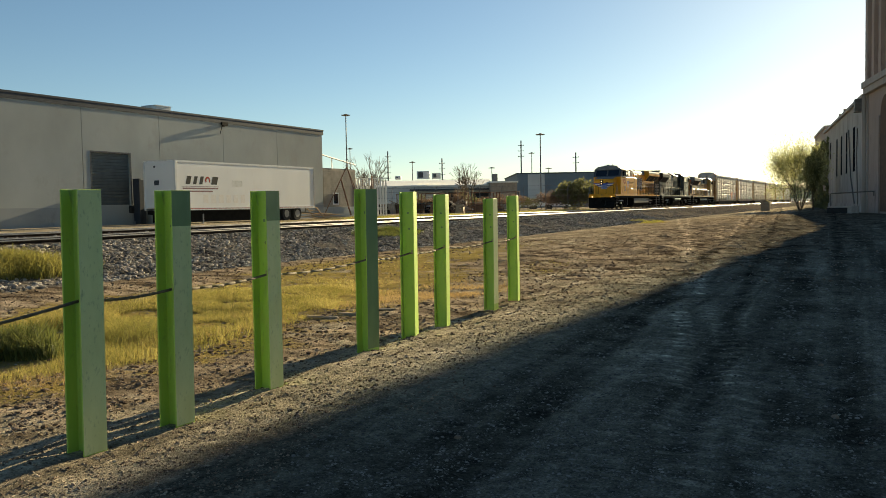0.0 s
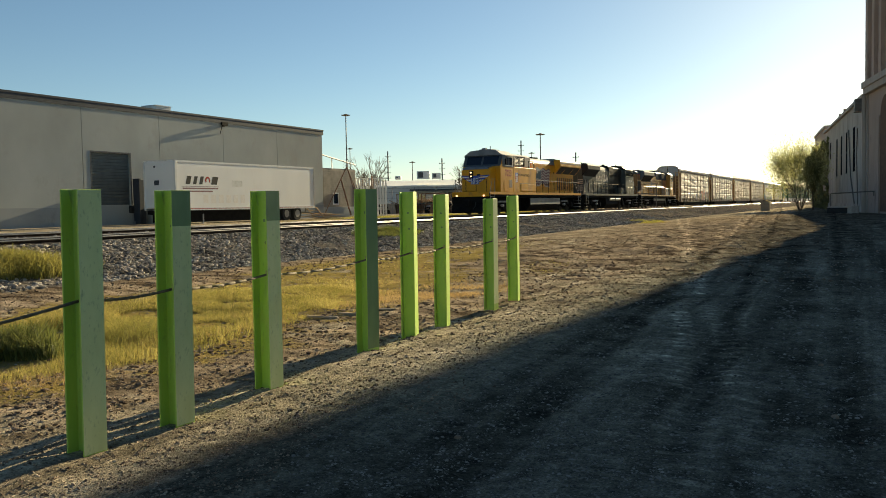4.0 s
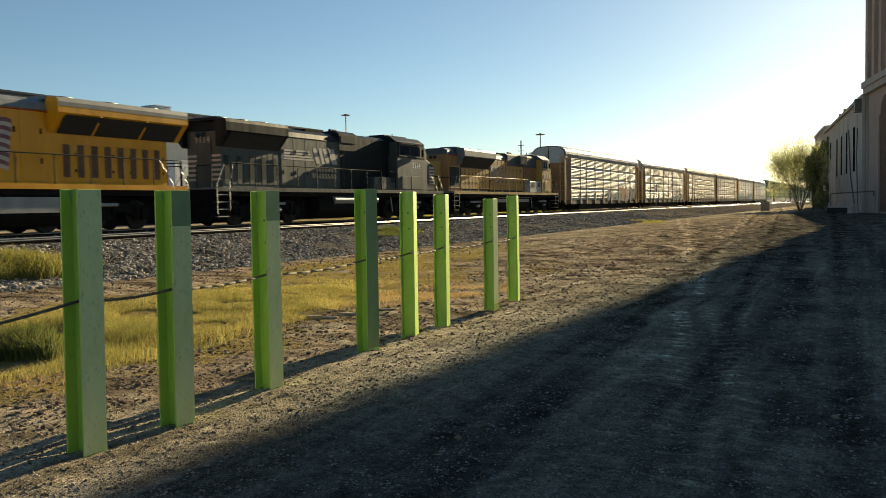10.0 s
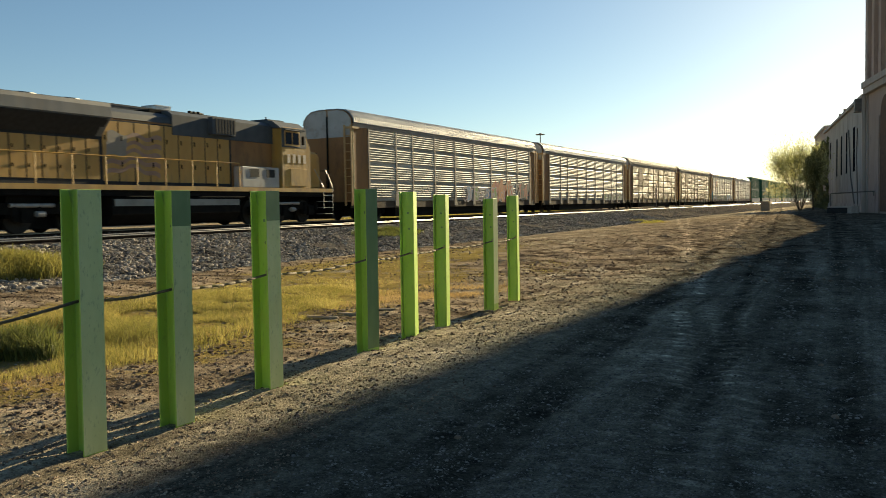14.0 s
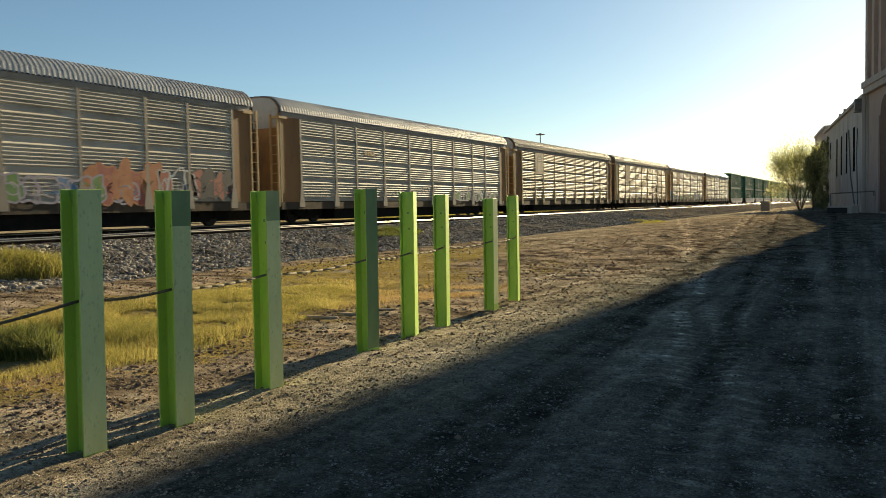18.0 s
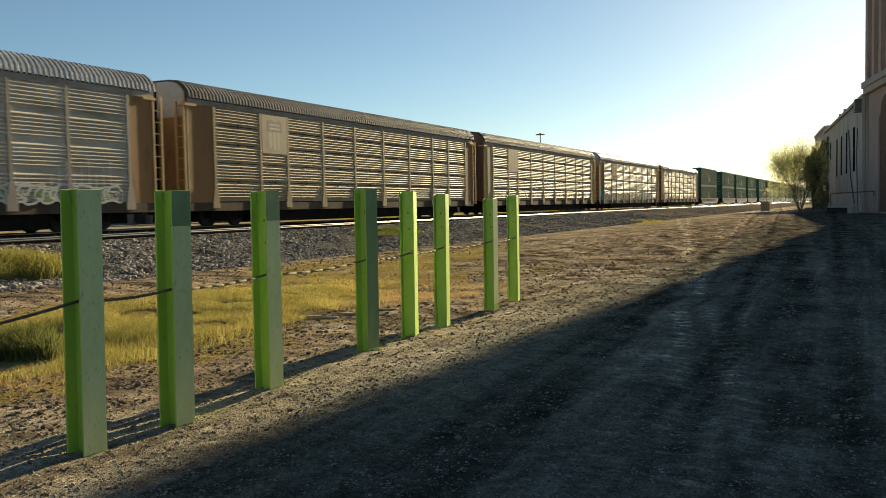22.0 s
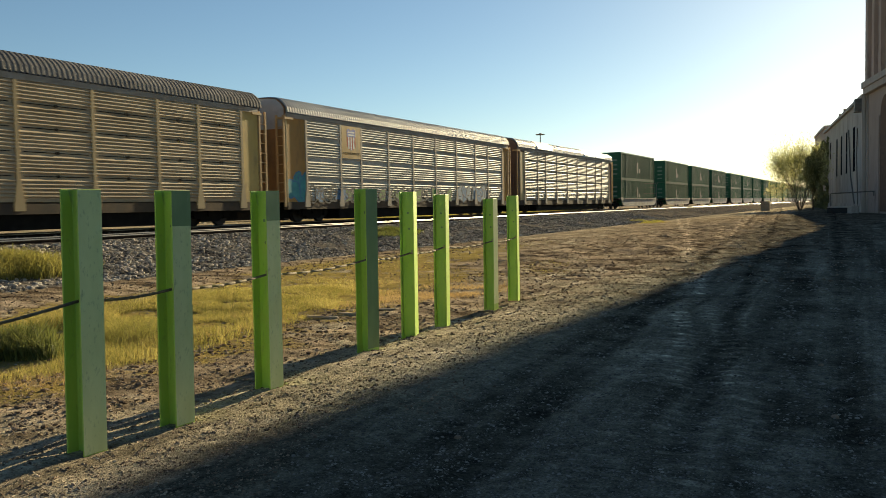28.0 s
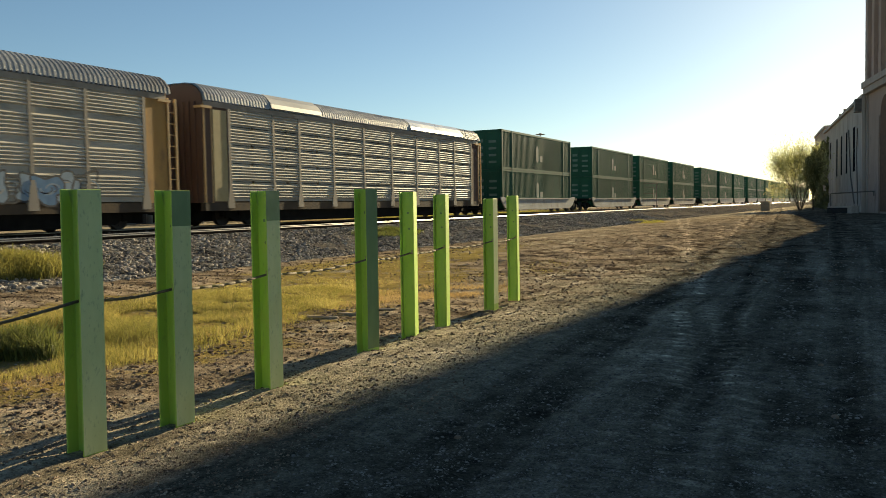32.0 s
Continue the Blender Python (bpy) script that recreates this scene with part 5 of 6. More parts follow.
def flag(parent, x, y0, y1, z0, z1, rows=9, rev=False, inks=("flagred", "flagwhite", "flagblue")):
    """A waving banner of stripes painted on the side."""
    d = 1 if x > 0 else -1
    kinds = {"red": Shape(), "white": Shape(), "blue": Shape()}
    n = 26
    for i in range(rows):
        for k in range(n):
            def pt(kk, ii):
                f = kk / n
                fy = (1 - f) if rev else f
                wave = 0.075 * math.sin(15.0 * f + 0.4) - 0.05 * f
                bulge = 0.1 * math.sin(2.2 + 5.2 * f)
                z = z1 - (z1 - z0) * (ii / rows) * (0.9 + bulge) + wave
                return (x + 0.003 * d, y0 + (y1 - y0) * (fy + (-0.06 if rev else 0.06) * (1 - ii / rows)), z)
            f = (k + 0.5) / n
            kind = "blue" if f < 0.36 and i < rows * 0.55 else ("red" if i % 2 == 0 else "white")
            kinds[kind].quad(pt(k, i), pt(k + 1, i), pt(k + 1, i + 1), pt(k, i + 1))
    part("flag_stripes", kinds["red"], M[inks[0]], parent, "painted dull red flag stripes")
    part("flag_stripes", kinds["white"], M[inks[1]], parent, "painted pale flag stripes")
    part("flag_canton", kinds["blue"], M[inks[2]], parent, "painted dark blue flag corner")


def shield(parent, x, y, z, s, inks=("blue", "red", "white")):
    """A heraldic shield: blue above, red and white bars below."""
    d = 1 if x > 0 else -1
    b = part("shield_emblem", Shape().prism([(y - s * .5, z + s * .55), (y - s * .3, z + s * .65), (y, z + s * .55), (y + s * .3, z + s * .65), (y + s * .5, z + s * .55), (y + s * .5, z + s * .12), (y - s * .5, z + s * .12)], x, x + 0.0006 * d, "x"), M[inks[0]], parent, "striped shield emblem")
    for k in range(7):
        q = y - s * .5 + s * k / 7
        dip = s * (0.72 - 0.5 * (abs(k - 3) / 3) ** 2 * 0.4)
        part("shield_bar", Shape().box(x, x + 0.0006 * d, q, q + s / 7, z - dip, z + s * .11), M[inks[1]] if k % 2 == 0 else M[inks[2]], b)
    for k in range(2):
        part("shield_line", Shape().box(x + 0.0006 * d, x + 0.001 * d, y - s * .36, y + s * .36, z + s * (.2 + .17 * k), z + s * (.29 + .17 * k)), M[inks[2]], b)


def emblem_wings(parent, y):
    """Spread blue and white wings across the nose."""
    b = part("wing_emblem", Shape().box(-0.32, 0.32, y - 0.012, y - 0.004, 2.0, 2.62), M["blue"], parent, "blue winged emblem on the nose", (0, 0, 0.17))
    for s in (-1, 1):
        for k in range(5):
            part("feather", Shape().prism([(s * 0.3, 2.62 - 0.1 * k), (s * (1.2 - 0.16 * k), 2.66 - 0.1 * k), (s * (1.1 - 0.16 * k), 2.58 - 0.1 * k), (s * 0.3, 2.56 - 0.1 * k)], y - 0.014, y - 0.006, "y"), M["blue"] if k % 2 == 0 else M["white"], b)
    for k in range(5):
        part("feather", Shape().box(-0.28 + 0.12 * k, -0.22 + 0.12 * k, y - 0.016, y - 0.012, 2.02, 2.45), M["white"], b)


def nose_steps(t, L, f0=0.75):
    """Pilot, plough, corner steps and grab irons at both ends."""
    for e, d in ((f0, 1), (L - 0.75, -1)):
        part("pilot", Shape().prism([(e, 1.25), (e, 0.75), (e - 0.35 * d, 0.2), (e - 0.25 * d, 0.12), (e + 0.15 * d, 0.4), (e + 0.2 * d, 1.25)], -1.35, 1.35, "x"), M["under"], t)
        coupler(t, e - 0.7 * d, d)
        for s in (-1, 1):
            st = part("steps", Shape().box(s * 1.05, s * 1.5, e + 0.1 * d - 0.04, e + 0.1 * d, 0.3, 1.5), M["under"], t)
            for k in range(4):
                part("tread", Shape().box(s * 1.0, s * 1.5, min(e + 0.1 * d, e + 0.75 * d), max(e + 0.1 * d, e + 0.75 * d), 0.36 + 0.3 * k, 0.4 + 0.3 * k), M["steelbar"], st)
            part("grab_iron", Shape().path([(s * 1.5, e + 0.08 * d, 0.5), (s * 1.5, e + 0.08 * d, 1.7), (s * 1.45, e + 0.6 * d, 2.55)], 0.018).path([(s * 1.5, e + 0.85 * d, 0.6), (s * 1.5, e + 0.85 * d, 1.7), (s * 1.3, e + 1.3 * d, 2.55)], 0.018), M["steelbar"], t, "pale grab iron")
        part("end_rail", Shape().path([(-1.2, e + 0.12 * d, 1.6), (-1.2, e + 0.12 * d, 2.5), (-0.4, e + 0.12 * d, 2.5), (-0.4, e + 0.12 * d, 1.6)], 0.022).path([(1.2, e + 0.12 * d, 1.6), (1.2, e + 0.12 * d, 2.5), (0.4, e + 0.12 * d, 2.5), (0.4, e + 0.12 * d, 1.6)], 0.022), M["under"], t)
        part("air_hose", Shape().path([(0.4, e, 0.9), (0.45, e - 0.2 * d, 0.6), (0.35, e - 0.35 * d, 0.4)], 0.03), M["rubber"], t)


def engine(name, L, body, top, label, nose, nose_half, cab, hood, wing, tall, side, lit, trucks, tank, nose_top, f0=0.75, hood_paint=None, wing_paint=None):
    """A six-axle road locomotive, cab first at y = 0. side: +1 or -1, the side that is finished in detail."""
    t = thing(name, (0, 0, 0), label, "locomotive")
    c0, c1 = cab
    h1 = hood
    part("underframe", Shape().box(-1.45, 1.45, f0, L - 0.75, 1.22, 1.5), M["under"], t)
    part("walkway", Shape().box(-1.5, 1.5, f0 - 0.03, L - 0.72, 1.5, 1.58), M["roofgrey"], t)
    for s in (-1, 1):
        part("sill_stripe", Shape().box(s * 1.5, s * 1.515, f0 + 0.05, L - 0.8, 1.42, 1.6), body, t)
    nose_steps(t, L, f0)
    # nose and cab
    zt, zb = nose_top
    part("nose", Shape().prism([(nose, 1.58), (nose, zt - 0.2), (nose + 0.18, zt), (c0 + 0.1, zb), (c0 + 0.1, 1.58)], -nose_half, nose_half, "x"), body, t, bevel=0.11)
    part("cab", Shape().prism([(c0, 1.58), (c0, zb), (c0 + 0.5, 4.36), (c1, 4.36), (c1, 1.58)], -1.5, 1.5, "x"), body, t, bevel=0.03)
    part("cab_roof", Shape().prism([(-1.53, 4.3), (-1.05, 4.64), (-0.5, 4.7), (0.5, 4.7), (1.05, 4.64), (1.53, 4.3)], c0 + 0.3, c1 + 0.1), top, t, "grey cab roof")
    sl = 0.5 / (4.36 - zb)
    for x0, x1 in ((-1.25, -0.08), (0.08, 1.25)):
        z0, z1 = zb + 0.12, 4.22
        part("windshield", Shape().prism([(c0 + sl * (z0 - zb) - 0.02, z0), (c0 + sl * (z1 - zb) - 0.02, z1), (c0 + sl * (z1 - zb) + 0.03, z1), (c0 + sl * (z0 - zb) + 0.03, z0)], x0, x1, "x"), M["glass"], t, "dark windshield pane")
    # slate colour carries the shade that falls on the cab front
    part("visor_band", Shape().prism([(c0 - 0.012, zb), (c0 + 0.488, 4.36), (c0 + 0.5, 4.36), (c0, zb)], -1.5, 1.5, "x"), M["slate"], t)
    for s in (-1, 1):
        wf = part("side_window", Shape().box(s * 1.5, s * 1.52, c0 + 0.85, c1 - 0.2, 3.52, 4.2), M["steelbar"] if lit else body, t, "framed cab side window")
        mid = (c0 + c1) / 2 + 0.33
        part("pane", Shape().box(s * 1.52, s * 1.526, c0 + 0.92, mid - 0.04, 3.6, 4.13), M["glass"], wf)
        part("pane", Shape().box(s * 1.52, s * 1.526, mid + 0.04, c1 - 0.27, 3.6, 4.13), M["glass"], wf)
        part("sunshade", Shape().prism([(s * 1.5, 4.24), (s * 1.62, 4.22), (s * 1.62, 4.24), (s * 1.5, 4.28)], c0 + 0.8, c1 - 0.15), top, wf)
        part("grey_cab_band", Shape().box(s * 1.5, s * 1.505, c0 + 0.35, c1, 3.45, 4.34), top, t)
        part("mirror", Shape().box(s * 1.55, s * 1.68, c0 + 0.72, c0 + 0.76, 3.6, 4.0), M["under"], t)
        part("ditch_lamp", Shape().tube((s * 1.05, f0 + 0.03, 1.34), (s * 1.05, f0 - 0.08, 1.34), 0.065, n=12), M["lamp"] if lit else M["glass"], t, "round ditch lamp")
        part("number_board", Shape().box(s * 0.72 - 0.3, s * 0.72 + 0.3, nose + 0.12, nose + 0.2, zt - 0.24, zt + 0.0), M["grille"], t)
    part("nose_door", Shape().box(-0.02, 0.6, nose - 0.03, nose, 1.6, zt - 0.35), body, t, bevel=0.01)
    part("door_window", Shape().box(0.15, 0.42, nose - 0.036, nose - 0.03, zt - 0.75, zt - 0.45), M["glass"], t)
    hl = part("headlight", Shape().box(-0.45, -0.15, nose - 0.05, nose, zt - 0.75, zt - 0.2), M["under"], t, "twin headlight housing")
    for z in (zt - 0.34, zt - 0.6):
        part("bulb", Shape().tube((-0.3, nose - 0.07, z), (-0.3, nose - 0.04, z), 0.055, n=12), M["lamp"] if lit else M["glass"], hl)
    part("roof_box", Shape().box(-0.5, 0.5, c0 + 0.7, c1 - 0.3, 4.7, 4.78).box(-0.15, 0.15, c0 + 0.5, c0 + 0.7, 4.68, 4.85), top, t)
    part("antenna", Shape().tube((0.3, c0 + 1.0, 4.7), (0.3, c0 + 1.0, 5.0), 0.03), M["under"], t)
    # hood
    part("hood", Shape().box(-0.95, 0.95, c1, h1, 1.58, 4.02), hood_paint or body, t, bevel=0.03)
    part("hood_roof", Shape().prism([(-0.96, 4.02), (-0.9, 4.25), (-0.6, 4.42), (0.6, 4.42), (0.9, 4.25), (0.96, 4.02)], c1, h1), top, t, "grey hood top")
    for y0, y1, zz in tall:
        part("tall_hood", Shape().prism([(-1.0, 3.6), (-1.0, zz - 0.16), (-0.75, zz), (0.75, zz), (1.0, zz - 0.16), (1.0, 3.6)], y0, y1), top, t)
    w0, w1 = wing
    for s in (-1, 1):
        part("radiator_wing", Shape().prism([(s * 0.9, 4.5), (s * 1.46, 4.44), (s * 1.5, 4.3), (s * 1.5, 3.95), (s * 0.95, 3.3), (s * 0.9, 3.3)], w0, w1), body if lit else wing_paint or top, t, "flared radiator housing")
        part("radiator_grille", Shape().prism([(s * 1.49, 3.88), (s * 0.99, 3.31), (s * 0.985, 3.3), (s * 1.0, 3.3), (s * 1.505, 3.88)], w0 + 0.3, w1 - 0.3), M["grille"], t, "dark radiator intake")
    part("radiator_top", Shape().box(-0.95, 0.95, w0, w1, 4.4, 4.52), top, t)
    for k in range(3):
        y = w0 + (w1 - w0) * (k + 0.5) / 3
        part("roof_fan", Shape().tube((0, y, 4.52), (0, y, 4.6), 0.7, n=20), M["roofgrey"], t)
    part("exhaust_housing", Shape().box(-0.45, 0.45, w0 - 4.2, w0 - 2.8, 4.4, 4.58), M["under"], t)
    hy = w0 - 5.5 if h1 > w0 else w0
    horn = part("horn", Shape().tube((-0.3, hy, 4.42), (-0.3, hy, 4.62), 0.04), M["under"], t, "dark multi-chime horn")
    for q in (-0.25, 0.0, 0.25):
        part("bell", Shape().tube((-0.3, hy + q - 0.16, 4.64), (-0.3, hy + q + 0.16, 4.64), 0.04, 0.1, 8), M["under"], horn)
    part("end_door", Shape().box(-0.4, 0.4, h1, h1 + 0.03, 1.6, 3.6), body, t)
    part("rear_lamp", Shape().tube((0.0, h1, 3.85), (0.0, h1 + 0.05, 3.85), 0.12, n=12).tube((0.3, h1, 3.85), (0.3, h1 + 0.05, 3.85), 0.12, n=12), M["glass"], t)
    # tank and trucks
    k0, k1 = tank
    part("fuel_tank", Shape().prism([(-1.3, 1.2), (-1.38, 0.95), (-1.38, 0.55), (-1.1, 0.22), (1.1, 0.22), (1.38, 0.55), (1.38, 0.95), (1.3, 1.2)], k0, k1), M["under"], t)
    # solid dark block where motors sit, added to shut out light below
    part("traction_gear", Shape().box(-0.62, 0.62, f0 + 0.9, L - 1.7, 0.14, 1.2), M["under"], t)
    for y in trucks:
        truck(t, y, (-1.95, 0.0, 1.95), 0.53, LFRAME)
        part("brake_rigging", Shape().tube((side * 1.25, y - 1.0, 0.9), (side * 1.25, y + 0.6, 0.9), 0.07).tube((side * 1.3, y - 0.6, 0.62), (side * 1.3, y - 0.3, 0.62), 0.1), M["steelbar"], t)
    part("sand_pipe", Shape().path([(side * 1.3, trucks[0] + 2.6, 1.2), (side * 1.3, trucks[0] + 2.4, 0.4)], 0.03), M["steelbar"], t)
    return t


# leading locomotive, cab first
L1 = 23.6
lead = engine("lead_locomotive", L1, M["yellow"], M["roofgrey"], "yellow and grey diesel locomotive with lit headlights", 2.35, 1.12, (3.5, 6.0), 22.3, (17.0, 22.9), [(6.0, 10.9, 4.55)], 1, True, (4.7, 18.9), (9.7, 17.1), (3.35, 3.5), 1.5)
part("equipment_cab", Shape().box(-1.49, 1.49, 6.02, 10.9, 1.58, 3.5), M["yellow"], lead, bevel=0.03)
part("equipment_panel", Shape().box(1.49, 1.502, 7.6, 10.8, 1.7, 2.25), M["yellow"], lead, bevel=0.008)
part("ledge", Shape().box(1.49, 1.497, 7.4, 10.8, 2.26, 2.3), M["tan"], lead)
part("cab_hatch", Shape().box(1.5, 1.508, 4.2, 5.1, 1.65, 2.5), M["yellow"], lead, bevel=0.008)
part("cab_vent", Shape().box(1.5, 1.506, 5.15, 5.75, 1.95, 2.5), M["brown"], lead, "dark red vent panel")
for k in range(3):
    y0, y1 = 6.4 + 1.12 * k, 7.34 + 1.12 * k
    g = part("roof_grille", Shape().box(1.0, 1.02, y0, y1, 3.72, 4.38), M["grille"], lead, "dark louvred grille")
    part("frame", Shape().box(1.0, 1.05, y0 - 0.13, y0, 3.66, 4.42).box(1.0, 1.05, y1, y1 + 0.05, 3.66, 4.42).box(1.0, 1.05, y0, y1, 4.36, 4.42), M["silver"], g)
    for q in range(6):
        part("louvre", Shape().prism([(1.02, 3.77 + 0.1 * q), (1.045, 3.75 + 0.1 * q), (1.045, 3.765 + 0.1 * q), (1.02, 3.8 + 0.1 * q)], y0 + 0.02, y1 - 0.02), M["slate"], g)
railing(lead, 1.42, 6.3, 10.5, 3.5, 4.05, 1.0, M["under"])
railing(lead, 1.47, 11.1, 22.5, 1.58, 2.56, 1.42, M["under"])
part("diagonal_rail", Shape().path([(1.42, 10.3, 4.05), (1.47, 11.3, 3.1)], 0.03), M["steelbar"], lead, "pale diagonal handrail")
doors(lead, 0.95, 11.1, 16.9, 6, 1.7, 3.95, M["yellow"])
doors(lead, 0.95, 17.4, 22.2, 6, 1.7, 3.0, M["yellow"])
for k in range(8):
    part("door_slot", Shape().box(0.976, 0.984, 17.55 + 0.58 * k, 17.82 + 0.58 * k, 1.85, 2.95), M["rust"], lead, "dark slot in the hood door")
part("tank_panel", Shape().box(1.385, 1.42, 9.8, 17.0, 0.66, 1.17), M["tankgrey"], lead, "pale grey panel along the fuel tank")
flag(lead, 0.972, 12.2, 15.5, 2.0, 3.65, 12)
part("nose_cap", Shape().prism([(2.4, 3.24), (2.52, 3.36), (3.58, 3.51), (3.58, 3.53), (2.5, 3.38), (2.38, 3.25)], -1.0, 1.0, "x"), M["roofgrey"], lead, "grey anti-glare top of the nose")
for s in (-1, 1):
    part("number_plate", Shape().box(s * 0.72 - 0.26, s * 0.72 + 0.26, 2.462, 2.468, 3.14, 3.32), M["grille"], lead)
    for k in range(4):
        part("plate_mark", Shape().box(s * 0.72 - 0.2 + 0.11 * k, s * 0.72 - 0.13 + 0.11 * k, 2.456, 2.462, 3.17, 3.29), M["paleprint"], lead, "pale worn mark on the number board")
part("sill_plate", Shape().box(-1.45, 1.45, 1.46, 1.5, 1.28, 1.62), M["yellow"], lead, "yellow end sill above the pilot")
part("wing_band", Shape().prism([(1.462, 4.446), (1.505, 4.3), (1.505, 4.16), (1.5, 4.16), (1.5, 4.3), (1.458, 4.44)], 17.0, 22.9), M["silver"], lead, "grey upper band of the radiator housing")
part("red_line", Shape().box(0.952, 0.958, 11.0, 17.0, 3.94, 3.99), M["red"], lead, "thin red line below the grey hood top")
for k in range(2):
    part("intake_divider", Shape().prism([(1.5, 3.94), (0.985, 3.34), (0.985, 3.3), (1.03, 3.3), (1.51, 3.9)], 18.7 + 2.1 * k, 18.78 + 2.1 * k), M["yellow"], lead)
emblem_wings(lead, 2.32)
shield(lead, 1.4905, 6.7, 2.72, 0.58)
letters("road_number", "7023", 0.66, M["red"], lead, Matrix.Translation((1.5015, 5.0, 2.98)) @ FACE_X, "red painted road number", bold=0.022)
letters("slogan", "BUILDING AMERICA", 0.27, M["under"], lead, Matrix.Translation((1.4915, 8.2, 2.92)) @ FACE_X, "dark painted slogan")
train.append((86.7, 0, lead, L1))

# second locomotive, running cab last
L2 = 22.2
second = engine("second_locomotive", L2, M["dusty"], M["black"], "dusty black diesel locomotive coupled behind the leader", 1.25, 1.2, (2.9, 6.5), 20.4, (16.5, 20.7), [(6.5, 9.9, 4.5), (9.9, 11.6, 4.6)], -1, False, (4.4, 17.6), (9.4, 14.0), (3.2, 3.8))
part("black_hood_side", Shape().box(-0.955, -0.965, 6.6, 11.5, 1.6, 4.05), M["black"], second)
part("vent_window", Shape().box(-1.0, -1.015, 10.05, 11.45, 4.0, 4.35), M["grille"], second)
bx = part("blower_box", Shape().box(-1.45, -0.95, 6.2, 8.9, 1.58, 2.3), M["dusty"], second, "dusty blower box", bevel=0.06)
for k in range(2):
    part("louvre", Shape().box(-1.455, -1.46, 6.6 + 1.2 * k, 7.2 + 1.2 * k, 2.0, 2.3), M["grille"], bx)
doors(second, -0.95, 11.7, 16.4, 5, 1.7, 3.95, M["dusty"])
doors(second, -0.95, 16.6, 20.3, 9, 1.75, 3.1, M["dusty"], False)
for k in range(5):
    part("door_slot", Shape().box(-0.975, -0.985, 16.75 + 0.82 * k, 17.0 + 0.82 * k, 1.95, 2.95), M["grille"], second)
railing(second, -1.47, 6.7, 20.4, 1.58, 2.6, 1.5, M["under"])
part("front_hatch", Shape().box(-1.5, -1.52, 3.3, 4.9, 1.65, 2.4).box(-1.5, -1.52, 5.0, 6.0, 1.65, 2.4), M["dusty"], second, bevel=0.008)
for k in range(6):
    part("nose_stripe", Shape().box(-1.2, -1.206, 1.4, 2.05, 2.0 + 0.19 * k, 2.09 + 0.19 * k), M["flagwhite"], second, "white stripe on the nose side")
    part("end_stripe", Shape().box(-0.9, 0.9, 20.4, 20.406, 1.9 + 0.2 * k, 2.0 + 0.2 * k), M["flagwhite"], second, "white stripe on the hood end")
letters("road_number", "9114", 0.5, M["white"], second, Matrix.Translation((-1.5015, 4.25, 3.02)) @ FACE_NX, "white painted road number", bold=0.008)
letters("road_number", "9114", 0.42, M["flagwhite"], second, Matrix.Translation((0.05, 20.44, 3.62)) @ Matrix(((-1, 0, 0, 0), (0, 0, 1, 0), (0, 1, 0, 0), (0, 0, 0, 1))), "white painted road number on the hood end")
# pale emblem shapes on the hood: bars, two broad strokes and a line below
for k in range(4):
    part("emblem_bar", Shape().box(-0.966, -0.967, 13.85 + 0.1 * k, 16.2, 2.95 + 0.13 * k, 3.03 + 0.13 * k), M["flagwhite"], second, "pale horizontal emblem bar")
for y0, w in ((11.75, 0.5), (12.45, 0.3), (12.85, 0.26), (13.3, 0.3)):
    part("emblem_stroke", Shape().prism([(y0, 2.85), (y0 + w, 2.85), (y0 + w + 0.3, 3.6), (y0 + 0.3, 3.6)], -0.967, -0.966, "x"), M["flagwhite"], second, "pale emblem stroke")
for k in range(8):
    for z, n in ((2.46, 7), (2.12, 8)):
        if k < n:
            part("emblem_block", Shape().prism([(11.85 + 0.27 * k, z), (12.03 + 0.27 * k, z), (12.1 + 0.27 * k, z + 0.24), (11.92 + 0.27 * k, z + 0.24)], -0.967, -0.966, "x"), M["board"], second, "pale painted block below the emblem")
for y in (10.2, 12.4):
    part("air_tank", Shape().tube((-1.3, y - 1.6, 1.05), (-1.3, y + 0.35, 1.05), 0.2, n=14), M["tankgrey"], second, "pale grey air reservoir")
train.append((110.3, 180, second, L2))

# third locomotive, running cab last
L3 = 22.2
third = engine("third_locomotive", L3, M["tan"], M["slate"], "faded yellow diesel locomotive with grey roof", 1.3, 1.15, (2.6, 4.8), 21.1, (14.4, 19.7), [(4.8, 11.0, 4.55)], -1, False, (4.3, 17.7), (7.6, 14.4), (3.35, 3.45), 0.75, M["orange"], M["silver"])
part("radiator_overhang", Shape().prism([(-1.46, 4.3), (-1.46, 3.85), (-1.2, 3.6), (1.2, 3.6), (1.46, 3.85), (1.46, 4.3)], 14.5, 19.6), M["grille"], third)
# flat black sheet behind the doors, so that their gaps look shaded
part("hood_recess", Shape().box(-0.953, -0.958, 7.6, 19.3, 1.62, 3.95), M["grille"], third, "black sheet that puts shade into the door gaps")
doors(third, -0.96, 7.7, 14.4, 9, 1.75, 3.9, M["tan"])
doors(third, -0.96, 14.5, 19.2, 8, 1.8, 3.2, M["tan"])
part("red_line", Shape().box(-0.952, -0.958, 19.7, 21.1, 3.94, 4.0), M["red"], third, "thin red line below the grey hood top")
part("end_grille", Shape().box(-0.955, -0.97, 19.5, 20.9, 1.9, 3.2), M["grille"], third, "dark screened opening at the hood end")
part("grille_frame", Shape().box(-0.97, -0.99, 19.4, 20.98, 1.82, 1.9).box(-0.97, -0.99, 19.4, 20.98, 3.2, 3.28), M["tan"], third)
flag(third, -0.977, 11.7, 14.3, 1.9, 3.5, 9, True, ("faintred", "tan", "faintblue"))
part("blower_housing", Shape().box(-1.25, -1.0, 7.6, 9.0, 3.75, 4.45), M["slate"], third)
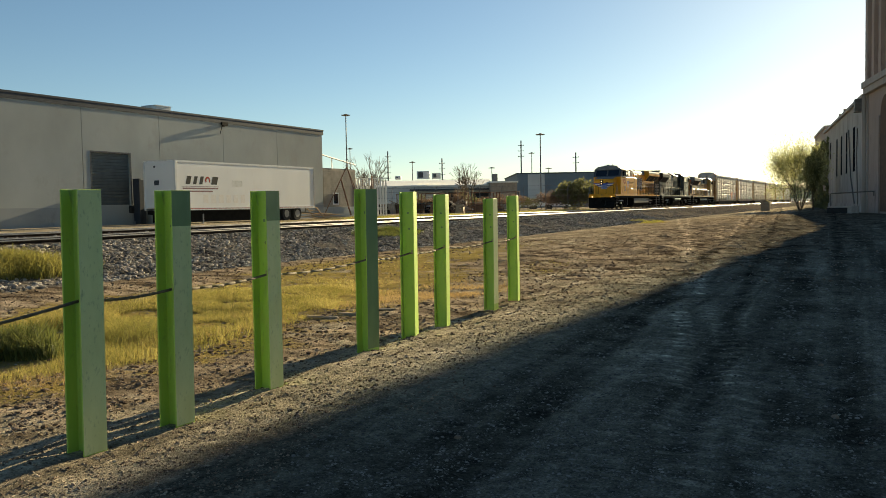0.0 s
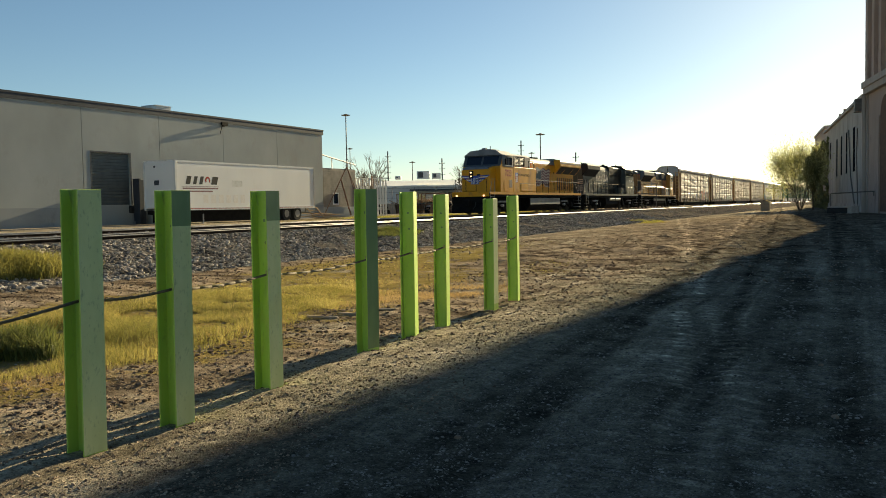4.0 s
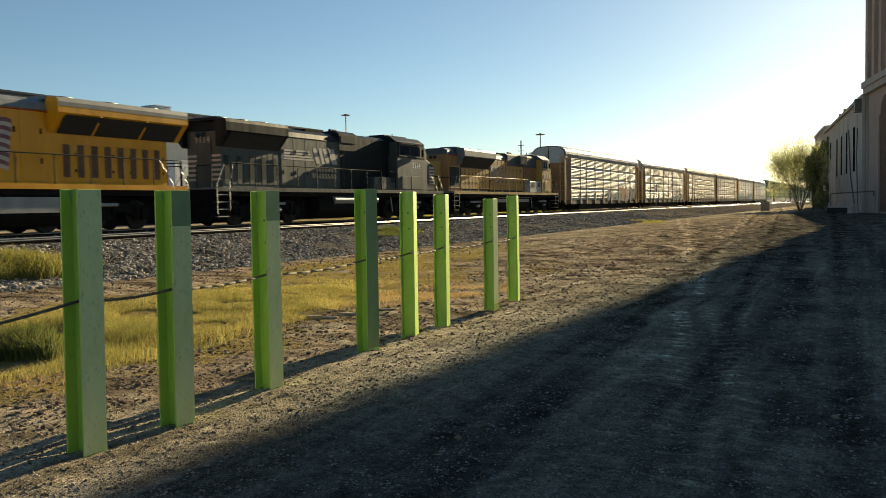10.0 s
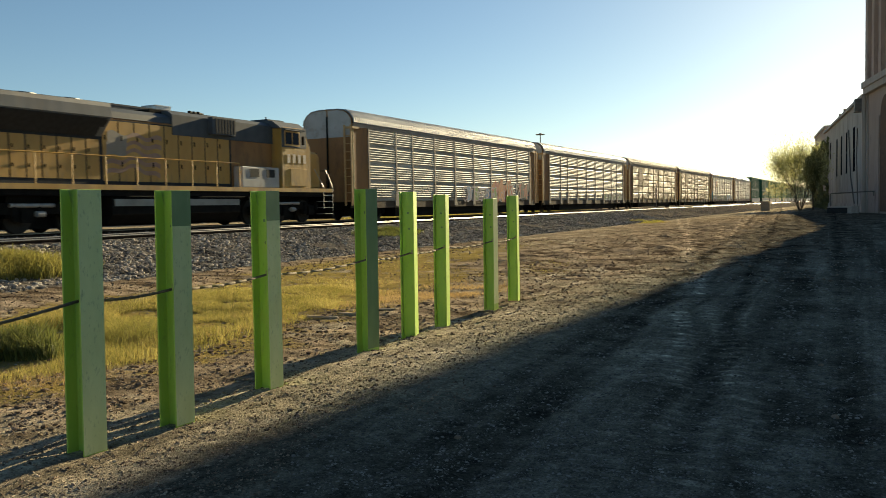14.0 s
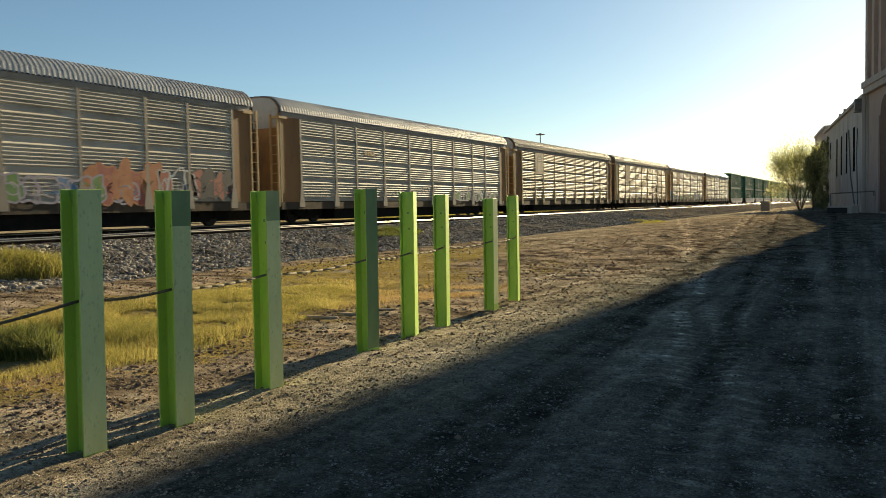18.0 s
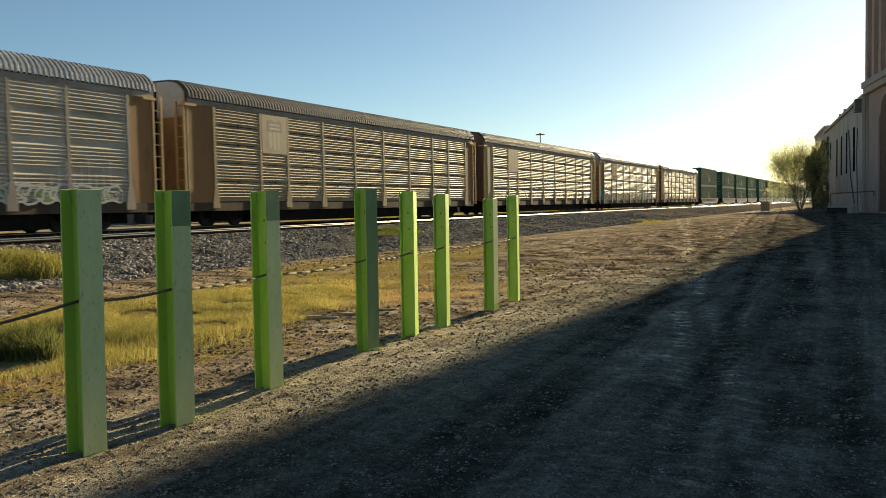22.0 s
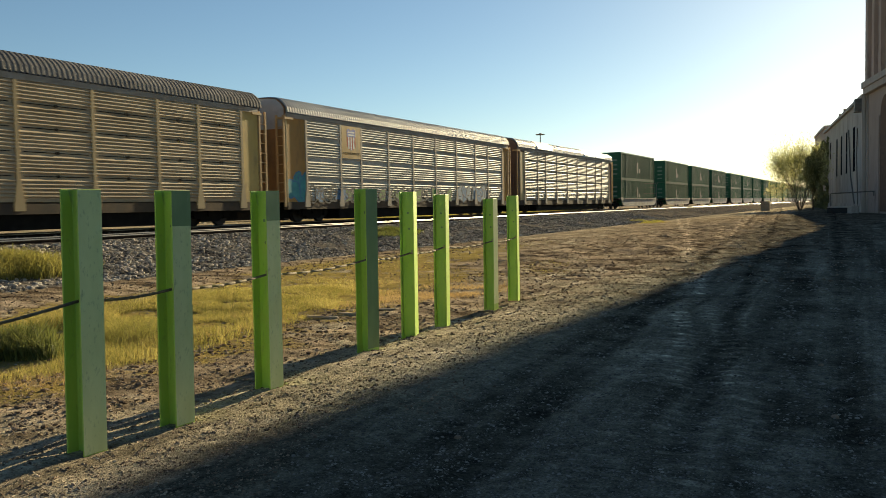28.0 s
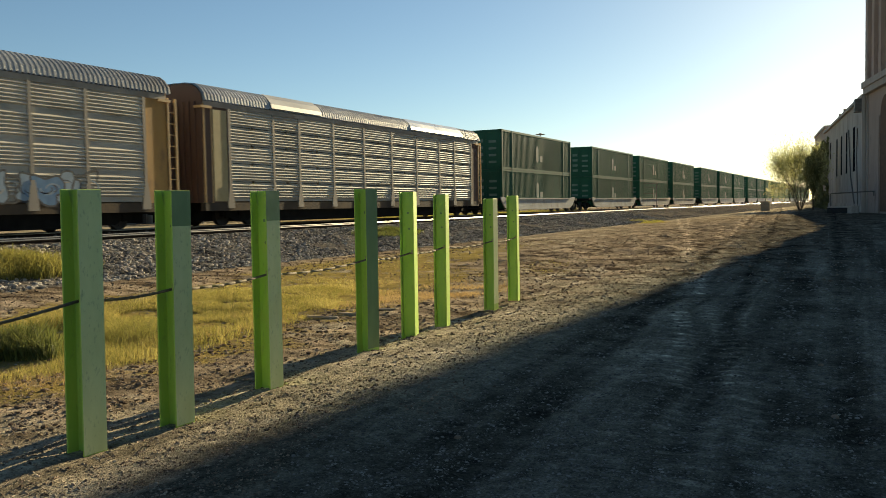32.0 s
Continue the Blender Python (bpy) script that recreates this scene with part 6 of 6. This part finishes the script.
for k in range(7):
    part("fin", Shape().box(-1.25, -1.275, 7.65 + 0.18 * k, 7.73 + 0.18 * k, 3.8, 4.4), M["grille"], third)
bx = part("blower_box", Shape().box(-1.45, -0.95, 4.95, 7.5, 1.58, 2.5), M["well"], third, "pale grey blower box", bevel=0.05)
for k in range(2):
    part("louvre", Shape().box(-1.455, -1.462, 5.3 + 1.1 * k, 5.9 + 1.1 * k, 2.05, 2.4), M["grille"], bx)
railing(third, -1.47, 7.7, 20.3, 1.58, 2.6, 1.35, M["tan"])
part("front_hatch", Shape().box(-1.5, -1.52, 2.9, 4.2, 1.7, 2.5), M["tan"], third, bevel=0.01)
for k in range(4):
    part("number_mark", Shape().box(-1.507, -1.512, 3.0 + 0.4 * k, 3.22 + 0.4 * k, 2.75, 3.15), M["paleprint"], third, "worn illegible number")
part("tank_panel", Shape().box(-1.385, -1.42, 7.7, 14.3, 0.85, 1.1), M["tankgrey"], third)
for y in (8.5, 12.2):
    part("air_tank", Shape().tube((-1.3, y - 1.2, 1.3), (-1.3, y + 1.4, 1.3), 0.13, n=12), M["tankgrey"], third)
train.append((132.5, 180, third, L3))

# ---- autoracks ----
CAR = 28.55
POSTY = [2.45, 5.36, 7.28, 10.1, 12.95, 15.84, 18.76, 21.7, 23.84, 26.4]


def ridged(w, z0=1.0, z1=4.8, groups=4, ridges=6, flat=0.17, material="galv"):
    """A pressed side sheet: groups of horizontal ridges with flats between."""
    o = [(-0.05, z0)]
    step = (z1 - z0) / groups
    for g in range(groups):
        b = z0 + g * step
        o.append((0.0, b + 0.002))
        for r in range(ridges):
            q = b + flat + r * (step - flat - 0.02) / ridges
            h = (step - flat - 0.02) / ridges
            o += [(0.0, q), (0.034, q + h * 0.26), (0.04, q + h * 0.46), (0.03, q + h * 0.64), (0.0, q + h * 0.93)]
    o += [(0.0, z1), (-0.05, z1)]
    return Shape().prism(o, 0, w).mesh("side_panel", M[material])


PANELS = {round(b - a, 2): None for a, b in zip(POSTY, POSTY[1:])}
for k in PANELS:
    PANELS[k] = (ridged(k - 0.16), ridged(k - 0.16, 1.0, 4.8, 5, 5, 0.13, "galvdark"), ridged(k - 0.16, 1.0, 4.8, 4, 6, 0.18), ridged(k - 0.16, 1.0, 4.8, 5, 5, 0.13), Shape().box(0, 0.008, 0.12, k - 0.3, -0.012, 0.012).box(0.008, 0.03, k / 2 - 0.14, k / 2 - 0.02, -0.045, 0.045).mesh("slot", M["under"]))


def roof_mesh(material):
    """An arched roof of cross corrugations."""
    half = [(1.58, 5.0), (1.53, 5.25), (1.34, 5.5), (1.08, 5.68), (0.6, 5.75)]
    sec = half + [(0.0, 5.76)] + [(-x, z) for x, z in reversed(half)]
    s, y, n = Shape(), 0.95, len(sec)
    rows = []
    while y < 27.55:
        rows += [(y, 0.0), (y + 0.06, 0.0), (y + 0.1, 0.045), (y + 0.16, 0.045)]
        y += 0.2
    for yy, up in rows:
        s.v += [(x * (1 + up * 0.5), yy, z + up) for x, z in sec]
    s.f = [(j * n + i, j * n + i + 1, (j + 1) * n + i + 1, (j + 1) * n + i) for j in range(len(rows) - 1) for i in range(n - 1)]
    return s.mesh("roof", material, fix=False)


ROOFS = {k: roof_mesh(M[k]) for k in ("galvroof", "darkroof")}
FOOT = Shape().box(0, 0.078, -0.07, 0.07, 1.7, 4.8).prism([(-0.2, 0.72), (0.2, 0.72), (0.2, 0.9), (0.07, 1.7), (-0.07, 1.7), (-0.2, 0.9)], 0, 0.09, "x")
POSTM = {k: FOOT.mesh("post", M[k]) for k in ("postpaint", "greypost")}
RUNG = Shape().tube((-0.2, 0, 0), (0.2, 0, 0), 0.024, n=5).mesh("rung", M["ladder"])


def ladder(parent, x, y, z0, z1, along):
    """A ladder whose rungs run along x or y."""
    l = part("ladder", Shape().box(x - 0.04, x + 0.04, y - 0.04, y + 0.04, z0, z1), M["ladder"], parent, "yellow end ladder")
    dx, dy = (0.4, 0) if along == "x" else (0, 0.4)
    part("stile", Shape().box(x + dx - 0.04, x + dx + 0.04, y + dy - 0.04, y + dy + 0.04, z0, z1), M["ladder"], l)
    turn = 0 if along == "x" else 90
    for k in range(int((z1 - z0) / 0.42)):
        part("rung", RUNG, None, l, at=pose(x + dx / 2, y + dy / 2, z0 + 0.25 + 0.42 * k, 0, 0, turn))


def ribbon(s, x, pts, w):
    """A flat painted stroke along (y, z) points."""
    k, n = len(s.v), len(pts)
    for i, (a, b) in enumerate(pts):
        (p, q), (c, d) = pts[max(0, i - 1)], pts[min(n - 1, i + 1)]
        l = math.hypot(c - p, d - q) or 1.0
        u, v = -(d - q) / l * w, (c - p) / l * w
        s.v += [(x, a + u, b + v), (x, a - u, b - v)]
    s.f += [(k + 2 * i, k + 2 * i + 2, k + 2 * i + 3, k + 2 * i + 1) for i in range(n - 1)]
    return s


def graffiti(car, y0, y1, z0, z1, inks, edge, seed, label, x=1.5775):
    """A row of swollen sprayed shapes with outlines and strokes, illegible."""
    r = random.Random(seed)
    y, k = y0, 0
    while y < y1:
        w = r.uniform(0.5, 0.95)
        h = (z1 - z0) * r.uniform(0.75, 1.0)
        cy, cz = y + w / 2, z0 + h / 2
        p1, p2, p3 = r.random() * 6, r.random() * 6, r.uniform(0.1, 0.26)
        o = []
        for i in range(28):
            a = 6.2832 * i / 28
            g = 1 + p3 * math.sin(3 * a + p1) + 0.12 * math.sin(5 * a + p2)
            o.append((cy + 0.58 * w * g * math.copysign(abs(math.cos(a)) ** 0.7, math.cos(a)), max(z0 - 0.2, cz + 0.5 * h * g * math.copysign(abs(math.sin(a)) ** 0.7, math.sin(a)))))
        q = x + 0.0004 * (k % 3)
        ink = inks[k % len(inks)]
        if ink == "galv":
            blob = part("graffiti", ribbon(Shape(), q + 0.0002, o + o[:1], 0.04), M[edge], car, label)
        else:
            blob = part("graffiti", Shape().prism(o, q - 0.0015, q, "x"), M[ink], car, label)
            part("outline", ribbon(Shape(), q + 0.0002, o + o[:1], 0.034), M[edge], blob)
        n = r.randint(2, 5)
        for j in range(n):
            a0, rr = r.random() * 6, r.uniform(0.12, 0.3)
            c = [(cy + (rr + 0.1) * w * math.cos(a0 + 0.35 * i) + 0.1 * w * (j - 1), cz + rr * h * math.sin(a0 + 0.35 * i)) for i in range(r.randint(5, 10))]
            part("stroke", ribbon(Shape(), q + 0.0004, c, r.uniform(0.012, 0.03)), M[edge if j % 2 == 0 else inks[(k + 1) % len(inks)]], blob)
        y += w * r.uniform(0.75, 0.95)
        k += 1


def autorack(a, roof, posts, end, style, label, panel="orange"):
    c = thing("autorack", (0, 0, 0), label, "railcar", "autorack railcars")
    part("body", Shape().box(-1.5, 1.45, 1.2, 27.4, 0.95, 4.95), M["sill"], c)
    part("roof", ROOFS[roof], None, c)
    part("roof_liner", Shape().prism([(-1.5, 4.95), (-1.2, 5.3), (-0.6, 5.55), (0.6, 5.55), (1.2, 5.3), (1.5, 4.95)], 1.0, 27.5), M["darkroof"], c)
    part("top_chord", Shape().box(1.45, 1.572, 1.0, 27.5, 4.8, 5.0), M["greypost"], c)
    part("side_sill", Shape().box(1.3, 1.545, 0.95, 27.6, 0.62, 0.95), M["sill"], c)
    part("center_sill", Shape().box(-0.5, 0.5, 0.7, 27.9, 0.55, 0.95), M["under"], c)
    # two added dark blocks fill the space below the car, for its shade
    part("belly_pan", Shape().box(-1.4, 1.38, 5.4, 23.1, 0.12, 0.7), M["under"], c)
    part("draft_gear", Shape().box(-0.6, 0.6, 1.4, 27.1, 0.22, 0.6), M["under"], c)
    for i, (y0, y1) in enumerate(zip(POSTY, POSTY[1:])):
        part("side_panel", PANELS[round(y1 - y0, 2)][style], None, c, at=(1.534, y0 + 0.08, 0))
        for k in range(1, 5 if style in (1, 3) else 0):
            part("slot", PANELS[round(y1 - y0, 2)][4], None, c, "dark slot with a latch", at=(1.541, y0 + 0.08, 1.0 + 0.76 * k + 0.06))
    for y in POSTY:
        part("post", POSTM[posts], None, c, at=(1.5, y, 0))
    for y0, y1 in ((1.05, 2.36), (26.5, 27.5)):
        part("end_panel", Shape().box(1.45, 1.53, y0, y1, 0.96, 4.8), M[panel], c)
    for y, d in ((0.98, -1), (27.52, 1)):
        e = part("end_door", Shape().prism([(-1.45, 0.95), (-1.5, 5.0), (-1.49, 5.25), (-1.31, 5.48), (-1.05, 5.66), (-0.6, 5.73), (0.6, 5.73), (1.05, 5.66), (1.31, 5.48), (1.49, 5.25), (1.5, 5.0), (1.45, 0.95)], min(y, y + 0.06 * d), max(y, y + 0.06 * d)), M["orange"] if end == "orange" else M["brown"], c)
        if end == "orange":
            part("door_top", Shape().prism([(-1.42, 4.3), (-1.46, 5.2), (-1.28, 5.45), (-1.03, 5.63), (-0.6, 5.7), (-0.05, 5.7), (-0.05, 4.3)], min(y + 0.062 * d, y + 0.08 * d), max(y + 0.062 * d, y + 0.08 * d)), M["well"], e, "pale grey upper door panel")
            part("door_top", Shape().prism([(1.42, 4.3), (1.46, 5.2), (1.28, 5.45), (1.03, 5.63), (0.6, 5.7), (0.05, 5.7), (0.05, 4.3)], min(y + 0.062 * d, y + 0.08 * d), max(y + 0.062 * d, y + 0.08 * d)), M["well"], e, "pale grey upper door panel")
            part("door_bar", Shape().box(-0.04, 0.04, min(y + 0.07 * d, y + 0.13 * d), max(y + 0.07 * d, y + 0.13 * d), 1.0, 5.4), M["under"], e)
        else:
            for k in range(9):
                part("door_rib", Shape().box(-1.35 + 0.31 * k, -1.27 + 0.31 * k, min(y + 0.062 * d, y + 0.13 * d), max(y + 0.062 * d, y + 0.13 * d), 1.0, 5.0), M["brown"], e)
    ladder(c, 1.5, 1.02, 0.75, 4.9, "y") if end != "orange" else ladder(c, 1.1, 0.82, 0.75, 4.9, "x")
    ladder(c, 1.52, 27.62, 0.75, 4.9, "y")
    if end == "orange":
        part("corner_stile", Shape().box(1.46, 1.54, 0.94, 1.02, 0.8, 4.85), M["pad"], c, "pale corner stile")
    for q in (0.8, 27.1):
        part("corner_bracket", Shape().box(1.2, 1.6, q, q + 0.62, 4.72, 4.82), M["ladder"], c)
    for y in (3.6, 24.9):
        truck(c, y, (-0.88, 0.88), 0.42, FRAME)
    coupler(c, 0.25, 1)
    coupler(c, 28.3, -1)
    part("brake_rigging", Shape().tube((1.2, 8, 0.55), (1.2, 12, 0.55), 0.05).box(0.9, 1.3, 12, 13, 0.35, 0.68).tube((1.1, 16, 0.5), (1.1, 18.2, 0.5), 0.16), M["under"], c)
    train.append((a, 0, c, 0))
    return c


racks = []
A0 = 154.85
RACK_LABEL = "tall galvanised autorack railcar with ridged sides and "
racks.append(autorack(A0, "galvroof", "greypost", "orange", 0, RACK_LABEL + "spray paint"))
racks.append(autorack(A0 + CAR * 1.005, "galvroof", "greypost", "orange", 0, RACK_LABEL + "orange ends"))
racks.append(autorack(A0 + CAR * 2, "darkroof", "postpaint", "orange", 1, RACK_LABEL + "an emblem board"))
racks.append(autorack(A0 + CAR * 3, "darkroof", "postpaint", "brown", 1, RACK_LABEL + "a pale end pad", "gold"))
racks.append(autorack(A0 + CAR * 4, "galvroof", "greypost", "orange", 2, RACK_LABEL + "a yellow emblem board", "amber"))
racks.append(autorack(A0 + CAR * 5, "galvroof", "greypost", "brown", 3, RACK_LABEL + "brown ribbed ends", "brown"))
graffiti(racks[0], 14.2, 20.3, 0.98, 1.95, ("galv", "gblue", "galv", "ggreen", "galv"), "glilac", 3, "faded lilac and blue sprayed shape")
graffiti(racks[0], 18.9, 21.6, 0.98, 2.5, ("gorange", "gred"), "gorange", 4, "orange sprayed shape with pale outline")
graffiti(racks[0], 21.75, 23.8, 1.0, 2.3, ("gblack", "gred", "galv"), "gwhite", 14, "dark sprayed shape with white outline")
graffiti(racks[0], 23.85, 25.9, 1.1, 2.25, ("gred", "gblack"), "gblack", 6, "red and black sprayed shape")
graffiti(racks[1], 19.0, 25.8, 1.0, 1.6, ("ggreen", "galv", "galv"), "gwhite", 5, "thin green and white sprayed shape")
graffiti(racks[4], 2.7, 5.2, 0.98, 1.75, ("galv", "gblue", "galv"), "gblack", 8, "blue sprayed shape")
graffiti(racks[4], 5.5, 10.0, 0.98, 1.7, ("ggreen", "galv", "galv"), "gblack", 9, "green sprayed shape")
graffiti(racks[4], 10.3, 17.5, 0.98, 1.75, ("galv", "ggreen", "galv"), "gblack", 10, "dull green sprayed shape")
graffiti(racks[4], 18.9, 23.7, 0.98, 2.0, ("gsky", "gblue", "gsky", "galv"), "gblack", 12, "pale blue sprayed shape with black outline")
graffiti(racks[4], 1.15, 2.2, 1.0, 2.6, ("gteal", "gteal"), "gblue", 15, "teal sprayed splash on the end panel", 1.532)
for i in range(4):
    part("worn_mark", Shape().box(1.576, 1.578, 8.05 + 0.27 * i, 8.24 + 0.27 * i, 3.38, 3.6), M["ladder"], racks[1], "yellow illegible marking")
for i in range(9):
    part("drip", Shape().box(1.5765, 1.5785, 23.1 + 0.3 * i, 23.13 + 0.3 * i, 1.5, 2.0 + 0.2 * (i % 3)), M["gwhite"], racks[1], "white paint drip")
for i, (z0, z1, m) in ((2, (3.1, 4.78, "board")), (3, (3.1, 4.78, "board")), (4, (3.15, 4.78, "tan"))):
    part("emblem_board", Shape().box(1.55, 1.579, 5.45, 7.19, z0, z1), M[m], racks[i], "flat painted board")
    if i != 3:
        shield(racks[i], 1.5795, 6.32, 4.15 if i == 4 else 3.95, 0.8 if i == 4 else 1.0, ("blue", "red", "white") if i == 4 else ("faintblue", "board", "paleprint"))
letters("slogan", "BUILDING AMERICA", 0.17, M["under"], racks[4], Matrix.Translation((1.581, 6.32, 3.4)) @ FACE_X, "dark painted slogan")
part("end_pad", Shape().box(1.53, 1.56, 1.5, 2.3, 1.0, 4.7), M["pad"], racks[3], "pale yellow end pad")
part("end_pad", Shape().box(1.53, 1.56, 1.5, 2.3, 1.0, 4.7), M["pad"], racks[5], "pale end pad")
SHEET = [(1.65, 5.09), (1.61, 5.28), (1.4, 5.54), (1.1, 5.75), (1.08, 5.72), (1.37, 5.5), (1.58, 5.25), (1.62, 5.07)]
part("new_roof_sheet", Shape().prism(SHEET, 18.0, 25.0), M["newroof"], racks[5], "bright new roof sheet")
part("roof_patch", Shape().prism(SHEET, 5.2, 9.0), M["galvroof"], racks[5], "plain patch sheet on the roof")

# ---- stacked containers in well cars ----
W, BL, BH = 1.295, 16.15, 2.9


def box_side():
    s, y = Shape(), 0.18
    o = [(0.0, -0.04)]
    while y < BL - 0.4:
        o += [(y, 0.0), (y + 0.1, 0.0), (y + 0.13, -0.035), (y + 0.23, -0.035)]
        y += 0.26
    o += [(BL, 0.0), (BL, -0.05), (0, -0.05)]
    return Shape().prism([(b, a) for a, b in o], 0.14, BH - 0.14, "z").mesh("side_wall", M["contgreen"])


SIDE_WALL = box_side()


def container(i, low):
    c = thing("freight_container", (0, 0, 0), "dark green corrugated freight container " + ("in a well car" if low else "stacked on another"), "container", "freight containers")
    part("side_wall", SIDE_WALL, None, c, at=(W, 0, 0))
    part("shell", Shape().box(-W, W - 0.06, 0.03, BL - 0.03, 0.05, BH - 0.05), M["contgreen"], c)
    for s in (-1, 1):
        part("side_rail", Shape().box(s * W - 0.03, s * W + 0.012, 0, BL, 0, 0.15).box(s * W - 0.03, s * W + 0.012, 0, BL, BH - 0.14, BH), M["contgreen"], c)
        for y in (0, 2.0, BL - 2.15, BL - 0.15):
            part("corner_post", Shape().box(s * W - 0.02, s * W + 0.02, y, y + 0.15, 0, BH), M["contgreen"], c)
    part("roof", Shape().box(-W, W, 0, BL, BH - 0.03, BH + 0.005), M["contgreen"], c)
    e = part("end_frame", Shape().box(-W, W, -0.01, 0.04, 0, 0.2).box(-W, W, -0.01, 0.04, BH - 0.2, BH).box(-W, -W + 0.15, -0.01, 0.04, 0, BH).box(W - 0.15, W, -0.01, 0.04, 0, BH).box(-0.05, 0.05, -0.01, 0.04, 0.2, BH - 0.2), M["contgreen"], c)
    for k in range(4):
        part("end_mark", Shape().box(-0.8 + 0.1 * (i % 3), -0.2, 0.018, 0.026, 0.5 + 0.5 * k, 0.72 + 0.5 * k).box(0.25, 0.85, 0.018, 0.026, 0.45 + 0.5 * k, 0.62 + 0.5 * k), M["contmark"], e, "pale illegible marking")
    part("side_mark", Shape().prism([(7.2, 0.9), (7.5, 0.7), (7.8, 0.9), (7.8, 1.8), (7.5, 2.1), (7.2, 1.8)], W + 0.004, W + 0.01, "x").box(W + 0.004, W + 0.01, 8.1, 8.7, 0.8, 1.3), M["contmark"], c, "faint pale emblem")
    return c


def well_unit(car, y0):
    """One well: deep side sills and end platforms."""
    for s in (-1, 1):
        o = [(y0 - 0.6, 1.25), (y0 - 0.2, 1.25), (y0 + 0.9, 1.1), (y0 + 15.3, 1.1), (y0 + 16.3, 1.25), (y0 + 16.8, 1.25), (y0 + 16.8, 1.05), (y0 + 16.0, 0.45), (y0 + 15.2, 0.3), (y0 + 0.9, 0.3), (y0 + 0.1, 0.45), (y0 - 0.6, 1.05)]
        w = part("well_side", Shape().prism(o, s * 1.42 - 0.04, s * 1.42 + 0.04, "x"), M["well"], car, "pale grey well side")
        part("sill_lip", Shape().box(s * 1.42 - 0.09, s * 1.42 + 0.09, y0 + 0.9, y0 + 15.3, 1.08, 1.16).box(s * 1.42 - 0.09, s * 1.42 + 0.09, y0 + 0.9, y0 + 15.3, 0.28, 0.36), M["well"], w)
    part("well_floor", Shape().box(-1.4, 1.4, y0 + 0.9, y0 + 15.3, 0.3, 0.38), M["under"], car)
    part("end_platform", Shape().box(-1.4, 1.4, y0 - 1.5, y0 - 0.05, 0.95, 1.15).box(-1.4, 1.4, y0 + 16.2, y0 + 17.6, 0.95, 1.15), M["under"], car)


def well_car(a, starts):
    c = thing("well_car", (0, 0, 0), "articulated pale grey well car for stacked containers", "railcar", "well cars")
    for y in starts:
        well_unit(c, y)
    ends = [starts[0] - 1.3] + [(p + BL + q) / 2 for p, q in zip(starts, starts[1:])] + [starts[-1] + BL + 1.3]
    for y in ends:
        truck(c, y, (-0.88, 0.88), 0.42, FRAME)
    part("draw_bar", Shape().box(-0.2, 0.2, ends[0] - 1.9, ends[0], 0.7, 1.0).box(-0.2, 0.2, ends[-1], ends[-1] + 1.9, 0.7, 1.0), M["under"], c)
    train.append((a, 0, c, 0))


STACKS = []
well_car(330.0, [0.0])
STACKS.append(330.0)
for g in range(6):
    s0 = 353.0 + 61.8 * g
    well_car(s0, [0.0, 19.4, 38.8])
    STACKS += [s0, s0 + 19.4, s0 + 38.8]
low, high = container(0, True), container(1, False)
for i, s in enumerate(STACKS):
    a = low if i == 0 else copy_thing(low, Matrix.Identity(4))
    b = high if i == 0 else copy_thing(high, Matrix.Identity(4))
    train.append((s, 0, a, "low"))
    train.append((s, 0, b, "high"))


def motions():
    ts = list(range(0, 33))
    far = [run(t) for t in ts]
    for a, turn, ob, l in train:
        z = RAIL + (0.38 if l == "low" else 0.38 + BH + 0.02 if l == "high" else 0.0)
        extra = l if turn else 0.0
        walk(ob, [(t, pose(TRACK, a + extra - d, z, 0, 0, turn)) for t, d in zip(ts, far)])
    backward = {ob for a, turn, ob, l in train if turn}
    for r, both in wheels.items():
        for sign in (1, -1):
            sets = [w for w in both if (w.parent.parent in backward) == (sign < 0)]
            if not sets:
                continue
            step = 0.08
            walk(sets[0], [(k * step, Matrix.Rotation(sign * run(k * step) / r, 4, "X")) for k in range(int(32 / step) + 1)])
            keyed = sets[0].animation_data
            for w in sets[1:]:
                w.rotation_mode = "QUATERNION"
                w.animation_data_create()
                w.animation_data.action = keyed.action
                w.animation_data.action_slot = keyed.action_slot


motions()
